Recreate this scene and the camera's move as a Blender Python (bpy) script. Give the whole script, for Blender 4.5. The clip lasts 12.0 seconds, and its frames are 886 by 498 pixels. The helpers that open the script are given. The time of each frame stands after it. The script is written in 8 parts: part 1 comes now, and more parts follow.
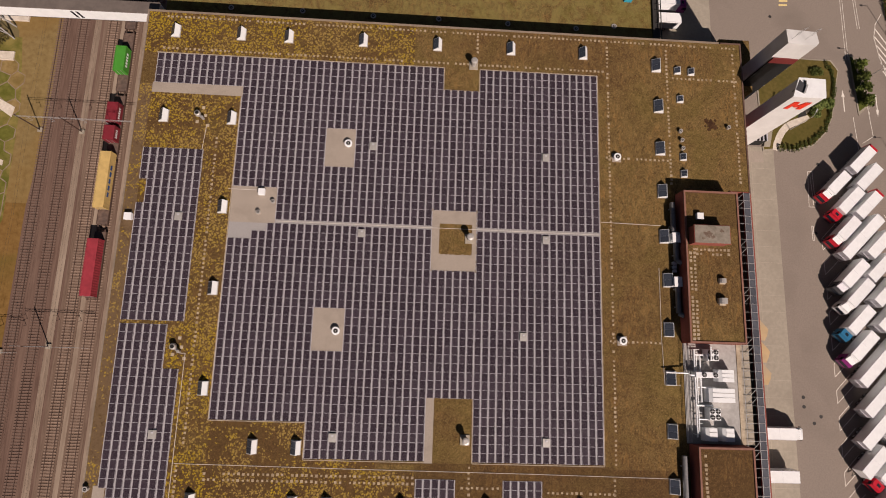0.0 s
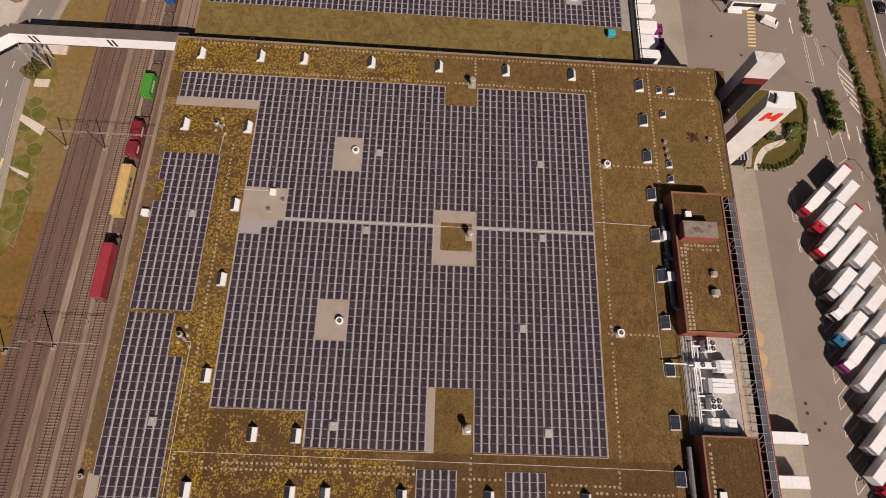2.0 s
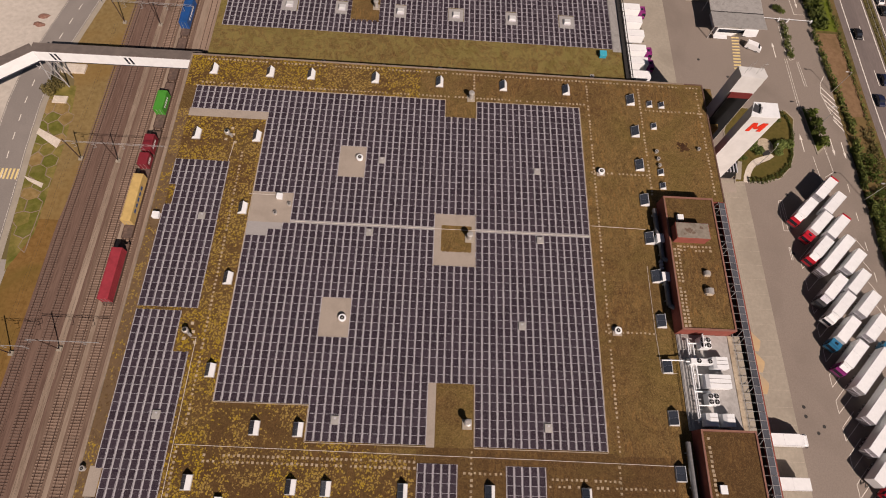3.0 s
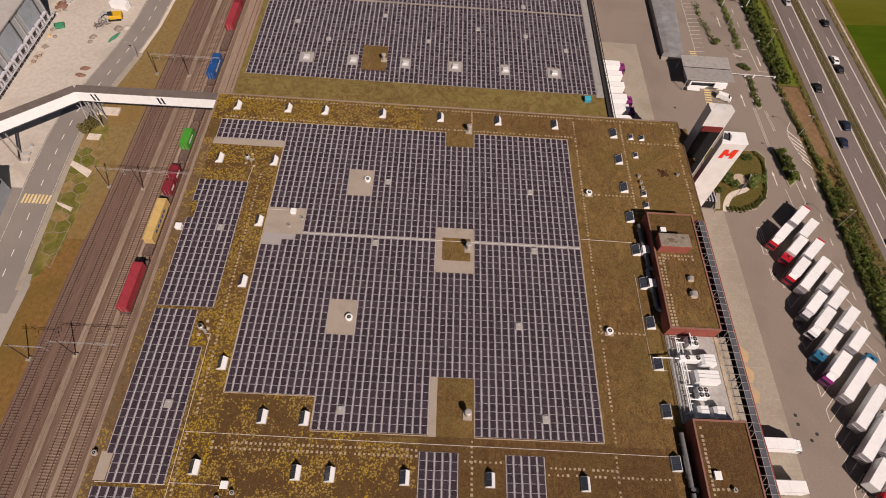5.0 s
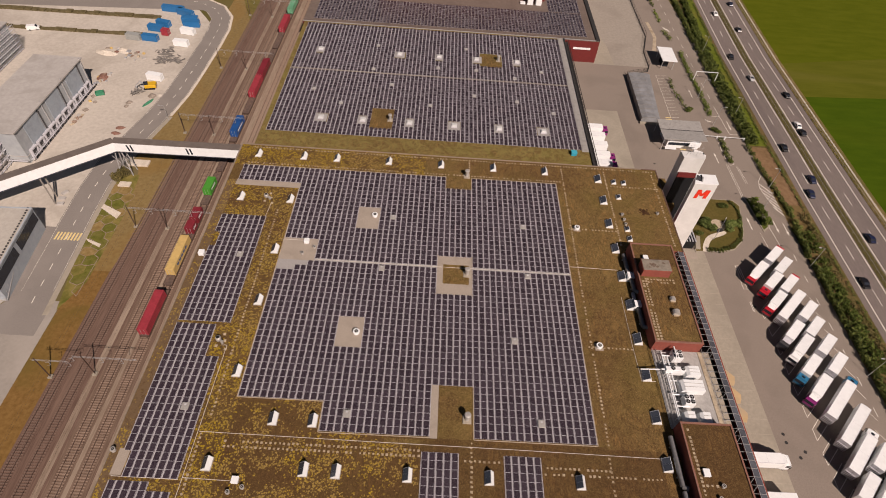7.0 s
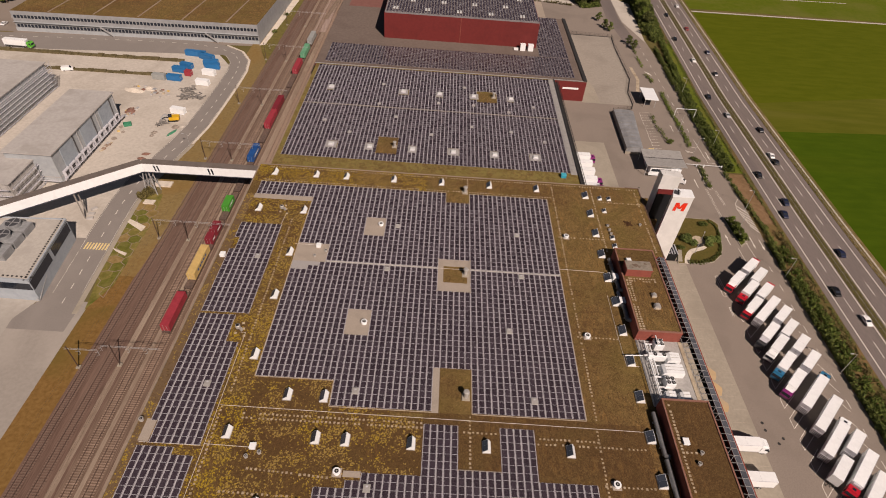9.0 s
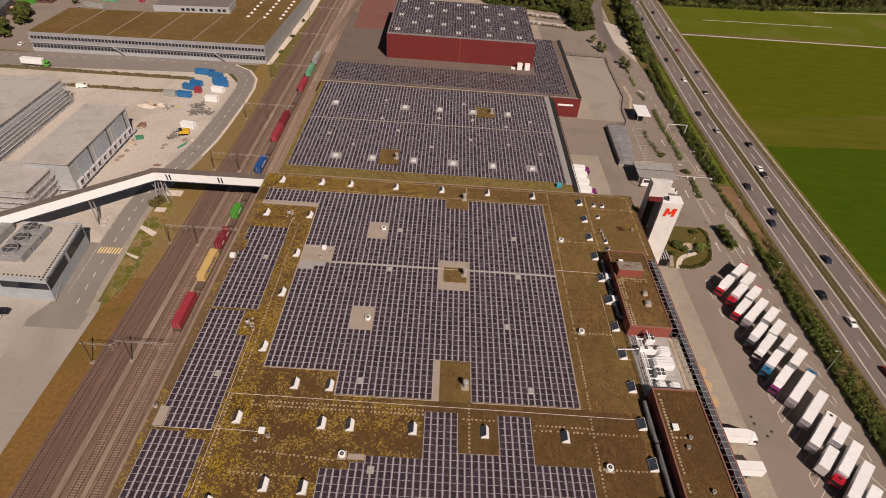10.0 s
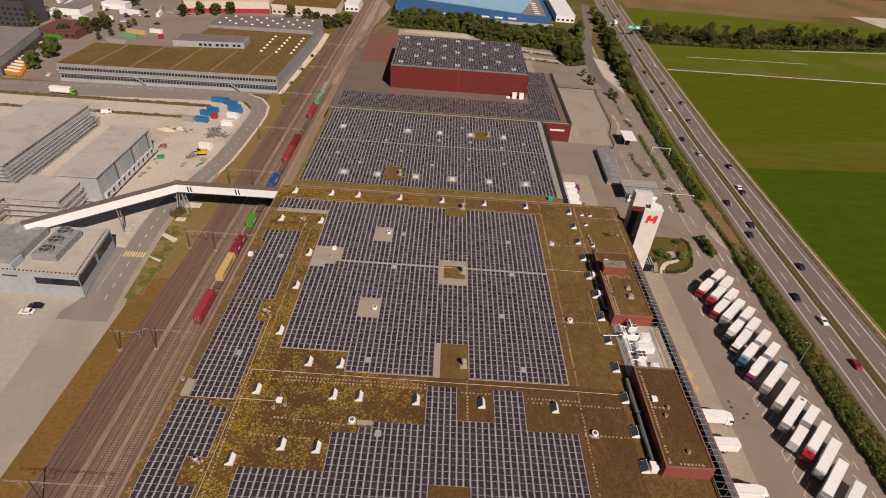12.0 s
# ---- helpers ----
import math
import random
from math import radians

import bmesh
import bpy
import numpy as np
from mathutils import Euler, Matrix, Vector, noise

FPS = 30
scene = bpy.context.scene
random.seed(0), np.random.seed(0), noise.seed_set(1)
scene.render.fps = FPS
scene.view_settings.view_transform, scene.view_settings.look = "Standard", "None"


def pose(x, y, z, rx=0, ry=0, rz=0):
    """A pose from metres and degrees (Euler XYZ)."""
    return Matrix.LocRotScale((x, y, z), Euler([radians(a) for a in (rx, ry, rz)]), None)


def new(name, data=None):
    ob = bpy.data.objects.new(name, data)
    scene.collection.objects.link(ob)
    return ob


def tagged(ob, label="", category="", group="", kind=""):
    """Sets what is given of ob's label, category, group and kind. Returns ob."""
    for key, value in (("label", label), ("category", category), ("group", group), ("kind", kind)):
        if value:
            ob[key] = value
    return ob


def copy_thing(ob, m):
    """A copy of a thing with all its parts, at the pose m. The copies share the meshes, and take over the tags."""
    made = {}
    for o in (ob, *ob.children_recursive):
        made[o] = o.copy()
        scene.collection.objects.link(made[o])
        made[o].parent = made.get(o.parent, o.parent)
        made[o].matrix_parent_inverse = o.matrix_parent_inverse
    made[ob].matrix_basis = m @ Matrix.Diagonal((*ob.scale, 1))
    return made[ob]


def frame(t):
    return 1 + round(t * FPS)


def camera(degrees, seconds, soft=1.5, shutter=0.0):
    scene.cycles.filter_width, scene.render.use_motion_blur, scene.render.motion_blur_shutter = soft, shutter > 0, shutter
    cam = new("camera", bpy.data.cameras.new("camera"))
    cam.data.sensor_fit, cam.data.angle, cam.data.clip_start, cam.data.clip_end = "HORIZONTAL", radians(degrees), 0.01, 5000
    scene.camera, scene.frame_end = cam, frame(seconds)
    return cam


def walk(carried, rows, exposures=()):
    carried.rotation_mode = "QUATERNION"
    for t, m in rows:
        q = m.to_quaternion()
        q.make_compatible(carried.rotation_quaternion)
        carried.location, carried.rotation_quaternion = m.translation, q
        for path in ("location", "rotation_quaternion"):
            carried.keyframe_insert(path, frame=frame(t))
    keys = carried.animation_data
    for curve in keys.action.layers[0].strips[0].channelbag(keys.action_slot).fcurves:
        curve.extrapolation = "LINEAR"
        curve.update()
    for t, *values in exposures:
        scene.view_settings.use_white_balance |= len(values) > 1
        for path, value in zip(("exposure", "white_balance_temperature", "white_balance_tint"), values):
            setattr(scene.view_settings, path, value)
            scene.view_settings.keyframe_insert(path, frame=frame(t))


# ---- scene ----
cam = camera(77.13, 12.0, soft=1.0)
# seconds, x, y, height, pitch, lean, turn
PATH = [
    (0.0, -2.728, -27.679, 126.474, -79.790, -2.980, 1.806),
    (0.5, -2.706, -32.455, 126.453, -77.568, -3.010, 1.793),
    (1.0, -2.685, -37.230, 126.433, -75.316, -3.040, 1.780),
    (1.5, -2.664, -42.006, 126.412, -73.073, -3.071, 1.766),
    (2.0, -2.642, -46.781, 126.392, -70.821, -3.101, 1.753),
    (2.5, -2.621, -51.557, 126.371, -68.559, -3.132, 1.740),
    (3.0, -2.599, -56.332, 126.351, -66.347, -3.162, 1.727),
    (5.0, -2.514, -75.435, 126.269, -57.557, -3.284, 1.674),
    (5.5, -2.493, -80.210, 126.248, -55.372, -3.314, 1.660),
    (6.0, -2.471, -84.986, 126.228, -52.887, -3.344, 1.647),
    (6.5, -2.450, -89.761, 126.207, -50.692, -3.375, 1.634),
    (7.0, -2.428, -94.537, 126.187, -48.370, -3.405, 1.621),
    (9.0, -2.343, -113.639, 126.105, -42.773, -3.527, 1.568),
    (9.5, -2.321, -118.414, 126.084, -41.598, -3.557, 1.554),
    (10.0, -2.300, -123.190, 126.064, -40.314, -3.588, 1.541),
    (10.5, -2.279, -127.965, 126.043, -39.331, -3.618, 1.528),
    (11.0, -2.257, -132.741, 126.023, -38.247, -3.648, 1.515),
    (11.5, -2.236, -137.516, 126.002, -37.333, -3.679, 1.501),
    (12.0, -2.215, -142.292, 125.982, -36.290, -3.709, 1.488),
]
walk(cam, [(t, pose(x, y, z, 90 + pitch, lean, turn)) for t, x, y, z, pitch, lean, turn in PATH], [(0.0, 0.05, 7000, 23), (6.0, 0.09, 7050, 23), (12.0, 0.0, 7250, 22)])

# ---- light: high spring sun from the south-south-east, clear sky ----
SUN_DIR = Vector((-0.50, 0.96, -1.0)).normalized()
sun = new("sun", bpy.data.lights.new("sun", "SUN"))
sun.data.energy, sun.data.angle, sun.data.color = 5.0, radians(0.53), (1.0, 0.93, 0.83)
sun.rotation_euler = SUN_DIR.to_track_quat("-Z", "Y").to_euler()
sky_world = bpy.data.worlds.new("sky")
scene.world = sky_world
sky_world.use_nodes = True
_sky = sky_world.node_tree.nodes.new("ShaderNodeTexSky")
_sky.sky_type, _sky.sun_disc = "NISHITA", False
_sky.sun_elevation, _sky.sun_rotation = math.asin(-SUN_DIR.z), math.atan2(-SUN_DIR.x, -SUN_DIR.y)
_bg = sky_world.node_tree.nodes["Background"]
_bg.inputs["Strength"].default_value = 0.023
sky_world.node_tree.links.new(_sky.outputs[0], _bg.inputs["Color"])
scene.view_settings.exposure = 0.0


# ---- materials ----
def node_mat(name):
    m = bpy.data.materials.new(name)
    m.use_nodes = True
    nt = m.node_tree
    return m, nt, nt.nodes["Principled BSDF"]


def add(nt, kind, **inputs):
    n = nt.nodes.new(kind)
    for key, value in inputs.items():
        n.inputs[key.replace("_", " ")].default_value = value
    return n


def noise_tex(nt, coord, scale, detail=5.0, rough=0.6, distort=0.0):
    n = add(nt, "ShaderNodeTexNoise", Scale=scale, Detail=detail, Roughness=rough, Distortion=distort)
    nt.links.new(coord, n.inputs["Vector"])
    return n.outputs["Fac"]


def ramp(nt, fac, lo, hi):
    n = nt.nodes.new("ShaderNodeMapRange")
    n.inputs["From Min"].default_value, n.inputs["From Max"].default_value = lo, hi
    nt.links.new(fac, n.inputs["Value"])
    return n.outputs["Result"]


def mixc(nt, fac, a, b, blend="MIX"):
    n = nt.nodes.new("ShaderNodeMix")
    n.data_type, n.blend_type = "RGBA", blend
    for sock, v in ((n.inputs["Factor"], fac), (n.inputs[6], a), (n.inputs[7], b)):
        if isinstance(v, bpy.types.NodeSocket):
            nt.links.new(v, sock)
        elif isinstance(v, (int, float)):
            sock.default_value = v
        else:
            sock.default_value = (*v, 1.0)
    return n.outputs[2]


def mathn(nt, op, a, b=0.0):
    n = nt.nodes.new("ShaderNodeMath")
    n.operation = op
    for sock, v in zip(n.inputs, (a, b)):
        if isinstance(v, bpy.types.NodeSocket):
            nt.links.new(v, sock)
        else:
            sock.default_value = v
    return n.outputs[0]


def bumped(nt, bsdf, height, strength, distance):
    n = add(nt, "ShaderNodeBump", Strength=strength, Distance=distance)
    nt.links.new(height, n.inputs["Height"])
    nt.links.new(n.outputs[0], bsdf.inputs["Normal"])


def surface(name, c1, c2, scale=2.0, rough=0.8, c3=None, scale3=0.12, amount3=0.6, metal=0.0, bump=0.0, spread=(0.35, 0.65), stretch=None, tint=0.0, spec=0.35):
    """Two tones by fine noise, a third in larger stains; tint: lightness varied from object to object."""
    m, nt, bsdf = node_mat(name)
    coord = nt.nodes.new("ShaderNodeTexCoord").outputs["Object"]
    if stretch:
        mp = nt.nodes.new("ShaderNodeMapping")
        mp.inputs["Scale"].default_value = stretch
        nt.links.new(coord, mp.inputs["Vector"])
        coord = mp.outputs[0]
    fine = noise_tex(nt, coord, scale, 6.0)
    col = mixc(nt, ramp(nt, fine, *spread), c1, c2)
    if c3:
        big = noise_tex(nt, coord, scale3, 4.0, 0.55, 0.6)
        col = mixc(nt, mathn(nt, "MULTIPLY", ramp(nt, big, 0.48, 0.68), amount3), col, c3)
    if tint:
        rnd = nt.nodes.new("ShaderNodeObjectInfo").outputs["Random"]
        k = mathn(nt, "ADD", mathn(nt, "MULTIPLY", rnd, tint), 1.0 - tint / 2)
        hv = add(nt, "ShaderNodeHueSaturation")
        nt.links.new(k, hv.inputs["Value"])
        nt.links.new(col, hv.inputs["Color"])
        col = hv.outputs[0]
    nt.links.new(col, bsdf.inputs["Base Color"])
    bsdf.inputs["Roughness"].default_value, bsdf.inputs["Metallic"].default_value = rough, metal
    bsdf.inputs["Specular IOR Level"].default_value = spec if rough < 0.93 else 0.06
    if bump:
        bumped(nt, bsdf, fine, 0.6, bump)
    return m


def paint(name, c, rough=0.45, metal=0.0, dirt=0.25, scale=1.3, tint=0.0):
    d = tuple(v * (1 - dirt) for v in c)
    return surface(name, c, tuple(v * (1 - dirt * 0.4) for v in c), scale, rough, d, 0.5, 0.7, metal, tint=tint)


def sedum(name, flowers, tan=0.5, olive=0.35, fresh=0.0, dry=0.0, gravel=0.0):
    """Extensive green roof: dark moss, tan dry grass and olive stonecrop in patches, with yellow clumps in bloom where flowers is above 0."""
    m, nt, bsdf = node_mat(name)
    coord = nt.nodes.new("ShaderNodeTexCoord").outputs["Object"]
    tiny = noise_tex(nt, coord, 4.5, 6.0, 0.75, 0.6)
    fine = noise_tex(nt, coord, 1.5, 9.0, 0.72, 1.4)
    mid = noise_tex(nt, coord, 0.30, 7.0, 0.66, 1.6)
    big = noise_tex(nt, coord, 0.060, 6.0, 0.62, 1.5)
    wide = noise_tex(nt, coord, 0.022, 4.0, 0.6, 1.0)
    col = mixc(nt, ramp(nt, fine, 0.36, 0.64), (0.059, 0.0355, 0.014), (0.174, 0.112, 0.042))
    col = mixc(nt, mathn(nt, "MULTIPLY", ramp(nt, mid, 0.46, 0.66), tan), col, (0.225, 0.150, 0.055))
    col = mixc(nt, mathn(nt, "MULTIPLY", ramp(nt, big, 0.47, 0.62), olive), col, (0.120, 0.092, 0.022))
    col = mixc(nt, mathn(nt, "MULTIPLY", ramp(nt, wide, 0.5, 0.62), 0.42), col, (0.070, 0.031, 0.016))
    lie = nt.nodes.new("ShaderNodeMapping")
    lie.inputs["Rotation"].default_value, lie.inputs["Scale"].default_value = (0, 0, 0.5), (1.0, 0.3, 1.0)
    nt.links.new(coord, lie.inputs["Vector"])
    combed = noise_tex(nt, lie.outputs[0], 1.3, 5.0, 0.7, 1.0)
    col = mixc(nt, mathn(nt, "MULTIPLY", mathn(nt, "MULTIPLY", ramp(nt, combed, 0.50, 0.66), ramp(nt, big, 0.56, 0.44)), 0.6), col, (0.250, 0.138, 0.044))
    col = mixc(nt, mathn(nt, "MULTIPLY", mathn(nt, "MULTIPLY", ramp(nt, combed, 0.46, 0.32), ramp(nt, mid, 0.42, 0.60)), 0.55), col, (0.050, 0.026, 0.011))
    col = mixc(nt, mathn(nt, "MULTIPLY", ramp(nt, tiny, 0.52, 0.64), 0.7), col, (0.270, 0.178, 0.075))
    col = mixc(nt, mathn(nt, "MULTIPLY", ramp(nt, tiny, 0.46, 0.34), 0.7), col, (0.030, 0.018, 0.008))
    if dry:
        col = mixc(nt, 0.45 * dry, col, (0.052, 0.024, 0.012))
    if gravel:
        col = mixc(nt, mathn(nt, "MULTIPLY", ramp(nt, fine, 0.30, 0.52), gravel), col, (0.230, 0.165, 0.105))
    if fresh:
        col = mixc(nt, mathn(nt, "MULTIPLY", ramp(nt, mid, 0.36, 0.58), fresh), col, (0.200, 0.172, 0.058))
    if flowers:
        vor = add(nt, "ShaderNodeTexVoronoi", Scale=2.35, Randomness=0.95)
        warp = nt.nodes.new("ShaderNodeVectorMath")
        warp.operation = "ADD"
        wn = nt.nodes.new("ShaderNodeTexNoise")
        wn.inputs["Scale"].default_value = 1.1
        nt.links.new(coord, wn.inputs["Vector"])
        nt.links.new(coord, warp.inputs[0])
        nt.links.new(wn.outputs["Color"], warp.inputs[1])
        nt.links.new(warp.outputs[0], vor.inputs["Vector"])
        pick = nt.nodes.new("ShaderNodeSeparateColor")
        nt.links.new(vor.outputs["Color"], pick.inputs[0])
        clump = ramp(nt, vor.outputs["Distance"], 0.58, 0.36)
        where = ramp(nt, noise_tex(nt, coord, 0.16, 4.0, 0.6, 1.2), 0.66 - flowers * 0.26, 0.84 - flowers * 0.26)
        alive = ramp(nt, mathn(nt, "SUBTRACT", mathn(nt, "ADD", where, 0.30 - 0.36 * dry), pick.outputs[0]), 0.0, 0.12)
        crop = mathn(nt, "MULTIPLY", mathn(nt, "MULTIPLY", clump, alive), ramp(nt, fine, 0.24, 0.38))
        soil = mixc(nt, 0.5, col, (0.066, 0.033, 0.014))
        petal = mixc(nt, ramp(nt, mathn(nt, "ADD", mathn(nt, "MULTIPLY", pick.outputs[1], 0.25), noise_tex(nt, coord, 0.09, 3.0)), 0.50 + 0.12 * dry, 0.74 + 0.14 * dry), (0.330, 0.222, 0.070), (0.400, 0.270, 0.014))
        petal = mixc(nt, mathn(nt, "MULTIPLY", pick.outputs[2], 0.62), petal, (0.165, 0.108, 0.026))
        col = mixc(nt, mathn(nt, "MULTIPLY", crop, 0.95), soil, petal)
    nt.links.new(col, bsdf.inputs["Base Color"])
    bsdf.inputs["Roughness"].default_value, bsdf.inputs["Specular IOR Level"].default_value = 0.95, 0.1
    bumped(nt, bsdf, tiny, 0.9, 0.10)
    return m


M_SEDUM = sedum("sedum_roof", 0.0, 0.6)
M_MOSS = sedum("dark_moss_roof", 0.0, 0.2, 0.2, dry=0.75)
M_OLIVE = sedum("olive_sedum_roof", 0.0, 0.5, 0.85, 0.55)
M_BLOOM = sedum("sedum_in_bloom", 1.0)
M_BLOOMDARK = sedum("dark_sedum_in_bloom", 0.9, 0.3, 0.12, dry=0.5)
M_MARGIN = sedum("dry_roof_margin", 0.75, 1.0, 0.1, dry=0.4, gravel=0.75)
M_ASPHALT = surface("asphalt", (0.200, 0.165, 0.139), (0.240, 0.199, 0.167), 3.0, 0.9, (0.172, 0.142, 0.119), 0.05, 0.7, bump=0.004)
M_ROAD = surface("road_asphalt", (0.140, 0.115, 0.106), (0.173, 0.142, 0.131), 2.5, 0.9, (0.113, 0.094, 0.088), 0.08, 0.6, bump=0.004, stretch=(1, 0.15, 1))
M_CONCRETE = surface("concrete", (0.280, 0.246, 0.198), (0.328, 0.290, 0.233), 1.2, 0.9, (0.234, 0.205, 0.164), 0.10, 0.6, bump=0.004)
M_GRAVELPAD = surface("grey_roof_gravel", (0.285, 0.243, 0.203), (0.358, 0.308, 0.260), 6.0, 0.95, (0.258, 0.220, 0.184), 0.3, 0.5, bump=0.02)
M_TRAY = surface("array_membrane", (0.094, 0.083, 0.088), (0.134, 0.119, 0.126), 3.0, 0.9, (0.078, 0.069, 0.073), 0.2, 0.6)
M_CHANNEL = surface("cable_channel", (0.355, 0.338, 0.362), (0.430, 0.410, 0.438), 2.0, 0.6, (0.295, 0.280, 0.300), 0.25, 0.6)
M_ALU = surface("aluminium_frame", (0.50, 0.495, 0.53), (0.58, 0.575, 0.61), 2.0, 0.5, metal=0.25)
M_FELT = surface("grey_roof_felt", (0.160, 0.147, 0.150), (0.225, 0.209, 0.212), 3.0, 0.9, (0.130, 0.119, 0.122), 0.2, 0.6)
M_TRAYDARK = surface("dark_array_membrane", (0.135, 0.115, 0.110), (0.18, 0.155, 0.148), 3.0, 0.9, (0.11, 0.095, 0.09), 0.2, 0.6)
M_STEEL = surface("galvanised_steel", (0.42, 0.42, 0.42), (0.52, 0.52, 0.52), 2.0, 0.5, (0.35, 0.34, 0.33), 0.6, 0.5, metal=0.5)
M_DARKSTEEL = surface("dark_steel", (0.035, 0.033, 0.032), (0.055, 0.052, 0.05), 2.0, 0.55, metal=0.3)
M_WHITE = paint("white_coated_metal", (0.745, 0.765, 0.775), 0.4, dirt=0.12)
M_TRUCKWHITE = paint("white_truck_body", (0.775, 0.79, 0.795), 0.35, dirt=0.14, tint=0.06)
M_TOWER = surface("pale_grey_cladding", (0.56, 0.555, 0.54), (0.62, 0.615, 0.60), 0.5, 0.5, (0.50, 0.495, 0.48), 0.12, 0.6)
M_RED = surface("red_cladding", (0.129, 0.017, 0.016), (0.148, 0.021, 0.019), 0.8, 0.6, (0.109, 0.015, 0.014), 0.15, 0.6)
M_BRICK = surface("brick_red_render", (0.211, 0.055, 0.039), (0.243, 0.066, 0.048), 1.4, 0.85, (0.171, 0.045, 0.034), 0.35, 0.6)
M_BALLAST = surface("ballast", (0.104, 0.064, 0.050), (0.156, 0.100, 0.078), 4.0, 0.95, (0.200, 0.134, 0.103), 0.30, 0.5, bump=0.06, stretch=(1, 0.05, 1))
M_DIRT = surface("track_dirt", (0.190, 0.140, 0.105), (0.262, 0.200, 0.154), 2.0, 0.95, (0.345, 0.275, 0.215), 0.12, 0.7, stretch=(1, 0.12, 1))
M_SLEEPER = surface("sleeper", (0.200, 0.138, 0.104), (0.262, 0.186, 0.142), 3.0, 0.9, tint=0.3)
M_RAIL = surface("rail_steel", (0.095, 0.060, 0.049), (0.128, 0.085, 0.068), 3.0, 0.5, metal=0.4)
M_VERGE = surface("dry_verge", (0.170, 0.116, 0.048), (0.225, 0.160, 0.070), 0.9, 0.95, (0.205, 0.118, 0.036), 0.03, 0.8, bump=0.05)
M_RUSTVERGE = surface("parched_verge", (0.150, 0.082, 0.026), (0.205, 0.118, 0.040), 0.9, 0.95, (0.130, 0.090, 0.024), 0.05, 0.8, bump=0.05)
M_EDGE = surface("weathered_roof_edge", (0.20, 0.155, 0.115), (0.27, 0.21, 0.16), 1.5, 0.8, (0.15, 0.115, 0.085), 0.2, 0.6)
M_EDGEDARK = surface("rusty_roof_edge", (0.105, 0.060, 0.045), (0.150, 0.090, 0.066), 1.5, 0.8, (0.085, 0.045, 0.034), 0.2, 0.6)
M_OLDSLEEPER = surface("tarred_sleeper", (0.135, 0.088, 0.069), (0.165, 0.110, 0.086), 3.0, 0.9, tint=0.3)
M_GRASS = surface("grass", (0.060, 0.075, 0.014), (0.090, 0.105, 0.022), 1.2, 0.95, (0.110, 0.100, 0.025), 0.10, 0.6, bump=0.05)
M_DUST = surface("building_site_dirt", (0.41, 0.372, 0.325), (0.49, 0.445, 0.392), 0.8, 0.95, (0.325, 0.290, 0.248), 0.06, 0.7, bump=0.02)
M_LAND = surface("far_land", (0.085, 0.077, 0.025), (0.130, 0.104, 0.041), 0.02, 0.95, (0.200, 0.149, 0.090), 0.006, 0.7)
M_STREET = surface("pale_street_asphalt", (0.185, 0.165, 0.150), (0.215, 0.192, 0.175), 2.5, 0.9, (0.24, 0.215, 0.195), 0.08, 0.6, bump=0.004)
M_LINE = surface("white_road_paint", (0.60, 0.56, 0.50), (0.72, 0.68, 0.62), 3.0, 0.8)
M_YELLOW = surface("yellow_road_paint", (0.60, 0.46, 0.20), (0.68, 0.54, 0.26), 3.0, 0.8)
M_FOOT = surface("pale_path_gravel", (0.50, 0.44, 0.37), (0.62, 0.56, 0.48), 2.0, 0.9, (0.42, 0.36, 0.29), 0.4, 0.6)
M_ZINC = surface("weathered_zinc", (0.40, 0.38, 0.36), (0.50, 0.48, 0.45), 3.0, 0.5, (0.30, 0.28, 0.26), 0.8, 0.6, metal=0.4)
M_WORKS = surface("works_panel_grey", (0.230, 0.234, 0.240), (0.270, 0.274, 0.280), 0.7, 0.7, (0.195, 0.198, 0.202), 0.2, 0.6)
M_BLACKGLASS = paint("black_glass", (0.008, 0.009, 0.011), 0.5, dirt=0.3)
M_GLASSDARK = paint("dark_glass", (0.02, 0.025, 0.035), 0.12, dirt=0.3)


def cell_glass():
    m, nt, bsdf = node_mat("solar_cells")
    coord = nt.nodes.new("ShaderNodeTexCoord").outputs["Object"]
    rnd = nt.nodes.new("ShaderNodeObjectInfo").outputs["Random"]
    isl = nt.nodes.new("ShaderNodeNewGeometry").outputs["Random Per Island"]
    k = mathn(nt, "FRACT", mathn(nt, "ADD", rnd, isl))
    big = noise_tex(nt, coord, 0.05, 3.0)
    col = mixc(nt, k, (0.0225, 0.0152, 0.0225), (0.032, 0.0222, 0.033))
    col = mixc(nt, mathn(nt, "MULTIPLY", ramp(nt, big, 0.45, 0.65), 0.35), col, (0.034, 0.025, 0.034))
    sep = nt.nodes.new("ShaderNodeSeparateXYZ")
    nt.links.new(coord, sep.inputs[0])
    bars = mathn(nt, "LESS_THAN", mathn(nt, "FRACT", mathn(nt, "MULTIPLY", sep.outputs[1], 6.4)), 0.13)
    rows = mathn(nt, "LESS_THAN", mathn(nt, "FRACT", mathn(nt, "MULTIPLY", sep.outputs[0], 6.4)), 0.13)
    col = mixc(nt, mathn(nt, "MULTIPLY", mathn(nt, "MAXIMUM", bars, rows), 0.5), col, (0.145, 0.120, 0.130))
    nt.links.new(col, bsdf.inputs["Base Color"])
    nt.links.new(mathn(nt, "ADD", mathn(nt, "MULTIPLY", k, 0.10), 0.22), bsdf.inputs["Roughness"])
    bsdf.inputs["Specular IOR Level"].default_value = 0.22
    return m


M_CELL = cell_glass()


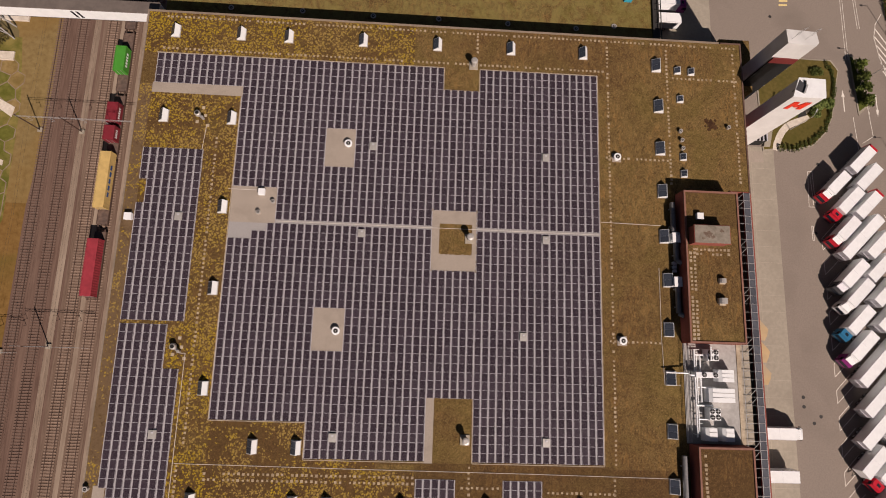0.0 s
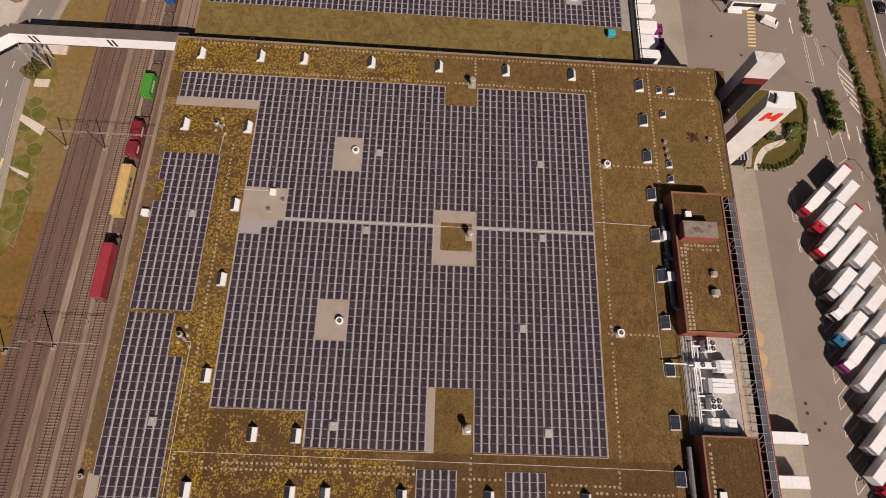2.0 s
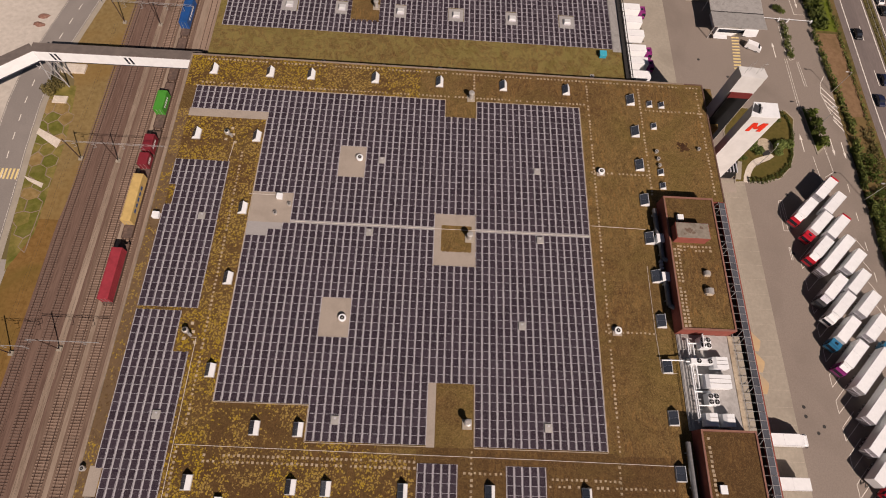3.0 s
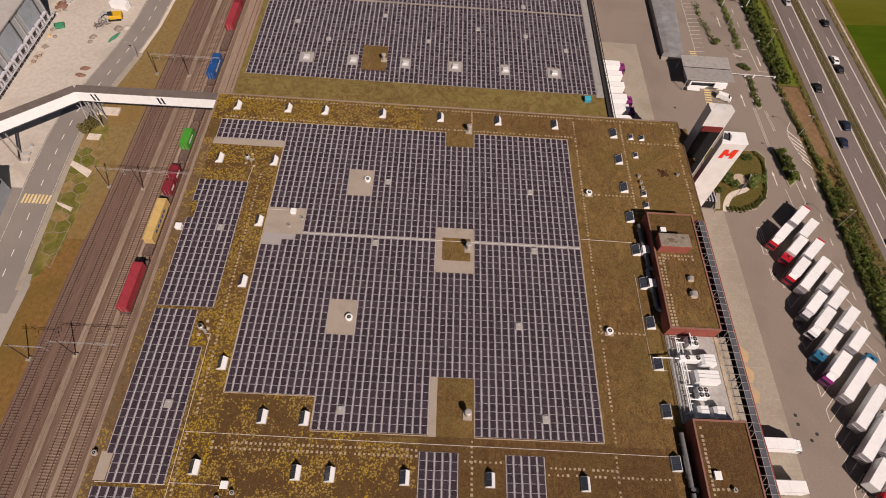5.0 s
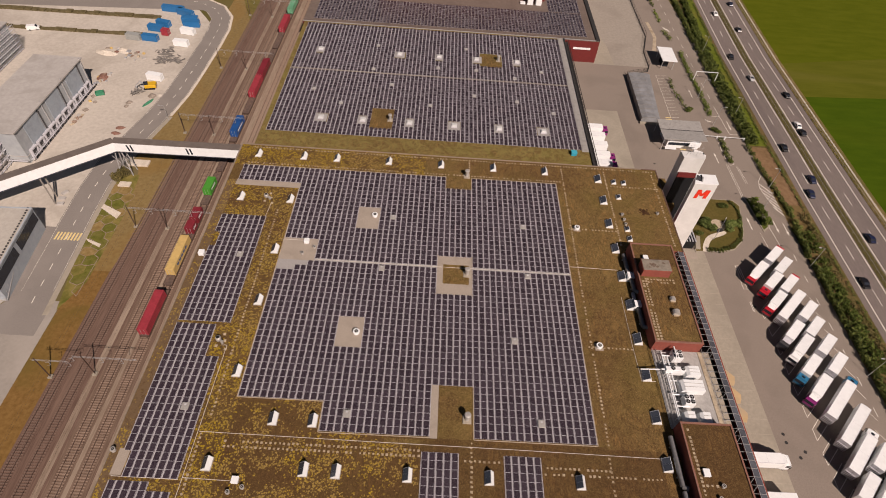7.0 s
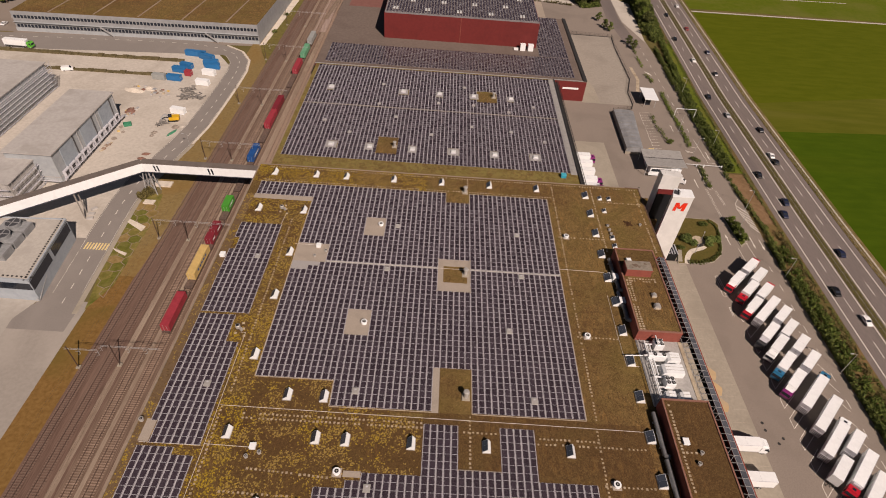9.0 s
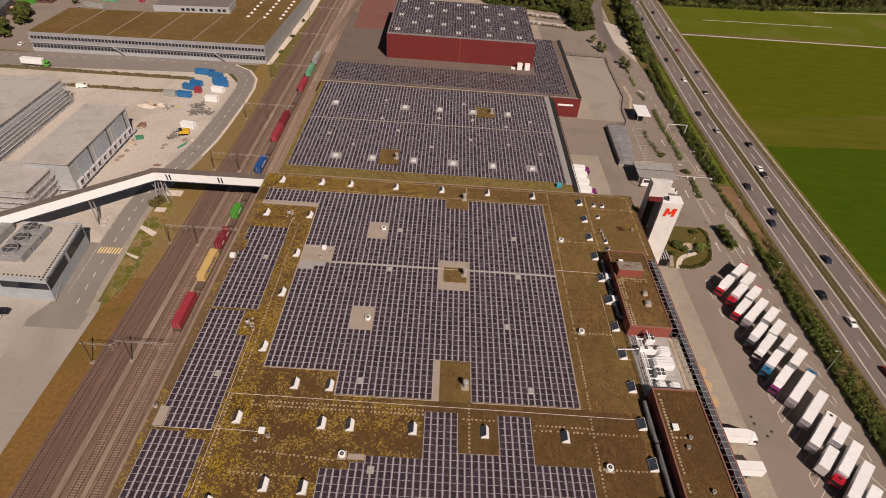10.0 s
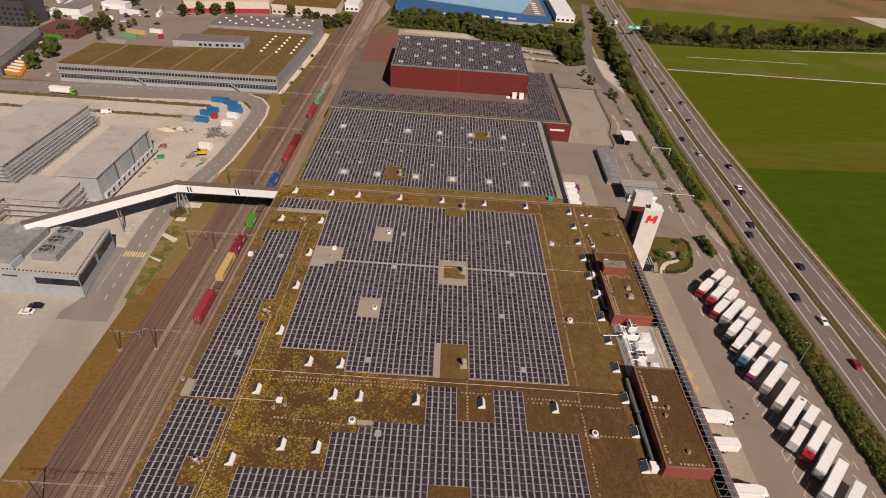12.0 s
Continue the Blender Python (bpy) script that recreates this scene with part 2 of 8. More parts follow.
# ---- building blocks ----
class Geo:
    """Collects faces of one mesh; mats are slot numbers."""

    def __init__(self):
        self.v, self.f, self.m = [], [], []

    def face(self, pts, mi=0):
        n = len(self.v)
        self.v += [tuple(p) for p in pts]
        self.f.append(tuple(range(n, n + len(pts))))
        self.m.append(mi)
        return self

    def solid(self, low, high, mi=0, top=None, bottom=True):
        """A closed prism between two rings of equal count."""
        n, k = len(self.v), len(low)
        self.v += [tuple(p) for p in low] + [tuple(p) for p in high]
        for i in range(k):
            j = (i + 1) % k
            self.f.append((n + i, n + j, n + k + j, n + k + i))
            self.m.append(mi)
        self.f.append(tuple(range(n + k, n + 2 * k)))
        self.m.append(mi if top is None else top)
        if bottom:
            self.f.append(tuple(range(n + k - 1, n - 1, -1)))
            self.m.append(mi)
        return self

    def box(self, x0, x1, y0, y1, z0, z1, mi=0, top=None, c=0.0):
        """A box, its upper edges bevelled by c."""
        ring = [(x0, y0), (x1, y0), (x1, y1), (x0, y1)]
        if not c:
            return self.solid([(x, y, z0) for x, y in ring], [(x, y, z1) for x, y in ring], mi, top)
        n = len(self.v)
        inner = [(x0 + c, y0 + c), (x1 - c, y0 + c), (x1 - c, y1 - c), (x0 + c, y1 - c)]
        self.v += [(x, y, z0) for x, y in ring] + [(x, y, z1 - c) for x, y in ring] + [(x, y, z1) for x, y in inner]
        for b in (0, 4):
            for i in range(4):
                j = (i + 1) % 4
                self.f.append((n + b + i, n + b + j, n + b + 4 + j, n + b + 4 + i))
                self.m.append(mi)
        self.f += [(n + 8, n + 9, n + 10, n + 11), (n + 3, n + 2, n + 1, n)]
        self.m += [mi if top is None else top, mi]
        return self

    def prism(self, ring, z0, z1, mi=0, top=None):
        return self.solid([(x, y, z0) for x, y in ring], [(x, y, z1) for x, y in ring], mi, top)

    def cyl(self, x, y, z0, z1, r0, r1=None, n=16, mi=0, top=None):
        r1 = r0 if r1 is None else r1
        a = [2 * math.pi * i / n for i in range(n)]
        return self.solid([(x + r0 * math.cos(t), y + r0 * math.sin(t), z0) for t in a], [(x + r1 * math.cos(t), y + r1 * math.sin(t), z1) for t in a], mi, top)

    def beam(self, a, b, w, h=None, mi=0):
        """A square bar from a to b."""
        a, b = Vector(a), Vector(b)
        h = h or w
        d = (b - a).normalized()
        side = d.cross(Vector((0, 0, 1)))
        side = Vector((1, 0, 0)) if side.length < 1e-3 else side.normalized()
        up = side.cross(d)
        ring = [side * sx * w / 2 + up * sy * h / 2 for sx, sy in ((-1, -1), (1, -1), (1, 1), (-1, 1))]
        return self.solid([a + o for o in ring], [b + o for o in ring], mi)

    def pipe(self, a, b, r, n=10, mi=0):
        a, b = Vector(a), Vector(b)
        d = (b - a).normalized()
        s = d.orthogonal().normalized()
        u = d.cross(s)
        ring = [s * r * math.cos(2 * math.pi * i / n) + u * r * math.sin(2 * math.pi * i / n) for i in range(n)]
        return self.solid([a + o for o in ring], [b + o for o in ring], mi)

    def mesh(self, name, mats):
        me = bpy.data.meshes.new(name)
        me.from_pydata(self.v, [], self.f)
        for mt in mats if isinstance(mats, (list, tuple)) else [mats]:
            me.materials.append(mt)
        me.polygons.foreach_set("material_index", self.m)
        me.update()
        return me


def thing(name, label, category, at=(0, 0, 0), turn=0.0, group="", kind=""):
    ob = tagged(new(name), label, category, group, kind)
    ob.empty_display_size = 0.5
    ob.matrix_basis = pose(*at, 0, 0, turn)
    return ob


def part(name, geo, mats, parent, label="", at=None, turn=0.0, kind=""):
    data = geo if isinstance(geo, bpy.types.Mesh) else geo.mesh(name, mats)
    ob = new(name, data)
    ob.parent = parent
    if at is not None:
        ob.matrix_basis = pose(*at, 0, 0, turn)
    return tagged(ob, label, kind=kind)


def solo(name, geo, mats, label, category, group="", kind="", at=None, turn=0.0):
    ob = new(name, geo if isinstance(geo, bpy.types.Mesh) else geo.mesh(name, mats))
    if at is not None:
        ob.matrix_basis = pose(*at, 0, 0, turn)
    return tagged(ob, label, category, group, kind)


def structure(name, geo, mats, label, category):
    return solo(name, geo, mats, label, category, kind="structure")

# ---- ground and large structure ----
ROOF, LOW = 17.2, 10.0


def strip(path, a, b, z, g=None, mi=0, thick=0.3):
    """A slab along a line of (x, y), from a to b metres to the right of it."""
    g = g or Geo()
    pts = [Vector((x, y, 0)) for x, y in path]
    sides = []
    for i, p in enumerate(pts):
        d = (pts[min(i + 1, len(pts) - 1)] - pts[max(i - 1, 0)]).normalized()
        n = Vector((d.y, -d.x, 0))
        sides.append((p + n * a, p + n * b))
    for (l0, r0), (l1, r1) in zip(sides, sides[1:]):
        ring = [(l0.x, l0.y), (r0.x, r0.y), (r1.x, r1.y), (l1.x, l1.y)]
        g.face([(x, y, z) for x, y in ring], mi)
    return g


def flat(ring, z, g=None, mi=0):
    g = g or Geo()
    return g.face([(x, y, z) for x, y in ring], mi)


def rect(x0, x1, y0, y1, z, g=None, mi=0):
    return flat([(x0, y0), (x1, y0), (x1, y1), (x0, y1)], z, g, mi)


structure("ground", rect(-4500, 4500, -4500, 4500, -0.10), M_LAND, "wide plain of fields and built-up land", "ground")

# highway axis (the median), bending slightly to the east
HWY = [(138.2, -300), (138.2, -120), (138.3, -5), (138.4, 53), (140.0, 150), (144.6, 239), (147.2, 290), (153.4, 386), (160.8, 487), (168.5, 570), (192, 780), (236, 1100), (326, 1600), (466, 2300)]
M_CROP = surface("young_crop", (0.064, 0.080, 0.003), (0.080, 0.094, 0.005), 0.25, 0.95, (0.112, 0.105, 0.010), 0.009, 0.6, bump=0.06, stretch=(0.3, 1.0, 1))
structure("field", flat([(155.6, 146), (830, 285.6), (161.5, 273.6), (158.6, 215)], -0.06), M_CROP, "bright green field of young crop beside the highway", "field")
structure("field", flat([(154.2, 118.5), (900, 178), (900, 300), (155.6, 146)], -0.062), surface("thin_crop", (0.074, 0.082, 0.007), (0.092, 0.096, 0.010), 0.25, 0.95, (0.118, 0.108, 0.022), 0.02, 0.7, bump=0.06, stretch=(0.2, 1.0, 1)), "thin paler strip of crop across the field", "field")
structure("field", flat([(153.9, -400), (900, -400), (900, 178), (154.2, 118.5), (154.0, 40)], -0.06), surface("dense_crop", (0.036, 0.066, 0.002), (0.047, 0.080, 0.003), 0.25, 0.95, (0.060, 0.082, 0.004), 0.01, 0.6, bump=0.06, stretch=(0.3, 1.0, 1)), "dark green field of dense young crop beside the motorway", "field")
structure("field", flat([(162, 280), (900, 284), (900, 560), (520, 520), (440, 466), (178, 471), (168, 380)], -0.06), surface("far_crop", (0.072, 0.098, 0.006), (0.092, 0.112, 0.010), 0.3, 0.95, (0.13, 0.125, 0.03), 0.02, 0.6), "lighter green field beyond the farm track", "field")
structure("farm_track", flat([(158.5, 273.4), (164, 273.9), (900, 288.6), (900, 290.0), (164, 275.9), (158.6, 278.4)], -0.05).face([(189, 310.4, -0.05), (290, 315.4, -0.05), (290, 316.4, -0.05), (189, 311.4, -0.05)]).face([(294, 351, -0.05), (500, 383, -0.05), (500, 385, -0.05), (294, 353, -0.05)]), M_DUST, "pale dirt farm tracks between the fields", "track")
structure("field", flat([(178, 472), (408, 500), (520, 520), (560, 620), (200, 600)], -0.055), surface("bare_soil", (0.165, 0.105, 0.052), (0.205, 0.138, 0.070), 0.3, 0.95, (0.10, 0.10, 0.022), 0.012, 0.8), "bare brown field behind the wood", "field")

structure("yard", flat([(62, -140), (118, -140), (118.6, 40), (120, 140), (112, 330), (60, 330)], -0.04), M_ASPHALT, "worn grey-brown asphalt truck yard", "yard")
structure("dock_apron", rect(66.0, 84.1, -110, 24.2, -0.02), M_CONCRETE, "pale concrete apron along the loading docks", "apron")
structure("dock_apron", rect(51.0, 70.0, 42.0, 98.0, -0.02), M_CONCRETE, "pale concrete apron at the north docks", "apron")
structure("yard", rect(50.0, 62.0, 98.0, 136.0, -0.045), M_ASPHALT, "grey-brown asphalt beside the north warehouse", "yard")
structure("north_yard", flat([(66.4, 134.0), (91.0, 134.0), (91.4, 147.5), (95.6, 163.0), (96.8, 218.4), (66.4, 218.8)], -0.03), surface("pale_north_yard", (0.26, 0.228, 0.192), (0.31, 0.275, 0.235), 0.8, 0.9, (0.22, 0.19, 0.16), 0.05, 0.7), "pale worn yard beside the north warehouse", "yard")
structure("dock_apron", flat([(66, 134.2), (75.4, 134.4), (74.6, 151), (72.5, 160), (66, 160)], -0.02), M_CONCRETE, "pale concrete corner slab", "apron")

g = strip(HWY, -11.5, 12.0, -0.02)
structure("highway", g, M_ROAD, "four-lane grey asphalt motorway with hard shoulders", "road")
g = strip(HWY, -1.45, 1.45, 0.0)
structure("median", g, surface("median_scrub", (0.06, 0.05, 0.02), (0.13, 0.11, 0.045), 1.5, 0.95, bump=0.1), "overgrown strip between the carriageways", "verge")
marks = Geo()
for off in (-9.3, -2.1, 2.1, 9.4):
    strip(HWY, off - 0.15, off + 0.15, 0.004, marks)


def along(path, step, start=0.0):
    """Points and directions every step metres along a line of (x, y)."""
    left = start
    for (x0, y0), (x1, y1) in zip(path, path[1:]):
        d = math.hypot(x1 - x0, y1 - y0)
        while left < d:
            yield x0 + (x1 - x0) * left / d, y0 + (y1 - y0) * left / d, (x1 - x0) / d, (y1 - y0) / d
            left += step
        left -= d


for off in (-5.7, 5.75):
    for x, y, dx, dy in along(HWY[:-2], 18.0, 3 if off < 0 else 11):
        c = Vector((x + dy * off, y - dx * off, 0))
        d = Vector((dx, dy, 0))
        n = Vector((dy, -dx, 0)) * 0.11
        marks.face([(p.x, p.y, 0.004) for p in (c - d * 3 - n, c - d * 3 + n, c + d * 3 + n, c + d * 3 - n)])
structure("road_marking", marks, M_LINE, "white motorway edge lines and lane dashes", "marking")
M_DULLRAIL = surface("dull_guard_rail", (0.20, 0.185, 0.165), (0.27, 0.25, 0.225), 2.0, 0.6, (0.15, 0.135, 0.12), 0.4, 0.5, metal=0.3)
rails = Geo()
for off in (-0.75, 0.75, 12.3):
    strip(HWY[:10], off - 0.08, off + 0.08, 0.75, rails)
    for x, y, dx, dy in along(HWY[:8], 4.0):
        rails.box(x + dy * off - 0.06, x + dy * off + 0.06, y - dx * off - 0.06, y - dx * off + 0.06, -0.02, 0.72)
structure("guard_rail", rails, M_DULLRAIL, "galvanised motorway guard rails on posts", "guard rail")
structure("verge", strip(HWY, 12.0, 16.2, -0.035), surface("dry_roadside", (0.115, 0.085, 0.032), (0.200, 0.150, 0.070), 0.8, 0.95, (0.090, 0.085, 0.022), 0.06, 0.8, bump=0.08, stretch=(1, 0.3, 1)), "dry weedy verge along the motorway", "verge")
structure("field_track", strip(HWY[:9], 14.1, 14.8, -0.025), M_DUST, "pale trodden track along the motorway fence", "track")
lane = Geo()
for x, y, dx, dy in along(HWY[:8], 2.5):
    lane.box(x + dy * 13.7 - 0.035, x + dy * 13.7 + 0.035, y - dx * 13.7 - 0.035, y - dx * 13.7 + 0.035, -0.05, 1.3)
for z in (0.5, 1.25):
    strip(HWY[:8], 13.68, 13.72, z, lane)
structure("field_fence", lane, M_DULLRAIL, "thin grey wire fence along the motorway verge", "fence")
structure("verge", strip(HWY, -21.2, -11.5, -0.03), surface("motorway_bank", (0.062, 0.056, 0.018), (0.13, 0.098, 0.038), 0.5, 0.95, (0.19, 0.118, 0.055), 0.05, 0.8, bump=0.15), "rough grassy bank between yard and motorway", "verge")

# railway corridor: straight tracks parallel to the building
M_FARVERGE = surface("rough_green_verge", (0.105, 0.092, 0.028), (0.155, 0.128, 0.045), 0.5, 0.95, (0.165, 0.110, 0.036), 0.04, 0.7, bump=0.05)
structure("verge", flat([(-99, 172), (-90.3, 150), (-90.3, 299.9), (-93, 299.9)], -0.046), M_FARVERGE, "rough green grass verge before the works hall", "verge")
structure("trackbed", rect(-91.6, -62.0, -260, 900, -0.06), M_BALLAST, "brown stone ballast of the railway", "trackbed")
structure("service_path", flat([(-71.2, -260), (-61.4, -260), (-61.4, 136), (-66.5, 150), (-68.0, 300), (-71.2, 300)], -0.045), M_DIRT, "trodden dirt strip beside the tracks", "path")
structure("service_path", rect(-82.5, -81.0, -260, 500, -0.045), M_DIRT, "pale dust strip between the tracks", "path")
structure("trackbed", rect(-80.4, -71.4, -260, 420, -0.05), surface("dusty_ballast", (0.118, 0.078, 0.058), (0.180, 0.124, 0.094), 4.0, 0.95, (0.225, 0.163, 0.124), 0.30, 0.5, bump=0.05, stretch=(1, 0.06, 1)), "dusty pale ballast under the sidings", "trackbed")
structure("trackbed", flat([(-75.6, 196), (-63.4, 196), (-63.2, 330), (-56, 400), (-66, 430), (-75.6, 430)], -0.040), surface("pink_dust", (0.255, 0.188, 0.160), (0.345, 0.268, 0.232), 2.0, 0.95, (0.165, 0.112, 0.092), 0.25, 0.7, stretch=(1, 0.06, 1)), "pale pinkish dust over the far sidings", "trackbed")
structure("service_path", rect(-76.3, -75.3, -260, 300, -0.045), M_DIRT, "narrow pale dust strip between the sidings", "path")
structure("verge", flat([(-99.2, 2.0), (-91.4, 2.0), (-90.0, 20.0), (-90.2, 300), (-103.2, 300), (-103.2, 50), (-99.8, 44), (-97.0, 24), (-97.4, 10)], -0.05), M_VERGE, "dry brown-green grass verge beside the tracks", "verge")
structure("verge", rect(-99.3, -91.5, -260, 2.0, -0.05), M_RUSTVERGE, "parched rust-brown grass verge beside the tracks", "verge")
structure("verge", flat([(-103.2, 300), (-90.2, 300), (-80.5, 420), (-80.5, 900), (-98, 900)], -0.05), M_FARVERGE, "dry grass verge beside the far tracks", "verge")

TRACKS = (-89.7, -85.0, -78.1, -73.5)
sleeper_me = Geo().box(-1.3, 1.3, -0.13, 0.13, -0.06, 0.04).mesh("sleeper", M_SLEEPER)
for x in TRACKS:
    line = thing("railway_track", "rusty steel rails on worn sleepers in brown ballast", "railway track", (x, 0, 0), group="parallel railway tracks", kind="structure")
    for s in (-0.75, 0.75):
        part("rail", Geo().box(s - 0.05, s + 0.05, -250, 700, 0.0, 0.17), M_RAIL, line)
    far = Geo()
    for i in range(900):
        y = -90 + i * 0.62
        if 300 > i >= 0 and x > -80:
            part("sleeper", sleeper_me, None, line, at=(0, y, 0.0))
        else:
            far.box(-1.3, 1.3, y - 0.13, y + 0.13, -0.06, 0.04)
    part("sleeper", far, M_SLEEPER if x > -80 else M_OLDSLEEPER, line, kind="stuff")

siding = thing("railway_track", "rusty siding beginning beyond the bridge in pale dirt", "railway track", (-68.0, 0, 0), group="parallel railway tracks", kind="structure")
for s in (-0.75, 0.75):
    part("rail", Geo().box(s - 0.05, s + 0.05, 46, 320, 0.0, 0.17), M_RAIL, siding)
far = Geo()
for i in range(440):
    far.box(-1.3, 1.3, 46.3 + i * 0.62, 46.56 + i * 0.62, -0.06, 0.05)
part("sleeper", far, M_SLEEPER, siding, kind="stuff")

# ring road on the west side
ROADW = [(-106.6, -14), (-107.2, -6), (-108.3, 8), (-109.5, 21), (-110.4, 36), (-110.2, 48), (-107.6, 62), (-104.9, 76), (-103.0, 90), (-102.4, 106), (-102.0, 127), (-102.2, 141), (-104.0, 152), (-109.0, 160), (-118.0, 165.5), (-132, 168.5), (-160, 168), (-260, 160)]
structure("road", strip(ROADW, -4.6, 4.2, -0.02), M_STREET, "grey two-lane asphalt road curving round a building site", "road")
marks = Geo()
for x, y, dx, dy in along(ROADW, 5.75, 5.0):
    n, d = Vector((dy, -dx, 0)) * 0.1, Vector((dx, dy, 0)) * 1.1
    c = Vector((x, y, 0))
    marks.face([(p.x, p.y, 0.0) for p in (c - d - n, c - d + n, c + d + n, c + d - n)])
for off in (-4.3, 3.9):
    strip(ROADW[1:14], off - 0.035, off + 0.035, 0.0, marks)
structure("road_marking", marks, M_LINE, "white lane dashes of the road", "marking")
cross = Geo()
for i in range(8):
    x = -112.2 + i * 0.95
    flat([(x, 12.5), (x + 0.5, 12.5), (x + 0.45, 15.6), (x - 0.05, 15.6)], 0.004, cross)
structure("crosswalk", cross, M_YELLOW, "yellow painted zebra crossing", "crosswalk")
structure("building_site", flat([(-260, -10), (-113.5, -10), (-112.5, 60), (-107, 90), (-106, 130), (-107, 146), (-116, 158), (-260, 158)], -0.05), M_DUST, "dusty pale building site", "ground")
structure("street", flat([(-200, -160), (-99.2, -160), (-99.2, -60), (-99.4, -9), (-112, -9), (-119, -16), (-200, -16)], -0.045), surface("old_asphalt", (0.255, 0.228, 0.200), (0.29, 0.26, 0.23), 1.0, 0.9, (0.34, 0.305, 0.27), 0.05, 0.7), "worn pale street and forecourt", "street")
structure("forecourt", flat([(-220, -170), (-106, -170), (-114.8, -47), (-117.2, -16.6), (-113.5, -8.5), (-220, -6)], -0.03), surface("pale_paving", (0.32, 0.295, 0.26), (0.37, 0.34, 0.305), 0.6, 0.9, (0.28, 0.255, 0.225), 0.05, 0.7), "pale paved forecourt", "forecourt")
structure("street", flat([(-119, -20), (-101.4, -20), (-101.4, -8), (-110.6, -6), (-112.4, 17.5), (-116.9, 17.5), (-113.4, -9.4), (-117.4, -15.4)], -0.035), M_STREET, "asphalt lane beside the plant building", "street")
structure("forecourt", flat([(-400, 168), (-225, 168), (-225, 300), (-400, 300)], -0.05), M_ASPHALT, "grey works yard", "yard")
structure("forecourt", flat([(-225, 160), (-93, 172), (-92, 420), (-225, 420)], -0.07), M_ASPHALT, "grey works yard behind the long hall", "yard")

# ---- main warehouse ----
ware = thing("warehouse", "long red warehouse with a planted flat roof carrying solar panels", "building", kind="structure")
X0, X1, Y0, Y1 = -61.3, 62.0, -118.0, 40.9
for nm, b in (("wall", (X0, X1, Y1 - 0.4, Y1)), ("wall", (X0, X1, Y0, Y0 + 0.4)), ("wall", (X0, X0 + 0.4, Y0 + 0.4, Y1 - 0.4)), ("wall", (X1 - 0.4, X1, Y0 + 0.4, Y1 - 0.4))):
    part(nm, Geo().box(*b, -0.1, ROOF - 0.35), M_RED, ware)
deck = Geo().box(X0 + 0.3, X1 - 0.3, Y0, Y1 - 0.3, ROOF - 0.4, ROOF)
part("roof", deck, M_SEDUM, ware, "planted roof of brown moss and stonecrop")
bare = Geo()
for k, (x, y, r) in enumerate(((58.9, 21.7, 0.95), (57.9, 22.5, 0.5), (59.8, 21.0, 0.55), (58.4, 20.5, 0.4), (59.9, 22.6, 0.3), (57.6, 21.2, 0.25))):
    flat([(x + r * (1 + 0.28 * math.sin(5 * a + k)) * math.cos(a), y + r * (1 + 0.28 * math.cos(4 * a + k)) * math.sin(a)) for a in [i * math.pi / 8 for i in range(16)]], ROOF + 0.008 + 0.001 * k, bare)
part("moss", bare, surface("bare_black_moss", (0.045, 0.022, 0.013), (0.085, 0.046, 0.022), 3.0, 0.95, (0.030, 0.016, 0.010), 0.8, 0.6, bump=0.03), ware, "dark bare patch in the moss")
par = Geo()
par.box(X0, X0 + 0.35, Y0, Y1, ROOF - 0.35, ROOF + 0.18)
par.box(X0 + 0.35, X1 - 0.35, Y1 - 0.35, Y1, ROOF - 0.35, ROOF + 0.2)
part("parapet", par, M_EDGE, ware, "weathered metal parapet edge")
part("roof", Geo().box(X1 - 0.3, 66.3, 7.0, Y1 - 0.3, ROOF - 0.4, ROOF), M_SEDUM, ware)
part("parapet", Geo().box(66.3, 66.6, 6.6, Y1, ROOF - 0.5, ROOF + 0.12), M_EDGEDARK, ware)
part("parapet", Geo().box(X1, 66.3, Y1 - 0.3, Y1, ROOF - 0.5, ROOF + 0.12), M_EDGEDARK, ware)
part("wall", Geo().box(65.9, 66.3, Y0, Y1, -0.1, ROOF - 0.5), M_RED, ware)
part("wall", Geo().box(X1, 65.9, Y1 - 0.4, Y1, -0.1, ROOF - 0.5), M_RED, ware)
bloom = Geo()
rect(-58.5, -39.9, -100, 24.4, ROOF + 0.012, bloom)
rect(-60.9, -5.0, 31.3, 40.5, ROOF + 0.012, bloom)
part("bloom", bloom, M_BLOOM, ware, "stonecrop in yellow bloom")
bloom = Geo()
rect(-39.9, -9.0, -50.2, -41.8, ROOF + 0.012, bloom)
rect(-39.9, -1.8, -100, -50.2, ROOF + 0.012, bloom)
part("bloom", bloom, M_BLOOMDARK, ware, "dark moss dotted with yellow bloom")
part("moss", rect(-1.8, 47.0, -100, -49.0, ROOF + 0.012, rect(-9.0, 36.0, -49.0, -48.55, ROOF + 0.012)), M_MOSS, ware, "dark red-brown moss")

part("margin", rect(-60.9, -58.5, -100, 24.4, ROOF + 0.012), M_MARGIN, ware, "dry gravelly roof margin with sparse yellow clumps")

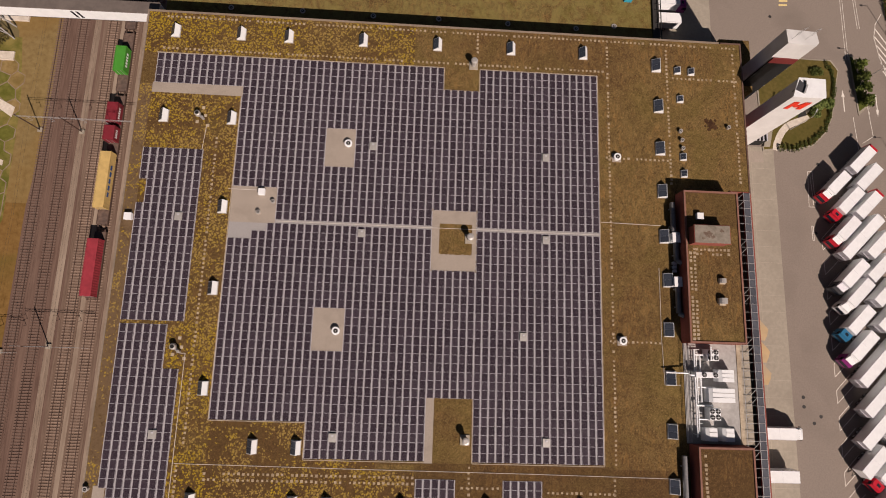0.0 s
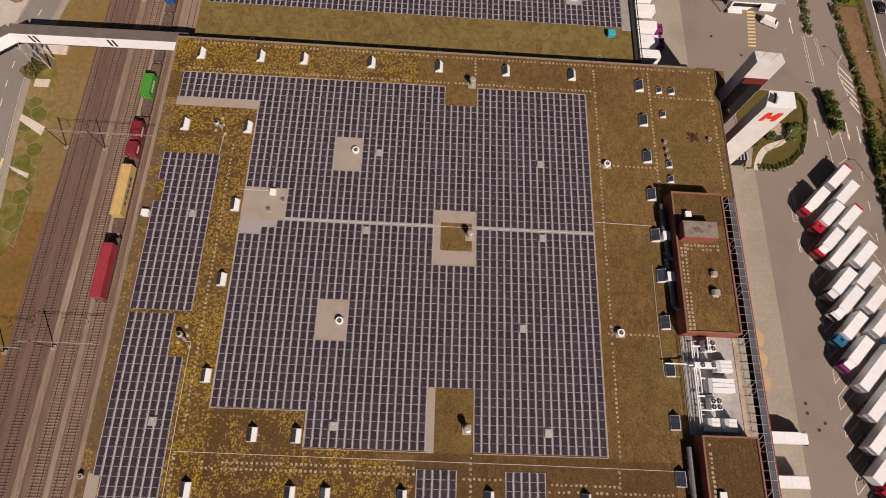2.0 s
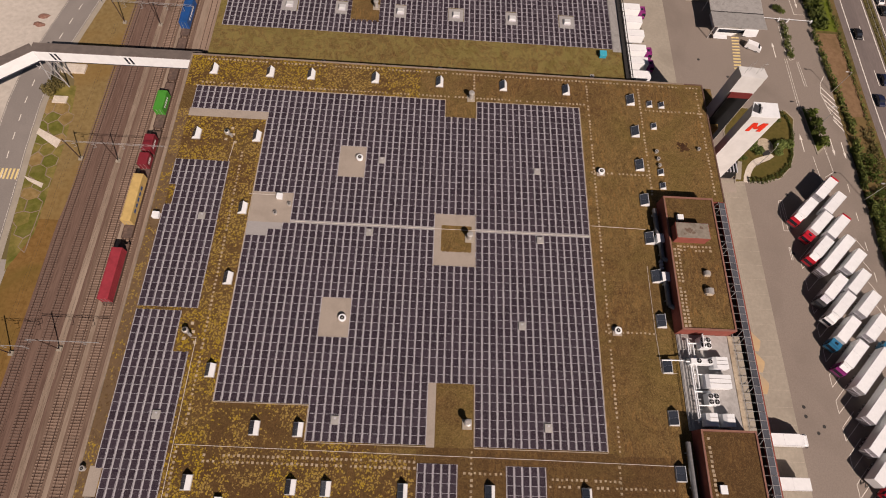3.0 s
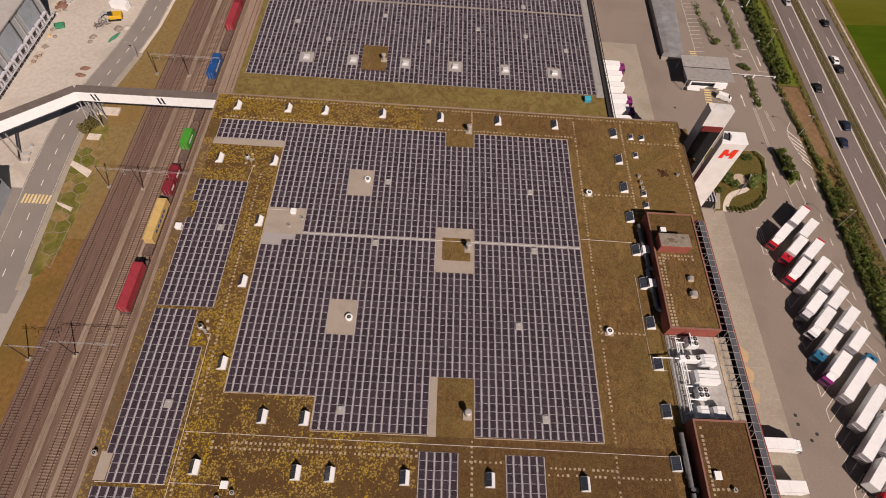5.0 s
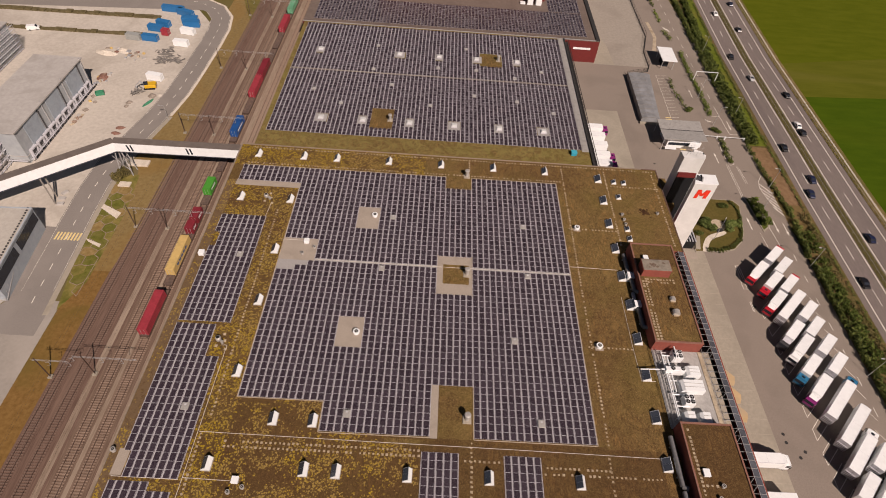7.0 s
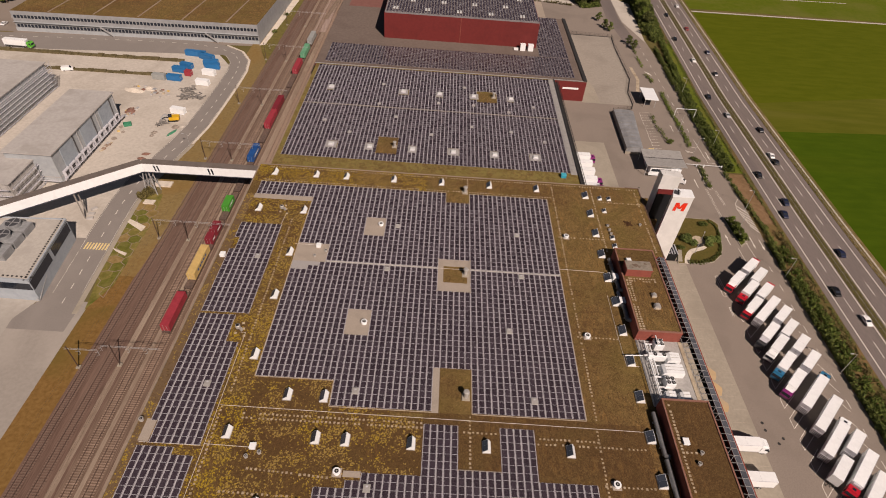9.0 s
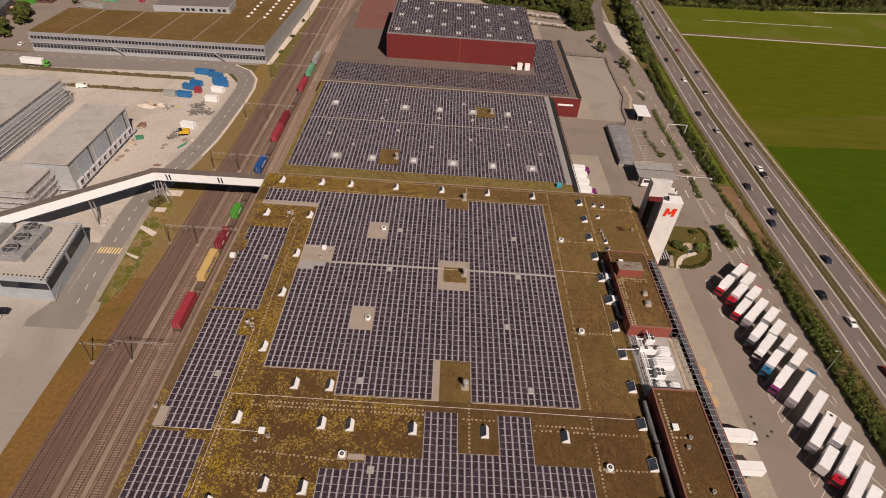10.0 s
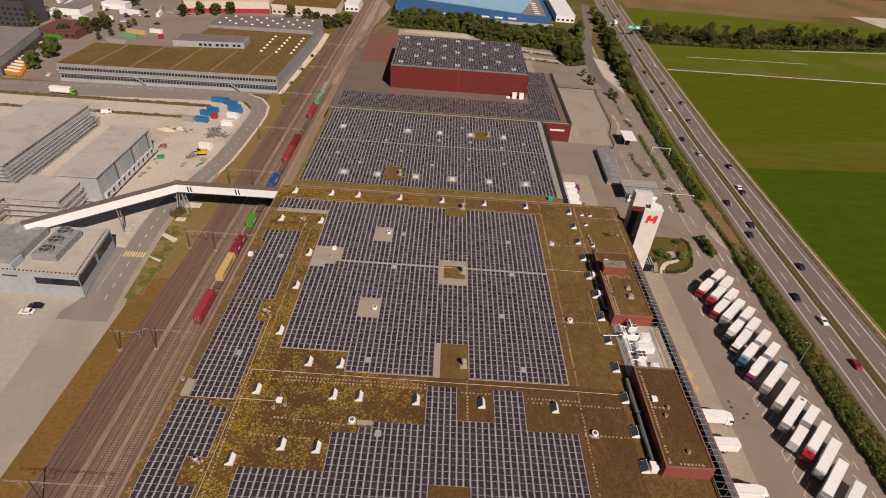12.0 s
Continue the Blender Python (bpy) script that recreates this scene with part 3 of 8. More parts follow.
# penthouses
M_COPING = surface("faded_coping", (0.20, 0.092, 0.068), (0.25, 0.125, 0.092), 1.5, 0.8, (0.20, 0.085, 0.062), 0.3, 0.6)
part("moss", rect(50.7, 61.1, -1.9, 5.2, 20.812), M_MOSS, ware)
pent = Geo().box(50.3, 61.5, -24.8, 5.6, ROOF, 20.7)
part("penthouse_wall", pent, M_BRICK, ware, "brick-red rendered penthouse walls")
part("penthouse_roof", Geo().box(50.7, 61.1, -24.4, 5.2, 20.7, 20.8), M_SEDUM, ware)
pp = Geo()
for b in ((50.3, 50.65, -24.8, 5.6), (61.15, 61.5, -24.8, 5.6), (50.65, 61.15, 5.25, 5.6), (50.65, 61.15, -24.8, -24.45)):
    pp.box(*b, 20.7, 21.0)
part("penthouse_parapet", pp, M_COPING, ware)
part("lift_house", Geo().box(51.0, 58.0, -5.6, -2.1, 20.8, 23.2).box(50.85, 58.15, -5.75, -1.95, 23.2, 23.3, c=0.05).box(51.0, 58.0, -5.6, -2.1, 23.3, 23.38, 1), [M_BRICK, surface("stained_felt", (0.185, 0.160, 0.130), (0.245, 0.212, 0.172), 1.6, 0.9, (0.120, 0.100, 0.076), 0.7, 0.7, bump=0.01)], ware, "brick-red lift house with a stained grey top")
pent = Geo().box(50.9, 61.6, -72.4, -43.9, ROOF, 20.7)
part("penthouse_wall", pent, M_BRICK, ware)
part("penthouse_roof", Geo().box(51.3, 61.2, -72.0, -44.3, 20.7, 20.8), M_MOSS, ware)
pp = Geo()
for b in ((50.9, 51.25, -72.4, -43.9), (61.25, 61.6, -72.4, -43.9), (51.25, 61.25, -44.25, -43.9), (51.25, 61.25, -72.4, -72.05)):
    pp.box(*b, 20.7, 21.0)
part("penthouse_parapet", pp, M_COPING, ware)

# ---- north warehouses ----
nw = thing("warehouse", "lower red warehouse covered in solar panels", "building", kind="structure")
part("wall", Geo().box(-61.3, 50.6, 41.0, 135.0, -0.1, LOW - 0.3), M_RED, nw)
part("roof", Geo().box(-61.3, 50.6, 41.0, 135.0, LOW - 0.3, LOW), M_OLIVE, nw, "olive planted roof")
part("eaves_walkway", Geo().box(47.6, 50.2, 57.0, 134.6, LOW, LOW + 0.05), M_ZINC, nw, "pale walkway along the eaves")
part("parapet", Geo().box(50.2, 50.6, 41.0, 135.0, LOW, LOW + 0.5), M_DARKSTEEL, nw)
nn = thing("warehouse", "red warehouse with a bare gravel roof and solar panels", "building", kind="structure")
part("wall", Geo().box(-62.0, 45.2, 135.0, 240.0, -0.1, LOW - 0.3).box(45.2, 66.3, 135.0, 214.0, -0.1, LOW - 0.3), M_RED, nn)
part("roof", Geo().box(-62.0, 45.2, 135.0, 240.0, LOW - 0.3, LOW + 0.02).box(45.2, 66.3, 135.0, 214.0, LOW - 0.3, LOW + 0.02), surface("bare_roof", (0.135, 0.105, 0.090), (0.165, 0.13, 0.112), 0.7, 0.95, (0.115, 0.088, 0.075), 0.05, 0.7), nn)
part("wall", Geo().box(-58.0, -36.0, 240.0, 276.0, -0.1, LOW - 0.3), M_RED, nn)
part("roof", Geo().box(-58.0, -36.0, 240.0, 276.0, LOW - 0.3, LOW + 0.02).box(-57.6, -36.0, 211.5, 275.6, LOW + 0.02, LOW + 0.06), surface("red_membrane", (0.165, 0.070, 0.058), (0.195, 0.085, 0.070), 0.5, 0.9, (0.140, 0.062, 0.050), 0.08, 0.5), nn, "red-brown roof membrane")
part("parapet", Geo().box(64.6, 66.3, 135.0, 214.0, LOW + 0.02, LOW + 0.5), M_DARKSTEEL, nn)
part("parapet", Geo().box(-62.0, 64.6, 135.0, 135.3, LOW + 0.02, LOW + 0.2), M_STEEL, nn)
hall = thing("high_hall", "tall windowless dark red hall with solar panels on its roof", "building", kind="structure")
part("wall", Geo().box(-33.2, 45.2, 170.0, 232.0, LOW - 0.2, 22.6), M_RED, hall, "dark red ribbed cladding")
part("roof", Geo().box(-33.0, 45.0, 170.2, 231.8, 22.6, 22.75), M_FELT, hall)

# tower with the red sign
tower = thing("sign_tower", "tall white slab tower carrying a red letter sign", "tower", kind="structure")
part("shaft", Geo().prism([(70.5, 24.0), (77.1, 24.1), (77.3, 27.9), (72.0, 28.0)], -0.1, 26.9), M_TOWER, tower, "white metal-clad shaft")
tower = thing("stair_tower", "white stair tower with a dark red front below", "tower", kind="structure")
part("shaft", Geo().prism([(70.7, 35.8), (76.6, 35.5), (77.2, 36.2), (76.8, 38.6), (70.5, 38.9)], -0.1, 26.7), M_TOWER, tower)
part("red_front", Geo().box(70.9, 76.4, 35.3, 35.6, 19.6, 21.4), M_RED, tower, "dark red band")
# black glass colour stands in for the shade below the red band
part("glazed_front", Geo().box(70.9, 76.4, 35.35, 35.6, -0.1, 19.6), M_BLACKGLASS, tower, "glazed front blackened for the shade between the towers")

# ---- solar arrays ----
CW, RH = 1.49, 1.64
pg = Geo()
pg.box(-0.555, 0.555, -0.80, 0.80, 0.0, 0.04)
pg.face([(-0.535, -0.777, 0.043), (0.535, -0.777, 0.043), (0.535, 0.777, 0.043), (-0.535, 0.777, 0.043)], 1)
panel_me = pg.mesh("solar_panel", [M_ALU, M_CELL])


def solar_array(cells, z, label, pieces, group="roof solar arrays", bed=M_TRAY):
    """cells: centres of panels. The first pieces of them are parts, the rest one joined part."""
    array = thing("solar_array", label, "solar panels", (0, 0, z), group=group)
    rest, tray = Geo(), Geo()
    for n, (x, y) in enumerate(cells):
        tray.face([(x - CW / 2, y - RH / 2, 0.02), (x + CW / 2, y - RH / 2, 0.02), (x + CW / 2, y + RH / 2, 0.02), (x - CW / 2, y + RH / 2, 0.02)])
        if bed is M_TRAY:
            for s in (-1, 1):
                a, b = sorted((x + s * CW / 2, x + s * (CW / 2 - 0.11)))
                tray.face([(a, y - RH / 2, 0.05), (b, y - RH / 2, 0.05), (b, y + RH / 2, 0.05), (a, y + RH / 2, 0.05)], 1)
        if n < pieces:
            part("solar_panel", panel_me, None, array, at=(x, y, 0.08))
        else:
            rest.box(x - 0.555, x + 0.555, y - 0.80, y + 0.80, 0.08, 0.12)
            rest.face([(x - 0.535, y - 0.777, 0.123), (x + 0.535, y - 0.777, 0.123), (x + 0.535, y + 0.777, 0.123), (x - 0.535, y + 0.777, 0.123)], 1)
    part("mounting_tray", tray, [bed, M_CHANNEL], array, "grey mounting trays between the panel rows", kind="stuff")
    if rest.f:
        part("solar_panel", rest, [M_ALU, M_CELL], array, kind="stuff")
    return array


def inside(k, j, *blocks):
    return any(a <= k <= b and c <= j <= d for a, b, c, d in blocks)


cells = []
for k in range(-39, 23):
    for j in range(21):
        if k < -27 and j < 17 or inside(k, j, (-15, -12, 7, 11), (0, 5, 0, 1), (-27, -22, 0, 3), (1, 5, 18, 20)):
            continue
        cells.append((CW * (k + 0.5), -3.2 + RH * (j + 0.5)))
    for j in range(27):
        if k < -27 or inside(k, j, (0, 5, 0, 4), (-15, -12, 10, 14), (0, 5, 20, 26), (-27, -16, 23, 26), (-27, -25, 0, 1), (-24, -23, 0, 0)):
            continue
        cells.append((CW * (k + 0.5), -3.95 - RH * (j + 0.5)))
near = [c for c in cells if c[0] > 8.9 and c[1] < -18.5]
solar_array(near + [c for c in cells if c not in near], ROOF, "dark solar panels in long rows on a planted roof", 300)

cells = []
for k in range(8):
    for j in range(62):
        y = 10.6 - RH * (j + 0.5) - (0.7 if j >= 21 else 0) - (0.7 if j >= 42 else 0)
        if k == 0 and (4 <= j <= 6 or 39 <= j <= 41) or k >= 6 and 21 <= j <= 25 or k >= 5 and (j == 42 or 51 <= j <= 54):
            continue
        cells.append((-58.6 + CW * (k + 0.5) - (0.5 if j >= 42 else 0), y))
solar_array(cells, ROOF, "narrow field of dark solar panels along the roof edge", 200)

cells = []
for k in range(-27, 23):
    for j in range(28):
        x, y = CW * (k + 0.5), -51.4 - RH * (j + 0.5)
        left = -1 if j < 7 else -9 if j < 8 else -11 if j < 9 else -15 if j < 15 else -27
        if k < left or j < 6 and 4 <= k <= 9 or j < 7 and k > 14 or inside(k, j, (0, 5, 16, 22)):
            continue
        cells.append((x, y))
solar_array(cells, ROOF, "dark solar panels on the southern roof half", 200)

cells = []
for k in range(-40, 32):
    for j in range(46):
        x, y = CW * (k + 0.5) + 0.1, 57.9 + RH * (j + 0.5) + (0.7 if j > 23 else 0)
        cells.append((x, y))
HATCH_LOW = [(-42.5, 66.6), (-28.0, 66.6), (-11.8, 66.6), (3.8, 66.6), (19.6, 66.6), (35.2, 66.6), (-50.3, 112.5), (-18.8, 112.5), (-2.9, 112.5), (12.2, 112.5), (28.6, 112.5)]
gaps = [(x - 1.9, x + 1.9, y - 2.4, y + 2.4) for x, y in HATCH_LOW] + [(-25.8, -17.2, 62.2, 74.4), (14.2, 22.2, 107, 117)]
cells = [c for c in cells if not any(a < c[0] < b and d < c[1] < e for a, b, d, e in gaps)]
solar_array(cells, LOW, "wide field of dark solar panels on the lower roof", 250)
cells = [(CW * (k + 0.5), 138.0 + RH * (j + 0.5) + (0.6 if j > 12 else 0)) for k in range(-39, 41) for j in range(46) if j < 13 or k > 30]
solar_array(cells, LOW + 0.02, "dark solar panels before and beside the high hall", 0, bed=M_TRAYDARK)
cells = [(CW * (k + 0.5) + 0.3, 172 + RH * (j + 0.5)) for k in range(-22, 30) for j in range(36)]
solar_array(cells, 22.75, "dark solar panels on the high hall", 0, bed=M_TRAYDARK)

# ---- on the main roof ----
M_OPAL = paint("opal_glazing", (0.78, 0.76, 0.73), 0.3, dirt=0.18, tint=0.08)
M_TINTED = paint("tinted_glazing", (0.055, 0.065, 0.085), 0.10, dirt=0.35, tint=0.3)
M_BLACK = paint("black_rubber", (0.012, 0.012, 0.012), 0.7, dirt=0.3)
M_PALE = surface("pale_conduit", (0.50, 0.46, 0.42), (0.58, 0.53, 0.48), 2.0, 0.6)
# duct sheet, its grey lowered to include the penthouse shade
M_DUCT = surface("dull_duct_sheet", (0.16, 0.16, 0.165), (0.22, 0.22, 0.225), 2.0, 0.5, (0.12, 0.12, 0.12), 0.6, 0.5, metal=0.3)
M_SLAB = surface("mossy_slabs", (0.28, 0.215, 0.145), (0.42, 0.335, 0.235), 2.0, 0.9, (0.16, 0.11, 0.06), 0.4, 0.7)
M_PAVER = surface("pale_pavers", (0.34, 0.275, 0.20), (0.46, 0.38, 0.28), 2.0, 0.9, (0.22, 0.165, 0.11), 0.4, 0.7)


def ridge_light(label, w=1.7, l=2.5, high=1.35, peak=0.22):
    """A small ridged roof light: glass on the west slope, white sheet on the east slope and both gables."""
    a, b = w / 2, l / 2
    ob = thing("roof_light", label, "skylight")
    part("curb", Geo().box(-a - 0.10, a + 0.10, -b - 0.10, b + 0.10, 0.0, 0.22, c=0.04), M_ZINC, ob, "grey flashed curb")
    prof = [(-a, 0.22), (a, 0.22), (a, 0.36), (peak, high), (-a, 0.36)]
    part("body", Geo().solid([(x, b, z) for x, z in prof], [(x, -b, z) for x, z in prof]), M_WHITE, ob, "white sheet-metal body")
    d = Vector((peak + a, 0, high - 0.36)).normalized()
    n = Vector((-d.z, 0, d.x))
    foot, top = Vector((-a, 0, 0.36)) + d * 0.08, Vector((peak, 0, high)) - d * 0.10
    for i in range(2):
        y0, y1 = -b + 0.10 + i * (l - 0.18) / 2, -b + 0.06 + (i + 1) * (l - 0.18) / 2
        ring = [Vector((p.x, y, p.z)) for p, y in ((foot, y0), (top, y0), (top, y1), (foot, y1))]
        part("pane", Geo().solid([p + n * 0.004 for p in ring], [p + n * 0.04 for p in ring]), M_TINTED, ob)
    return ob


def spread(first, spots, z):
    """Puts the thing at the first spot and copies at the rest: (x, y) or (x, y, turn)."""
    for n, s in enumerate(spots):
        m = pose(s[0], s[1], z, 0, 0, s[2] if len(s) > 2 else 0)
        if n:
            copy_thing(first, m)
        else:
            first.matrix_basis = m


lit = ridge_light("white ridged roof light glazed on its western slope")
tagged(lit, group="roof lights among stonecrop")
spread(lit, [(-55, 36.2), (-41.5, 36.3), (-31.6, 36.3), (-16, 36.4), (-55.3, 17.4), (-41.7, 17.5), (-41.7, -1.1), (-41.9, -17.3), (-41.8, -36.1), (-31.8, -46.3), (-23.8, -46.3),
             (-42.1, -55.9), (-23.8, -56.1), (-17.6, -56.2), (-3.9, -56.2), (-42.2, -74.7), (-32.5, -70.4), (-24.8, -70.6), (31.3, 36.3), (-0.2, 36.4), (15.6, 36.4), (11.9, -56.0), (29.7, -56.0)], ROOF)
dark = ridge_light("white roof light with a broad dark pane along the penthouses", 1.9, 2.7, 1.3, 0.55)
tagged(dark, group="roof lights along the penthouses")
spread(dark, [(47.3, 34.4), (47.5, 25.0), (47.5, 15.5), (47.6, 6.2), (47.6, -3.4), (48.0, -12.4), (47.8, -22.3), (47.8, -31.7), (47.7, -41.7), (47.7, -51.7), (47.7, -61.5), (47.6, -70.5)], ROOF)
small = ridge_light("small white roof light with a tinted pane", 1.3, 1.4, 1.0, 0.35)
tagged(small, group="small roof lights")
spread(small, [(52.0, 33.5), (55.0, 33.4), (52.3, 26.9), (52.4, 13.9), (52.4, 10.2)], ROOF)


def ring_vent(label, r=0.64, h=0.9, base=True):
    ob = thing("roof_vent", label, "roof vent")
    if base:
        part("base", Geo().box(-0.95, 0.95, -0.95, 0.95, 0.0, 0.12, c=0.02), M_GRAVELPAD, ob)
    part("collar", Geo().cyl(0, 0, 0.0, h, r, r * 0.94, 20), M_WHITE if base else M_ZINC, ob, "round collar")
    part("rim", Geo().cyl(0, 0, h, h + 0.10, r * 1.15, r * 1.08, 20), M_WHITE if base else M_ZINC, ob)
    part("throat", Geo().cyl(0, 0, h + 0.10, h + 0.13, r * 0.62, r * 0.62, 20), M_BLACK, ob)
    part("hub", Geo().cyl(0, 0, h + 0.13, h + 0.22, r * 0.25, r * 0.2, 12), M_ZINC, ob)
    return ob


spread(tagged(ring_vent("white round roof vent with a dark throat", 0.70, 0.75), group="round roof vents"), [(-17.7, 13.2), (-17.8, -24.7), (38.1, 13.1), (38.3, -24.8), (38.1, -62.7), (-18.2, -63.1)], ROOF)


def cowl_vent(label):
    ob = thing("cowl_vent", label, "roof vent")
    part("base", Geo().box(-0.9, 0.9, -1.0, 0.9, 0.0, 0.25, c=0.03), M_CONCRETE, ob)
    part("stack", Geo().cyl(0, 0, 0.25, 1.9, 0.5, 0.5, 18), M_ZINC, ob)
    part("skirt", Geo().cyl(0, 0, 1.7, 2.0, 0.55, 0.72, 18), M_ZINC, ob)
    part("cap", Geo().cyl(0, 0, 2.0, 2.3, 0.72, 0.68, 18).cyl(0, 0, 2.3, 2.4, 0.68, 0.4, 18), M_ZINC, ob, "pale zinc rain cap")
    return ob


spread(tagged(cowl_vent("grey zinc cowl vent on a concrete plinth"), group="cowl vents"), [(7.6, 32.2), (7.6, -5.5), (7.6, -44.2)], ROOF)


def duct_cluster():
    ob = thing("exhaust_duct", "bright steel exhaust fan with an elbow duct on paving slabs", "exhaust duct")
    part("fan_housing", Geo().cyl(0, 0, 0.3, 1.1, 0.6, 0.6, 20).cyl(0, 0, 1.1, 1.25, 0.6, 0.45, 20), M_ZINC, ob, "bright steel drum")
    part("mouth", Geo().cyl(0, 0, 1.25, 1.28, 0.38, 0.38, 16), M_BLACK, ob)
    part("elbow", Geo().pipe((0.4, -0.3, 0.7), (1.1, -0.9, 0.7), 0.28, 14).pipe((1.1, -0.9, 0.3), (1.1, -0.9, 1.2), 0.28, 14), M_ZINC, ob)
    for x, y in ((-0.2, -1.5), (1.3, -0.1), (0.8, 1.6), (2.0, -2.2)):
        part("slab", Geo().box(x - 0.3, x + 0.3, y - 0.3, y + 0.3, 0.0, 0.08), M_PAVER, ob)
    part("foot", Geo().cyl(0, 0, 0.0, 0.3, 0.5, 0.5, 16), M_DARKSTEEL, ob)
    return ob


spread(tagged(duct_cluster(), group="exhaust ducts"), [(-48.4, 18.0), (-47.9, -28.6), (-49.3, -75.2)], ROOF)

# grey gravel fields left open in the array
PADS = [(-22.35, -16.39, 8.28, 16.48), (-22.35, -16.39, -28.55, -20.35), (-40.2, -31.3, -4.0, 3.36), (0.0, 1.55, -48.6, -36.75), (-58.4, -39.9, 22.5, 24.68), (-59.4, -57.3, -58.7, -53.7), (-17.0, -13.5, -63.9, -62.6), (5.8, 14.9, -61.4, -61.1)]
pads = [Geo().box(a, b, c, d, 0, 0.035) for a, b, c, d in PADS]
pads.append(Geo().box(0.0, 8.94, -2.6, 0.08, 0, 0.035).box(0.0, 8.94, -12.15, -8.9, 0, 0.035).box(0.0, 1.5, -8.9, -2.6, 0, 0.035).box(8.1, 8.94, -8.9, -2.6, 0, 0.035))
pads.append(Geo().box(-31.3, 0.0, -3.95, -3.2, 0, 0.03).box(8.94, 34.3, -3.95, -3.2, 0, 0.03).box(-40.2, -35.7, -7.2, -4.0, 0, 0.035).box(-35.7, -32.8, -5.6, -4.0, 0, 0.035))
M_PATHGRAVEL = surface("grey_path_gravel", (0.27, 0.255, 0.25), (0.34, 0.325, 0.315), 6.0, 0.95)
for gpad in pads:
    solo("gravel_field", gpad, M_PATHGRAVEL if gpad is pads[-1] else M_GRAVELPAD, "open field of grey gravel between the solar panels", "gravel", "gravel fields", "structure", (0, 0, ROOF + 0.02))
edge = Geo()
for x0, y0, x1, y1 in ((34.35, -48.4, 34.35, 31.3), (9.0, -48.5, 34.3, -48.5), (9.0, 31.35, 34.3, 31.35), (-58.4, 31.35, 1.4, 31.35), (-40.3, -41.8, -40.3, 22.4), (-40.2, -41.85, -22.4, -41.85), (-22.45, -48.4, -22.45, -41.8), (-22.4, -48.5, 0, -48.5), (1.6, 26.2, 8.9, 26.2), (1.45, 26.2, 1.45, 31.3), (8.95, 26.2, 8.95, 31.3), (8.95, -48.4, 8.95, -36.7)):
    edge.beam((x0, y0, 0.06), (x1, y1, 0.06), 0.13, 0.12)
solo("edge_kerb", edge, M_PAVER, "pale metal kerb round the solar field", "kerb", kind="structure", at=(0, 0, ROOF))


def walk_cover(label):
    ob = thing("junction_box", label, "junction box")
    part("cover", Geo().box(-0.72, 0.72, -0.8, 0.8, 0.0, 0.26, c=0.04), M_ZINC, ob)
    part("box", Geo().box(-0.2, 0.2, 0.2, 0.5, 0.26, 0.36, c=0.02), M_ALU, ob)
    return ob


spread(tagged(walk_cover("flat grey cover box between the solar panels"), group="cover boxes"), [(-12.7, 13.0), (23.1, 12.3), (23.1, -5.2), (-14.0, -5.3), (18.6, -24.7), (23.1, -44.4), (-17.2, -44.4), (-50.0, -3.4), (-50.0, -44.6), (-11.9, -66)], ROOF + 0.13)

# rows of pale paving slabs laid as maintenance paths
pav = Geo()
rng = random.Random(3)


def pavers(x0, y0, x1, y1, step=0.88, size=0.46):
    n = int(math.hypot(x1 - x0, y1 - y0) / step)
    for i in range(n + 1):
        if rng.random() < 0.12:
            continue
        x, y = x0 + (x1 - x0) * i / n + rng.uniform(-0.06, 0.06), y0 + (y1 - y0) * i / n + rng.uniform(-0.06, 0.06)
        s = size * rng.uniform(0.35, 0.55)
        pav.box(x - s, x + s, y - s, y + s, 0.0, 0.05)


for a in ((-57, 39.6, 65, 39.6), (-57, 32.4, 35.6, 32.4), (36.6, 39, 36.6, -49), (36, 13, 50, 13), (36, -25, 46, -25), (49.7, 39, 49.7, 8), (51, 31.8, 65, 31.8), (64.6, 38, 64.6, 9), (8.4, 39, 8.4, 32.6),
          (-44.3, 14, -44.3, -46), (-0.05, 0.2, 9, 0.2), (0.0, -12.2, 9, -12.2), (1.55, -9, 8.1, -9), (9.05, 0, 9.05, -12), (-40, -51.2, -2, -51.2), (-40, -52.3, -2, -52.3), (8.5, -49.2, 8.5, -60.6), (6.2, -52.8, 14, -52.8), (23.5, -53.4, 36, -53.4), (36.2, -51, 36.2, -95), (36, -63, 46, -63), (-36, -63.2, -20, -64.2), (23, -54.6, 46, -54.6), (-45.1, -50, -45.1, -90), (-40, -68, -27, -68.3)):
    pavers(*a)
solo("paving_slabs", pav, M_SLAB, "rows of pale square paving slabs across the roof", "paving slabs", kind="stuff", at=(0, 0, ROOF))
pav = Geo()
for a in ((51.2, -6.4, 51.2, -24), (52.0, -6.4, 52.0, -24), (52.6, -6.5, 59, -6.4), (52.6, -7.4, 59, -7.3), (52.2, -45.5, 52.2, -71), (53, -56.5, 55, -56.5), (52, -71.4, 61, -71.4)):
    pavers(*a, step=0.78, size=0.5)
solo("paving_slabs", pav, M_SLAB, "pale paving slabs on the penthouse roofs", "paving slabs", kind="stuff", at=(0, 0, 20.8))


def conduit(pts, z, r=0.05, mat=None):
    gq = Geo()
    for (x0, y0), (x1, y1) in zip(pts, pts[1:]):
        gq.pipe((x0, y0, r), (x1, y1, r), r, 6)
    solo("conduit", gq, mat or M_PALE, "thin pale conduit lying across the roof", "conduit", "roof conduits", at=(0, 0, z))


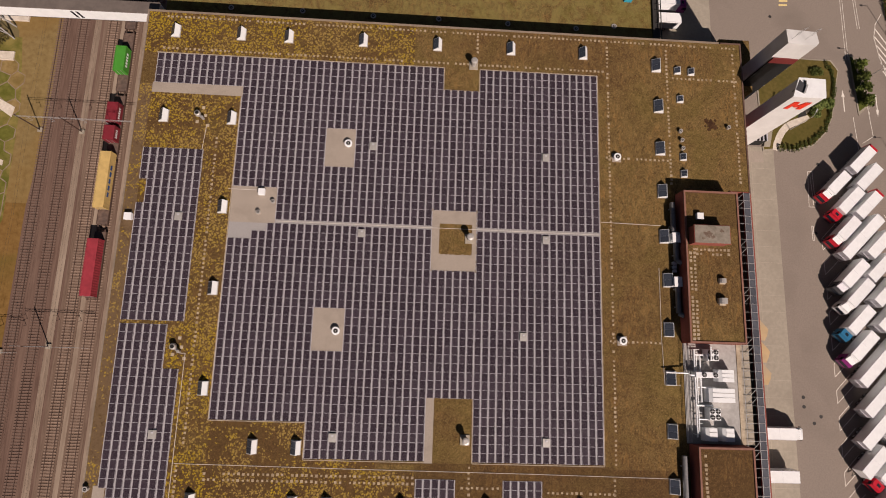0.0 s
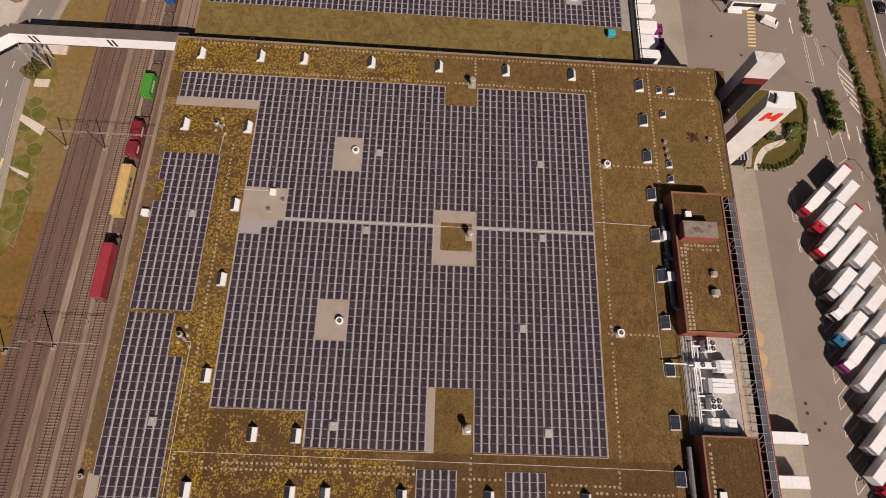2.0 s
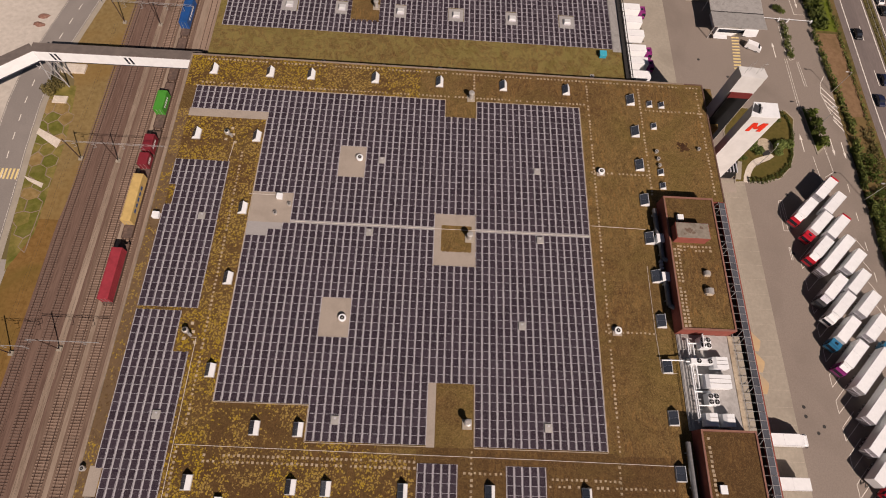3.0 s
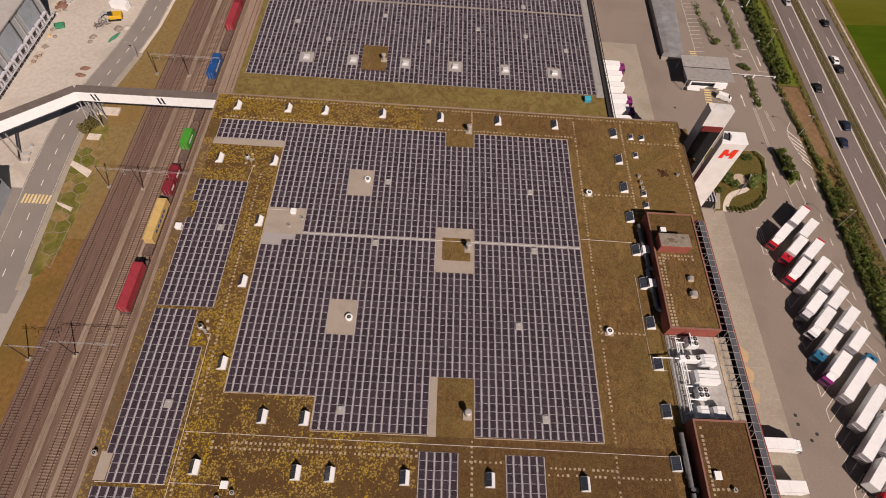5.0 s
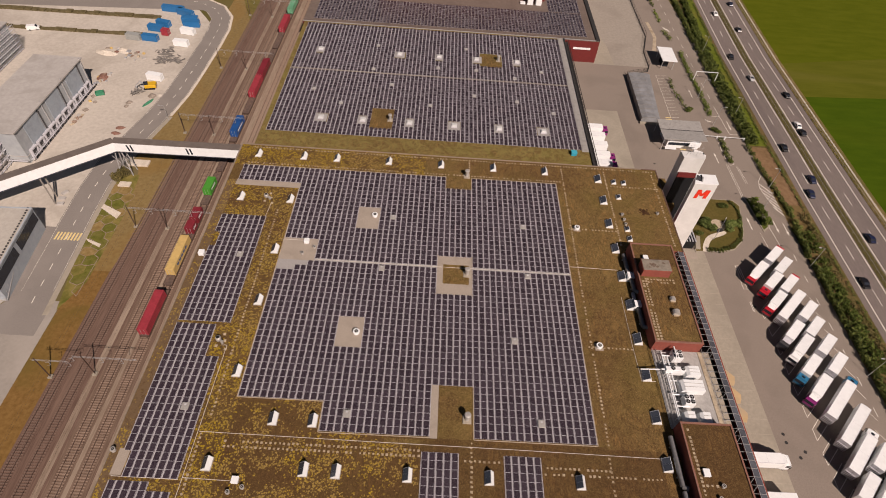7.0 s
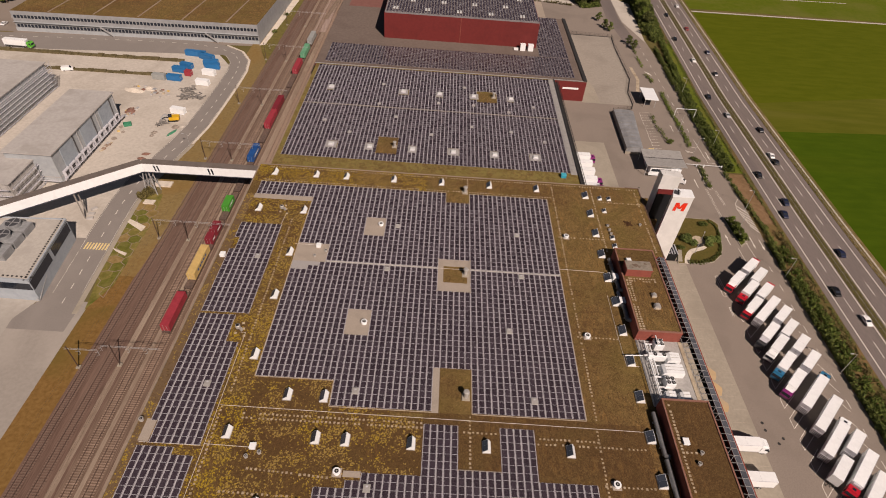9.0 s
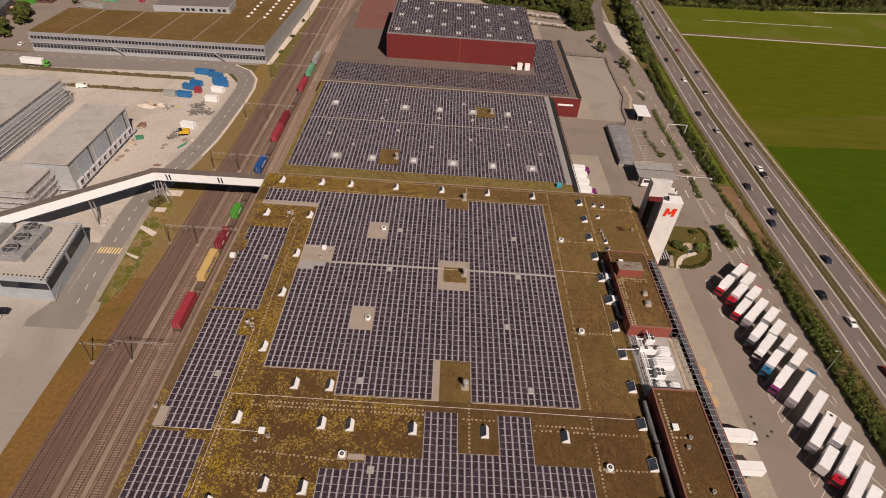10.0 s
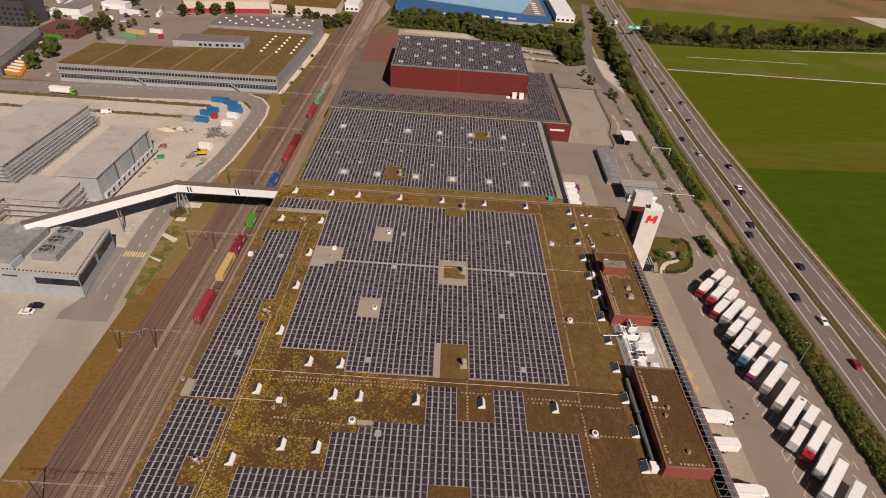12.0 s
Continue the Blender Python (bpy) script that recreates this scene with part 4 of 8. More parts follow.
for pts in ([(-31, -3.5), (34.2, -3.6)], [(34.6, -0.9), (47.0, -1.1)], [(-45.6, -49.6), (-14, -49.9), (20, -50.1), (47.0, -50.4)], [(46.3, -10), (46.3, -24), (46.6, -33), (49.8, -33)], [(-46.6, 16), (-47.2, 8)], [(-47.0, -29.8), (-45.8, -29.8), (-45.9, -57), (-46.4, -95)], [(-41, 2.7), (-34.6, 2.7)], [(-46, -58.6), (-36, -58.8)], [(-59, -58.9), (-46.6, -59.0)]):
    conduit(pts, ROOF)


def kiosk(x, y, z, w, l, h, label, mat=M_WHITE, lid=M_ZINC):
    ob = thing("roof_box", label, "equipment box", (x, y, z))
    part("case", Geo().box(-w / 2, w / 2, -l / 2, l / 2, 0.0, h, c=0.04), mat, ob)
    part("lid", Geo().box(-w / 2 - 0.06, w / 2 + 0.06, -l / 2 - 0.06, l / 2 + 0.06, h, h + 0.08, c=0.03), lid, ob)
    return ob


wv = ring_vent("small white dome vent at the roof edge", 0.45, 0.7, False)
wv.matrix_basis = pose(-60.4, -54.2, ROOF)
kiosk(-34.2, 2.2, ROOF, 1.2, 1.2, 0.8, "small white box on a gravel field", lid=M_WHITE)
kiosk(-59.4, -3.9, ROOF, 1.3, 1.3, 0.9, "small white box at the roof edge", lid=M_WHITE)
kiosk(-36.0, -58.7, ROOF, 1.2, 1.2, 0.7, "small white box among stonecrop", lid=M_WHITE)
kiosk(53.2, 0.2, 20.8, 1.2, 1.2, 0.8, "white box on the penthouse roof", lid=M_WHITE)
kiosk(53.4, -54.2, 20.8, 1.2, 1.4, 0.5, "white hatch on the penthouse roof", lid=M_WHITE)
for x, y in ((-34.6, -1.9), (-31.9, 0.4), (-36.8, -60.9), (-34.4, -59.9), (52.2, 17.6), (52.3, 15.8), (52.0, 19.6), (56.0, -56.6), (54.8, -59), (57, -68.5), (62.5, 21)):
    v = ring_vent("small round pipe vent with a dark mouth", 0.38, 0.55, False)
    v.matrix_basis = pose(x, y, 20.8 if x > 53 and y < -40 else ROOF + 0.03)
    tagged(v, group="small pipe vents")


def barrel_vent(x, y, s):
    ob = thing("barrel_vent", "grey curved zinc exhaust hood on the penthouse roof", "roof vent", (x, y, 20.8), group="barrel hoods")
    prof = [(-0.9 * s, 0), (-0.85 * s, 0.7 * s), (-0.5 * s, 1.1 * s), (0, 1.25 * s), (0.5 * s, 1.1 * s), (0.85 * s, 0.7 * s), (0.9 * s, 0)]
    part("hood", Geo().solid([(a, -0.55 * s, b) for a, b in prof], [(a, 0.55 * s, b) for a, b in prof]), M_ZINC, ob)
    part("curb", Geo().box(-0.6, 0.6, -0.85 * s, -0.55 * s, 0.0, 0.3), M_PAVER, ob)


barrel_vent(57.2, -12.6, 0.8)
barrel_vent(57.0, -16.6, 1.0)
felt = Geo()
for k, (x, y, r) in enumerate(((53.6, -3.9, 0.62), (54.5, -4.4, 0.34), (52.6, -4.7, 0.26), (56.4, -3.1, 0.3))):
    flat([(x + 1.3 * r * (1 + 0.3 * math.sin(3 * a + k)) * math.cos(a), y + r * (1 + 0.3 * math.cos(5 * a + k)) * math.sin(a)) for a in [i * math.pi / 8 for i in range(16)]], 23.384 + 0.001 * k, felt)
part("stain", felt, surface("roof_stain", (0.10, 0.062, 0.046), (0.16, 0.115, 0.085), 3.0, 0.9, (0.19, 0.155, 0.12), 1.0, 0.6), ware, "dark damp stains")

# plant deck between the penthouses
deck_thing = thing("plant_deck", "pale deck of the cooling plant between two penthouses", "deck", (0, 0, ROOF), kind="structure")
part("slab", Geo().box(50.5, 61.2, -43.85, -24.85, 0.0, 0.18), surface("pale_grey_deck", (0.31, 0.298, 0.285), (0.38, 0.365, 0.35), 1.5, 0.85, (0.22, 0.21, 0.20), 0.4, 0.6), deck_thing)
part("kerb", Geo().box(61.2, 62.0, -43.85, -24.85, 0.0, 0.3), M_PAVER, deck_thing)
for x in (50.3, 51.1):
    part("rail", Geo().beam((x, -43.5, 1.1), (x, -25.2, 1.1), 0.08).beam((x, -43.5, 0.6), (x, -25.2, 0.6), 0.06), M_STEEL, deck_thing)


def chiller(x, y, nx, ny, turn=0.0):
    ob = thing("chiller", "white rooftop chiller with dark round fans", "chiller", (x, y, ROOF + 0.18), turn, "rooftop chillers")
    w, l = 1.1 * nx, 1.1 * ny
    part("casing", Geo().box(-w / 2, w / 2, -l / 2, l / 2, 0.35, 2.3, c=0.06), M_WHITE, ob)
    for sx in (-1, 1):
        for sy in (-1, 1):
            part("leg", Geo().box(sx * (w / 2 - 0.15) - 0.07, sx * (w / 2 - 0.15) + 0.07, sy * (l / 2 - 0.15) - 0.07, sy * (l / 2 - 0.15) + 0.07, 0.0, 0.35), M_STEEL, ob)
    for i in range(nx):
        for j in range(ny):
            cx, cy = (i - (nx - 1) / 2) * 1.1, (j - (ny - 1) / 2) * 1.1
            if nx == 4 and i % 2 == 0:
                continue
            fan = part("fan", Geo().cyl(cx, cy, 2.3, 2.42, 0.46, 0.46, 18), M_BLACK, ob)
            part("grille", Geo().box(cx - 0.5, cx + 0.5, cy - 0.03, cy + 0.03, 2.42, 2.45).box(cx - 0.03, cx + 0.03, cy - 0.5, cy + 0.5, 2.42, 2.44).cyl(cx, cy, 2.44, 2.48, 0.12, 0.12, 10), M_STEEL, fan)


chiller(55.3, -27.0, 2, 2)
chiller(55.1, -38.1, 2, 2)
chiller(53.9, -30.8, 4, 1)


def hooded_unit(x, y, w, l, h, label):
    """A white air handler with a curved top falling to the west."""
    ob = thing("air_handler", label, "air handler", (x, y, ROOF + 0.18), group="air handlers")
    prof = [(-w / 2, 0.2), (-w / 2, h * 0.45), (-w / 2 + 0.3, h * 0.8), (-w / 2 + 0.9, h), (w / 2 - 0.1, h * 1.02), (w / 2, h * 0.95), (w / 2, 0.2)]
    part("casing", Geo().solid([(a, -l / 2, b) for a, b in prof], [(a, l / 2, b) for a, b in prof]), M_WHITE, ob)
    part("plinth", Geo().box(-w / 2 + 0.1, w / 2 - 0.1, -l / 2 + 0.1, l / 2 - 0.1, 0.0, 0.2), M_STEEL, ob)
    for i in range(1, 3):
        yy = -l / 2 + l * i / 3
        part("seam", Geo().box(-w / 2 + 0.9, w / 2 - 0.1, yy - 0.03, yy + 0.03, h * 1.0, h * 1.04), M_ZINC, ob)


hooded_unit(57.8, -30.9, 3.3, 2.3, 2.0, "white curved air handler")
hooded_unit(56.7, -34.6, 5.3, 2.6, 2.1, "large white curved air handler")
hooded_unit(54.35, -41.9, 2.5, 2.4, 1.9, "white air handler against the penthouse wall")
hooded_unit(57.65, -41.9, 2.5, 2.4, 1.9, "white air handler beside its twin")
pg2 = Geo()
for a, b in (((52.0, -26.0, 0.9), (52.0, -42.5, 0.9)), ((52.5, -26.5, 0.7), (52.5, -42.0, 0.7)), ((53.1, -27, 0.9), (53.1, -36, 0.9)), ((52.0, -27.0, 0.9), (56.0, -27.0, 0.9)), ((52.5, -33.2, 0.7), (56.0, -33.2, 0.7)), ((52.0, -36.6, 0.9), (55.2, -36.6, 0.9)), ((52.5, -39.2, 0.7), (55.2, -39.2, 0.7)), ((50.8, -30.9, 1.5), (54.0, -30.9, 1.5)), ((46.5, -30.6, 0.5), (50.8, -30.6, 0.9)), ((54.6, -25.4, 2.4), (54.6, -28, 2.4)), ((54.6, -28, 2.4), (54.6, -28, 0.2))):
    pg2.pipe((a[0], a[1], a[2] + 0.35), (b[0], b[1], b[2] + 0.35), 0.17 if a[2] > 0.8 else 0.13, 8)
for i in range(9):
    pg2.beam((51.8, -26 - i * 2.0, 0.0), (51.8, -26 - i * 2.0, 1.15), 0.08).beam((51.7, -26 - i * 2.0, 0.85), (53.3, -26 - i * 2.0, 0.85), 0.08)
solo("pipework", pg2, M_WHITE, "bright insulated pipework of the cooling plant", "pipework", at=(0, 0, ROOF + 0.18))

# ducts in the shade of the penthouses
for y0, y1, x in ((3.6, -2.6, 49.2), (-3.0, -8.4, 49.6), (-13.0, -19.0, 49.6), (-46, -56, 49.5), (-57, -70, 49.6)):
    ob = thing("air_duct", "fat grey air duct on feet along the penthouse wall", "air duct", (x, 0, ROOF), group="air ducts")
    part("duct", Geo().pipe((0, y0, 0.95), (0, y1, 0.95), 0.55, 14), M_DUCT, ob)
    part("bend", Geo().pipe((0, y1, 0.95), (0.9, y1 - 0.6, 1.4), 0.5, 14), M_DUCT, ob)
    for k in (0.2, 0.8):
        part("foot", Geo().box(-0.5, 0.5, y0 + (y1 - y0) * k - 0.1, y0 + (y1 - y0) * k + 0.1, 0, 0.5), M_STEEL, ob)
for y in (-3.6, -12.6, -70.6):
    kiosk(50.0 - 0.6, y - 0.2, ROOF, 1.5, 1.9, 1.7, "pale air intake box beside a roof light", M_WHITE, M_WHITE)
for i in range(3):
    kiosk(49.3, -8.9 - i * 0.8, ROOF, 0.6, 0.5, 0.7, "small condenser unit in the shade", M_ALU, M_ALU)

# glazed gallery along the east edge, with its dark trench
gal = thing("gallery", "long glazed steel gallery along the roof edge", "gallery", (0, 0, ROOF), kind="structure")
# floor coloured dark to carry the shade down in the trench
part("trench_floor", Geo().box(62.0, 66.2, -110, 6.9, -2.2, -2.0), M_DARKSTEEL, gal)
part("walkway", Geo().box(62.0, 64.0, -43.9, -24.8, -0.30, -0.06), M_CONCRETE, gal, "pale walkway beside the plant deck")
part("inner_wall", Geo().box(62.0, 62.2, -110, 6.9, -2.0, -0.05), M_BRICK, gal)
part("end_wall", Geo().box(62.2, 66.2, 6.7, 6.9, -2.0, 0.1), M_BRICK, gal)
for x, z in ((64.85, 0.30), (66.25, 0.10)):
    part("purlin", Geo().beam((x, -110, z), (x, 6.7, z), 0.08, 0.14), M_STEEL, gal)
part("coping", Geo().box(66.3, 66.6, -110, 6.6, -0.4, 0.12), M_BRICK, gal)
part("handrail", Geo().beam((62.3, -110, 0.5), (62.3, 6.7, 0.5), 0.08), M_STEEL, gal)
pane_me = Geo().solid([(64.9, 0.06, 0.28), (66.2, 0.06, 0.12), (66.2, 1.60, 0.12), (64.9, 1.60, 0.28)], [(64.9, 0.06, 0.31), (66.2, 0.06, 0.15), (66.2, 1.60, 0.15), (64.9, 1.60, 0.31)]).mesh("pane", paint("gallery_glass", (0.085, 0.090, 0.105), 0.3, dirt=0.4, tint=0.5))
bar_me = Geo().beam((62.3, 0, 0.4), (64.85, 0, 0.34), 0.05, 0.1).beam((64.85, 0, 0.34), (66.25, 0, 0.16), 0.07, 0.12).mesh("rafter", M_STEEL)
brace_me = Geo().beam((63.4, 0.1, 0.3), (64.8, 1.5, 0.3), 0.07).mesh("brace", M_STEEL)
post_me = Geo().beam((62.3, 0, -0.06), (62.9, 0.5, 0.9), 0.06).mesh("post", M_STEEL)
for i in range(13):
    part("post", post_me, None, gal, at=(0.4, -43.2 + i * 1.45, 0))
for i in range(70):
    y = 5.0 - i * 1.66
    part("pane", pane_me, None, gal, at=(0, y, 0))
    part("rafter", bar_me, None, gal, at=(0, y, 0))
    if i % 6 in (0, 1):
        part("brace", brace_me, None, gal, at=(0, y, 0))
part("ledge", Geo().box(61.55, 62.0, -110, 5.6, -0.3, 0.02), M_DIRT, ware)

# ---- vehicles ----
M_TYRE = paint("tyre", (0.015, 0.015, 0.015), 0.85, dirt=0.3)
M_CABRED = paint("red_cab_paint", (0.48, 0.016, 0.030), 0.3, dirt=0.2)
M_CABBLUE = paint("blue_cab_paint", (0.020, 0.150, 0.28), 0.3, dirt=0.2)
M_CABPLUM = paint("plum_cab_paint", (0.24, 0.028, 0.165), 0.3, dirt=0.2)
M_CABDARK = paint("dark_cab_paint", (0.06, 0.06, 0.065), 0.35, dirt=0.2)
M_CABGREEN = paint("green_cab_paint", (0.10, 0.42, 0.05), 0.35, dirt=0.2)


def wheels(parent, spots, r=0.5, w=0.32):
    for x, y in spots:
        tyre = part("wheel", Geo().pipe((x, y - w / 2, r), (x, y + w / 2, r), r, 14), M_TYRE, parent)
        s = 1 if y > 0 else -1
        part("rim", Geo().pipe((x, y + s * w / 2, r), (x, y + s * (w / 2 + 0.03), r), r * 0.55, 10), M_STEEL, tyre)


def cab_part(parent, x, paint_mat, h=3.1, w=2.45, l=2.1, deflector=None):
    """A flat-nosed cab whose back stands at x, facing +x."""
    a = w / 2
    prof = [(x, 0.75), (x, h), (x + l - 0.55, h), (x + l - 0.12, h - 0.55), (x + l, 1.5), (x + l, 0.55), (x + 0.3, 0.55)]
    cab = part("cab", Geo().solid([(px, -a, pz) for px, pz in prof], [(px, a, pz) for px, pz in prof]), paint_mat, parent)
    part("windscreen", Geo().solid([(x + l - 0.09, -a + 0.15, h - 0.62), (x + l + 0.015, -a + 0.15, 1.62), (x + l + 0.015, a - 0.15, 1.62), (x + l - 0.09, a - 0.15, h - 0.62)], [(x + l - 0.06, -a + 0.15, h - 0.62), (x + l + 0.04, -a + 0.15, 1.62), (x + l + 0.04, a - 0.15, 1.62), (x + l - 0.06, a - 0.15, h - 0.62)]), M_GLASSDARK, cab)
    for s in (-1, 1):
        part("side_window", Geo().box(x + 0.9, x + l - 0.25, s * a - 0.015, s * a + 0.015, 1.75, h - 0.45), M_GLASSDARK, cab)
        part("mirror", Geo().box(x + l - 0.3, x + l - 0.15, s * (a + 0.18) - 0.08, s * (a + 0.18) + 0.08, 1.7, 2.4), M_BLACK, cab)
    if deflector:
        foil = part("deflector", Geo().solid([(x - 0.15, -a + 0.06, h), (x + 1.6, -a + 0.22, h), (x + 1.6, a - 0.22, h), (x - 0.15, a - 0.06, h)], [(x - 0.15, -a + 0.1, h + 0.75), (x + 0.35, -a + 0.2, h + 0.78), (x + 0.35, a - 0.2, h + 0.78), (x - 0.15, a - 0.1, h + 0.75)]), deflector, cab, "sloping white air deflector")
        part("slat", Geo().box(x + 0.45, x + 0.53, -a + 0.3, a - 0.3, h + 0.3, h + 0.68).box(x + 0.75, x + 0.83, -a + 0.3, a - 0.3, h + 0.2, h + 0.48), M_CABDARK, foil)
    part("roof_hatch", Geo().box(x + 0.5, x + 1.1, -0.4, 0.4, h, h + 0.05), M_GLASSDARK, cab)
    part("visor", Geo().box(x + l - 0.62, x + l - 0.42, -a + 0.1, a - 0.1, h, h + 0.12), paint_mat, cab)
    part("bumper", Geo().box(x + l - 0.1, x + l + 0.08, -a, a, 0.4, 0.85, c=0.03), M_CABDARK, parent)
    return cab


def body_part(parent, x0, x1, h=3.95, w=2.55, z=1.05, nose=None):
    bd = part("box_body", Geo().box(x0, x1, -w / 2, w / 2, z, h, c=0.05), M_TRUCKWHITE, parent, "white box body")
    part("rear_frame", Geo().box(x0 - 0.03, x0 + 0.08, -w / 2 - 0.02, w / 2 + 0.02, z, h - 0.05), M_ALU, bd)
    part("door_seam", Geo().box(x0 - 0.045, x0 - 0.03, -0.02, 0.02, z + 0.1, h - 0.15), M_CABDARK, bd)
    part("tail_lift", Geo().box(x0 - 0.16, x0 - 0.05, -w / 2 + 0.1, w / 2 - 0.1, z - 0.3, z + 1.5), M_ALU, bd, "folded grey tail lift")
    ribs = Geo()
    for i in range(6):
        yy = -w / 2 + 0.35 + i * (w - 0.7) / 5
        ribs.box(x0 - 0.19, x0 - 0.16, yy - 0.05, yy + 0.05, z - 0.25, z + 1.45)
    part("lift_rib", ribs, M_CABDARK, bd)
    part("roof_seam", Geo().box(x0 + (x1 - x0) * 0.5 - 0.02, x0 + (x1 - x0) * 0.5 + 0.02, -w / 2 + 0.06, w / 2 - 0.06, h, h + 0.012).box(x0 + 0.06, x1 - 0.06, -w / 2 + 0.02, -w / 2 + 0.10, h - 0.03, h + 0.015).box(x0 + 0.06, x1 - 0.06, w / 2 - 0.10, w / 2 - 0.02, h - 0.03, h + 0.015), M_ALU, bd)
    part("side_skirt", Geo().box(x0 + 0.2, x1 - 0.2, -w / 2 - 0.015, -w / 2 + 0.02, z, z + 0.25).box(x0 + 0.2, x1 - 0.2, w / 2 - 0.02, w / 2 + 0.015, z, z + 0.25), M_STEEL, bd)
    if nose:
        part("nose_panel", Geo().box(x1 - 0.02, x1 + 0.85, -w / 2 + 0.04, w / 2 - 0.04, z + 0.2, h - 0.04, c=0.3), nose, bd)
    return bd


def chassis_part(parent, x0, x1):
    part("chassis", Geo().box(x0, x1, -0.55, 0.55, 0.6, 0.95), M_DARKSTEEL, parent)
    part("tail_bar", Geo().box(x0 - 0.1, x0 + 0.05, -1.15, 1.15, 0.5, 0.65), M_STEEL, parent)


def rigid_truck(cab_mat, label, length=7.6, deflector=None):
    ob = thing("box_truck", label, "truck")
    chassis_part(ob, -length / 2, length / 2 + 1.2)
    body_part(ob, -length / 2, length / 2)
    cab_part(ob, length / 2 + 0.2, cab_mat, deflector=deflector)
    wheels(ob, [(length / 2 + 1.3, s * 1.05) for s in (-1, 1)] + [(x, s * 1.05) for x in (-length / 2 + 1.5, -length / 2 + 2.8) for s in (-1, 1)])
    return ob


def drawbar(label, nose=None, length=7.7):
    ob = thing("box_trailer", label, "trailer")
    chassis_part(ob, -length / 2, length / 2)
    part("drawbar", Geo().beam((length / 2, -0.4, 0.7), (length / 2 + 1.1, 0, 0.65), 0.12).beam((length / 2, 0.4, 0.7), (length / 2 + 1.1, 0, 0.65), 0.12), M_DARKSTEEL, ob)
    body_part(ob, -length / 2, length / 2, nose=nose)
    wheels(ob, [(x, s * 1.05) for x in (-0.7, 0.7) for s in (-1, 1)])
    return ob


def semi(label, cab_mat=None, length=13.5):
    ob = thing("semi_trailer" if cab_mat is None else "articulated_truck", label, "truck" if cab_mat else "trailer")
    chassis_part(ob, -length / 2, length / 2 - 1)
    body_part(ob, -length / 2, length / 2)
    part("cooler", Geo().box(length / 2, length / 2 + 0.4, -0.9, 0.9, 2.2, 3.7, c=0.05), M_ALU, ob)
    wheels(ob, [(x, s * 1.05) for x in (-5.0, -3.7, -2.4) for s in (-1, 1)])
    if cab_mat:
        part("tractor_frame", Geo().box(length / 2 - 3.0, length / 2 + 1.0, -0.5, 0.5, 0.55, 1.0), M_DARKSTEEL, ob)
        cab_part(ob, length / 2 + 0.55, cab_mat)
        wheels(ob, [(length / 2 + 1.7, s * 1.05) for s in (-1, 1)] + [(length / 2 - 1.6, s * 1.05) for s in (-1, 1)])
    else:
        part("landing_leg", Geo().box(3.6, 3.8, -0.9, -0.7, 0, 0.7).box(3.6, 3.8, 0.7, 0.9, 0, 0.7), M_STEEL, ob)
    return ob


def park(ob, x, y, turn, group="parked trucks"):
    tagged(ob, group=group)
    ob.matrix_basis = pose(x, y, 0, 0, 0, turn)
    return ob


SW, NE = 225, 45
white_trailer = park(drawbar("white box trailer parked at an angle in the truck yard"), 104.95, 16.5, NE)
red_nosed = park(drawbar("white box trailer with a red front panel in the truck yard", M_CABRED), 103.7, 20.8, NE)
park(rigid_truck(M_CABRED, "white box truck with a red cab in the truck yard"), 99.8, 10.4, SW)
copy_thing(park(rigid_truck(M_CABRED, "white box truck with a red cab under a white air deflector", 6.3, M_TRUCKWHITE), 97.3, 14.7, SW), pose(98.6, 3.6, 0, 0, 0, SW))
for x, y, a in ((104.05, 9.5, NE),):
    copy_thing(red_nosed, pose(x, y, 0, 0, 0, a))
for x, y, a in ((105.8, 0.0, NE), (105.4, -5.5, NE), (106.3, -11.2, NE), (106.6, -17.0, NE), (106.3, -41.7, NE), (99.3, -48.9, SW)):
    copy_thing(white_trailer, pose(x, y, 0, 0, 0, a))
long_trailer = park(semi("long white refrigerated trailer in the truck yard"), 101.8, 1.7, NE)
for x, y, a in ((103.3, -33.9, NE), (104.3, -54.6, SW), (102.6, -60.9, NE), (103.5, -67.0, SW), (103.3, -73.2, NE), (103.4, -79.4, NE)):
    copy_thing(long_trailer, pose(x, y, 0, 0, 0, a))
park(rigid_truck(M_CABDARK, "white box truck with a dark cab in the truck yard", deflector=M_ALU), 99.1, -7.1, SW)
white_truck = park(rigid_truck(M_WHITE, "white box truck with a white cab", deflector=M_TRUCKWHITE), 99.85, -11.6, SW)
park(rigid_truck(M_CABBLUE, "white box truck with a bright blue cab in the truck yard"), 99.3, -17.9, SW)
park(rigid_truck(M_CABPLUM, "white box truck with a plum cab in the truck yard", deflector=M_TRUCKWHITE), 99.5, -23.7, SW)
park(semi("long white trailer coupled to a blue tractor", M_CABBLUE), 102.8, -27.4, NE)
park(semi("long white trailer coupled to a white tractor", M_WHITE, 12.2), 101.6, -41.2, NE)
park(semi("long white trailer coupled to a red tractor", M_CABRED, 12.0), 105.0, -48.6, SW)
for x, y in ((77.8, -43.4), (77.6, -65.6)):
    copy_thing(white_truck, pose(x, y, 0, 0, 0, 0))
copy_thing(white_trailer, pose(77.8, -52.3, 0, 0, 0, 0))
plum = park(rigid_truck(M_CABPLUM, "white box truck with a plum cab backed against a loading dock"), 56.6, 81.6, 0, "docked trucks")
for y in (65.2, 60.4):
    copy_thing(plum, pose(56.6, y, 0, 0, 0, 0))
docked = park(drawbar("white trailer backed against a loading dock"), 56.6, 76.4, 0, "docked trucks")
for y in (71.0, 55.4):
    copy_thing(docked, pose(56.6, y, 0, 0, 0, 0))


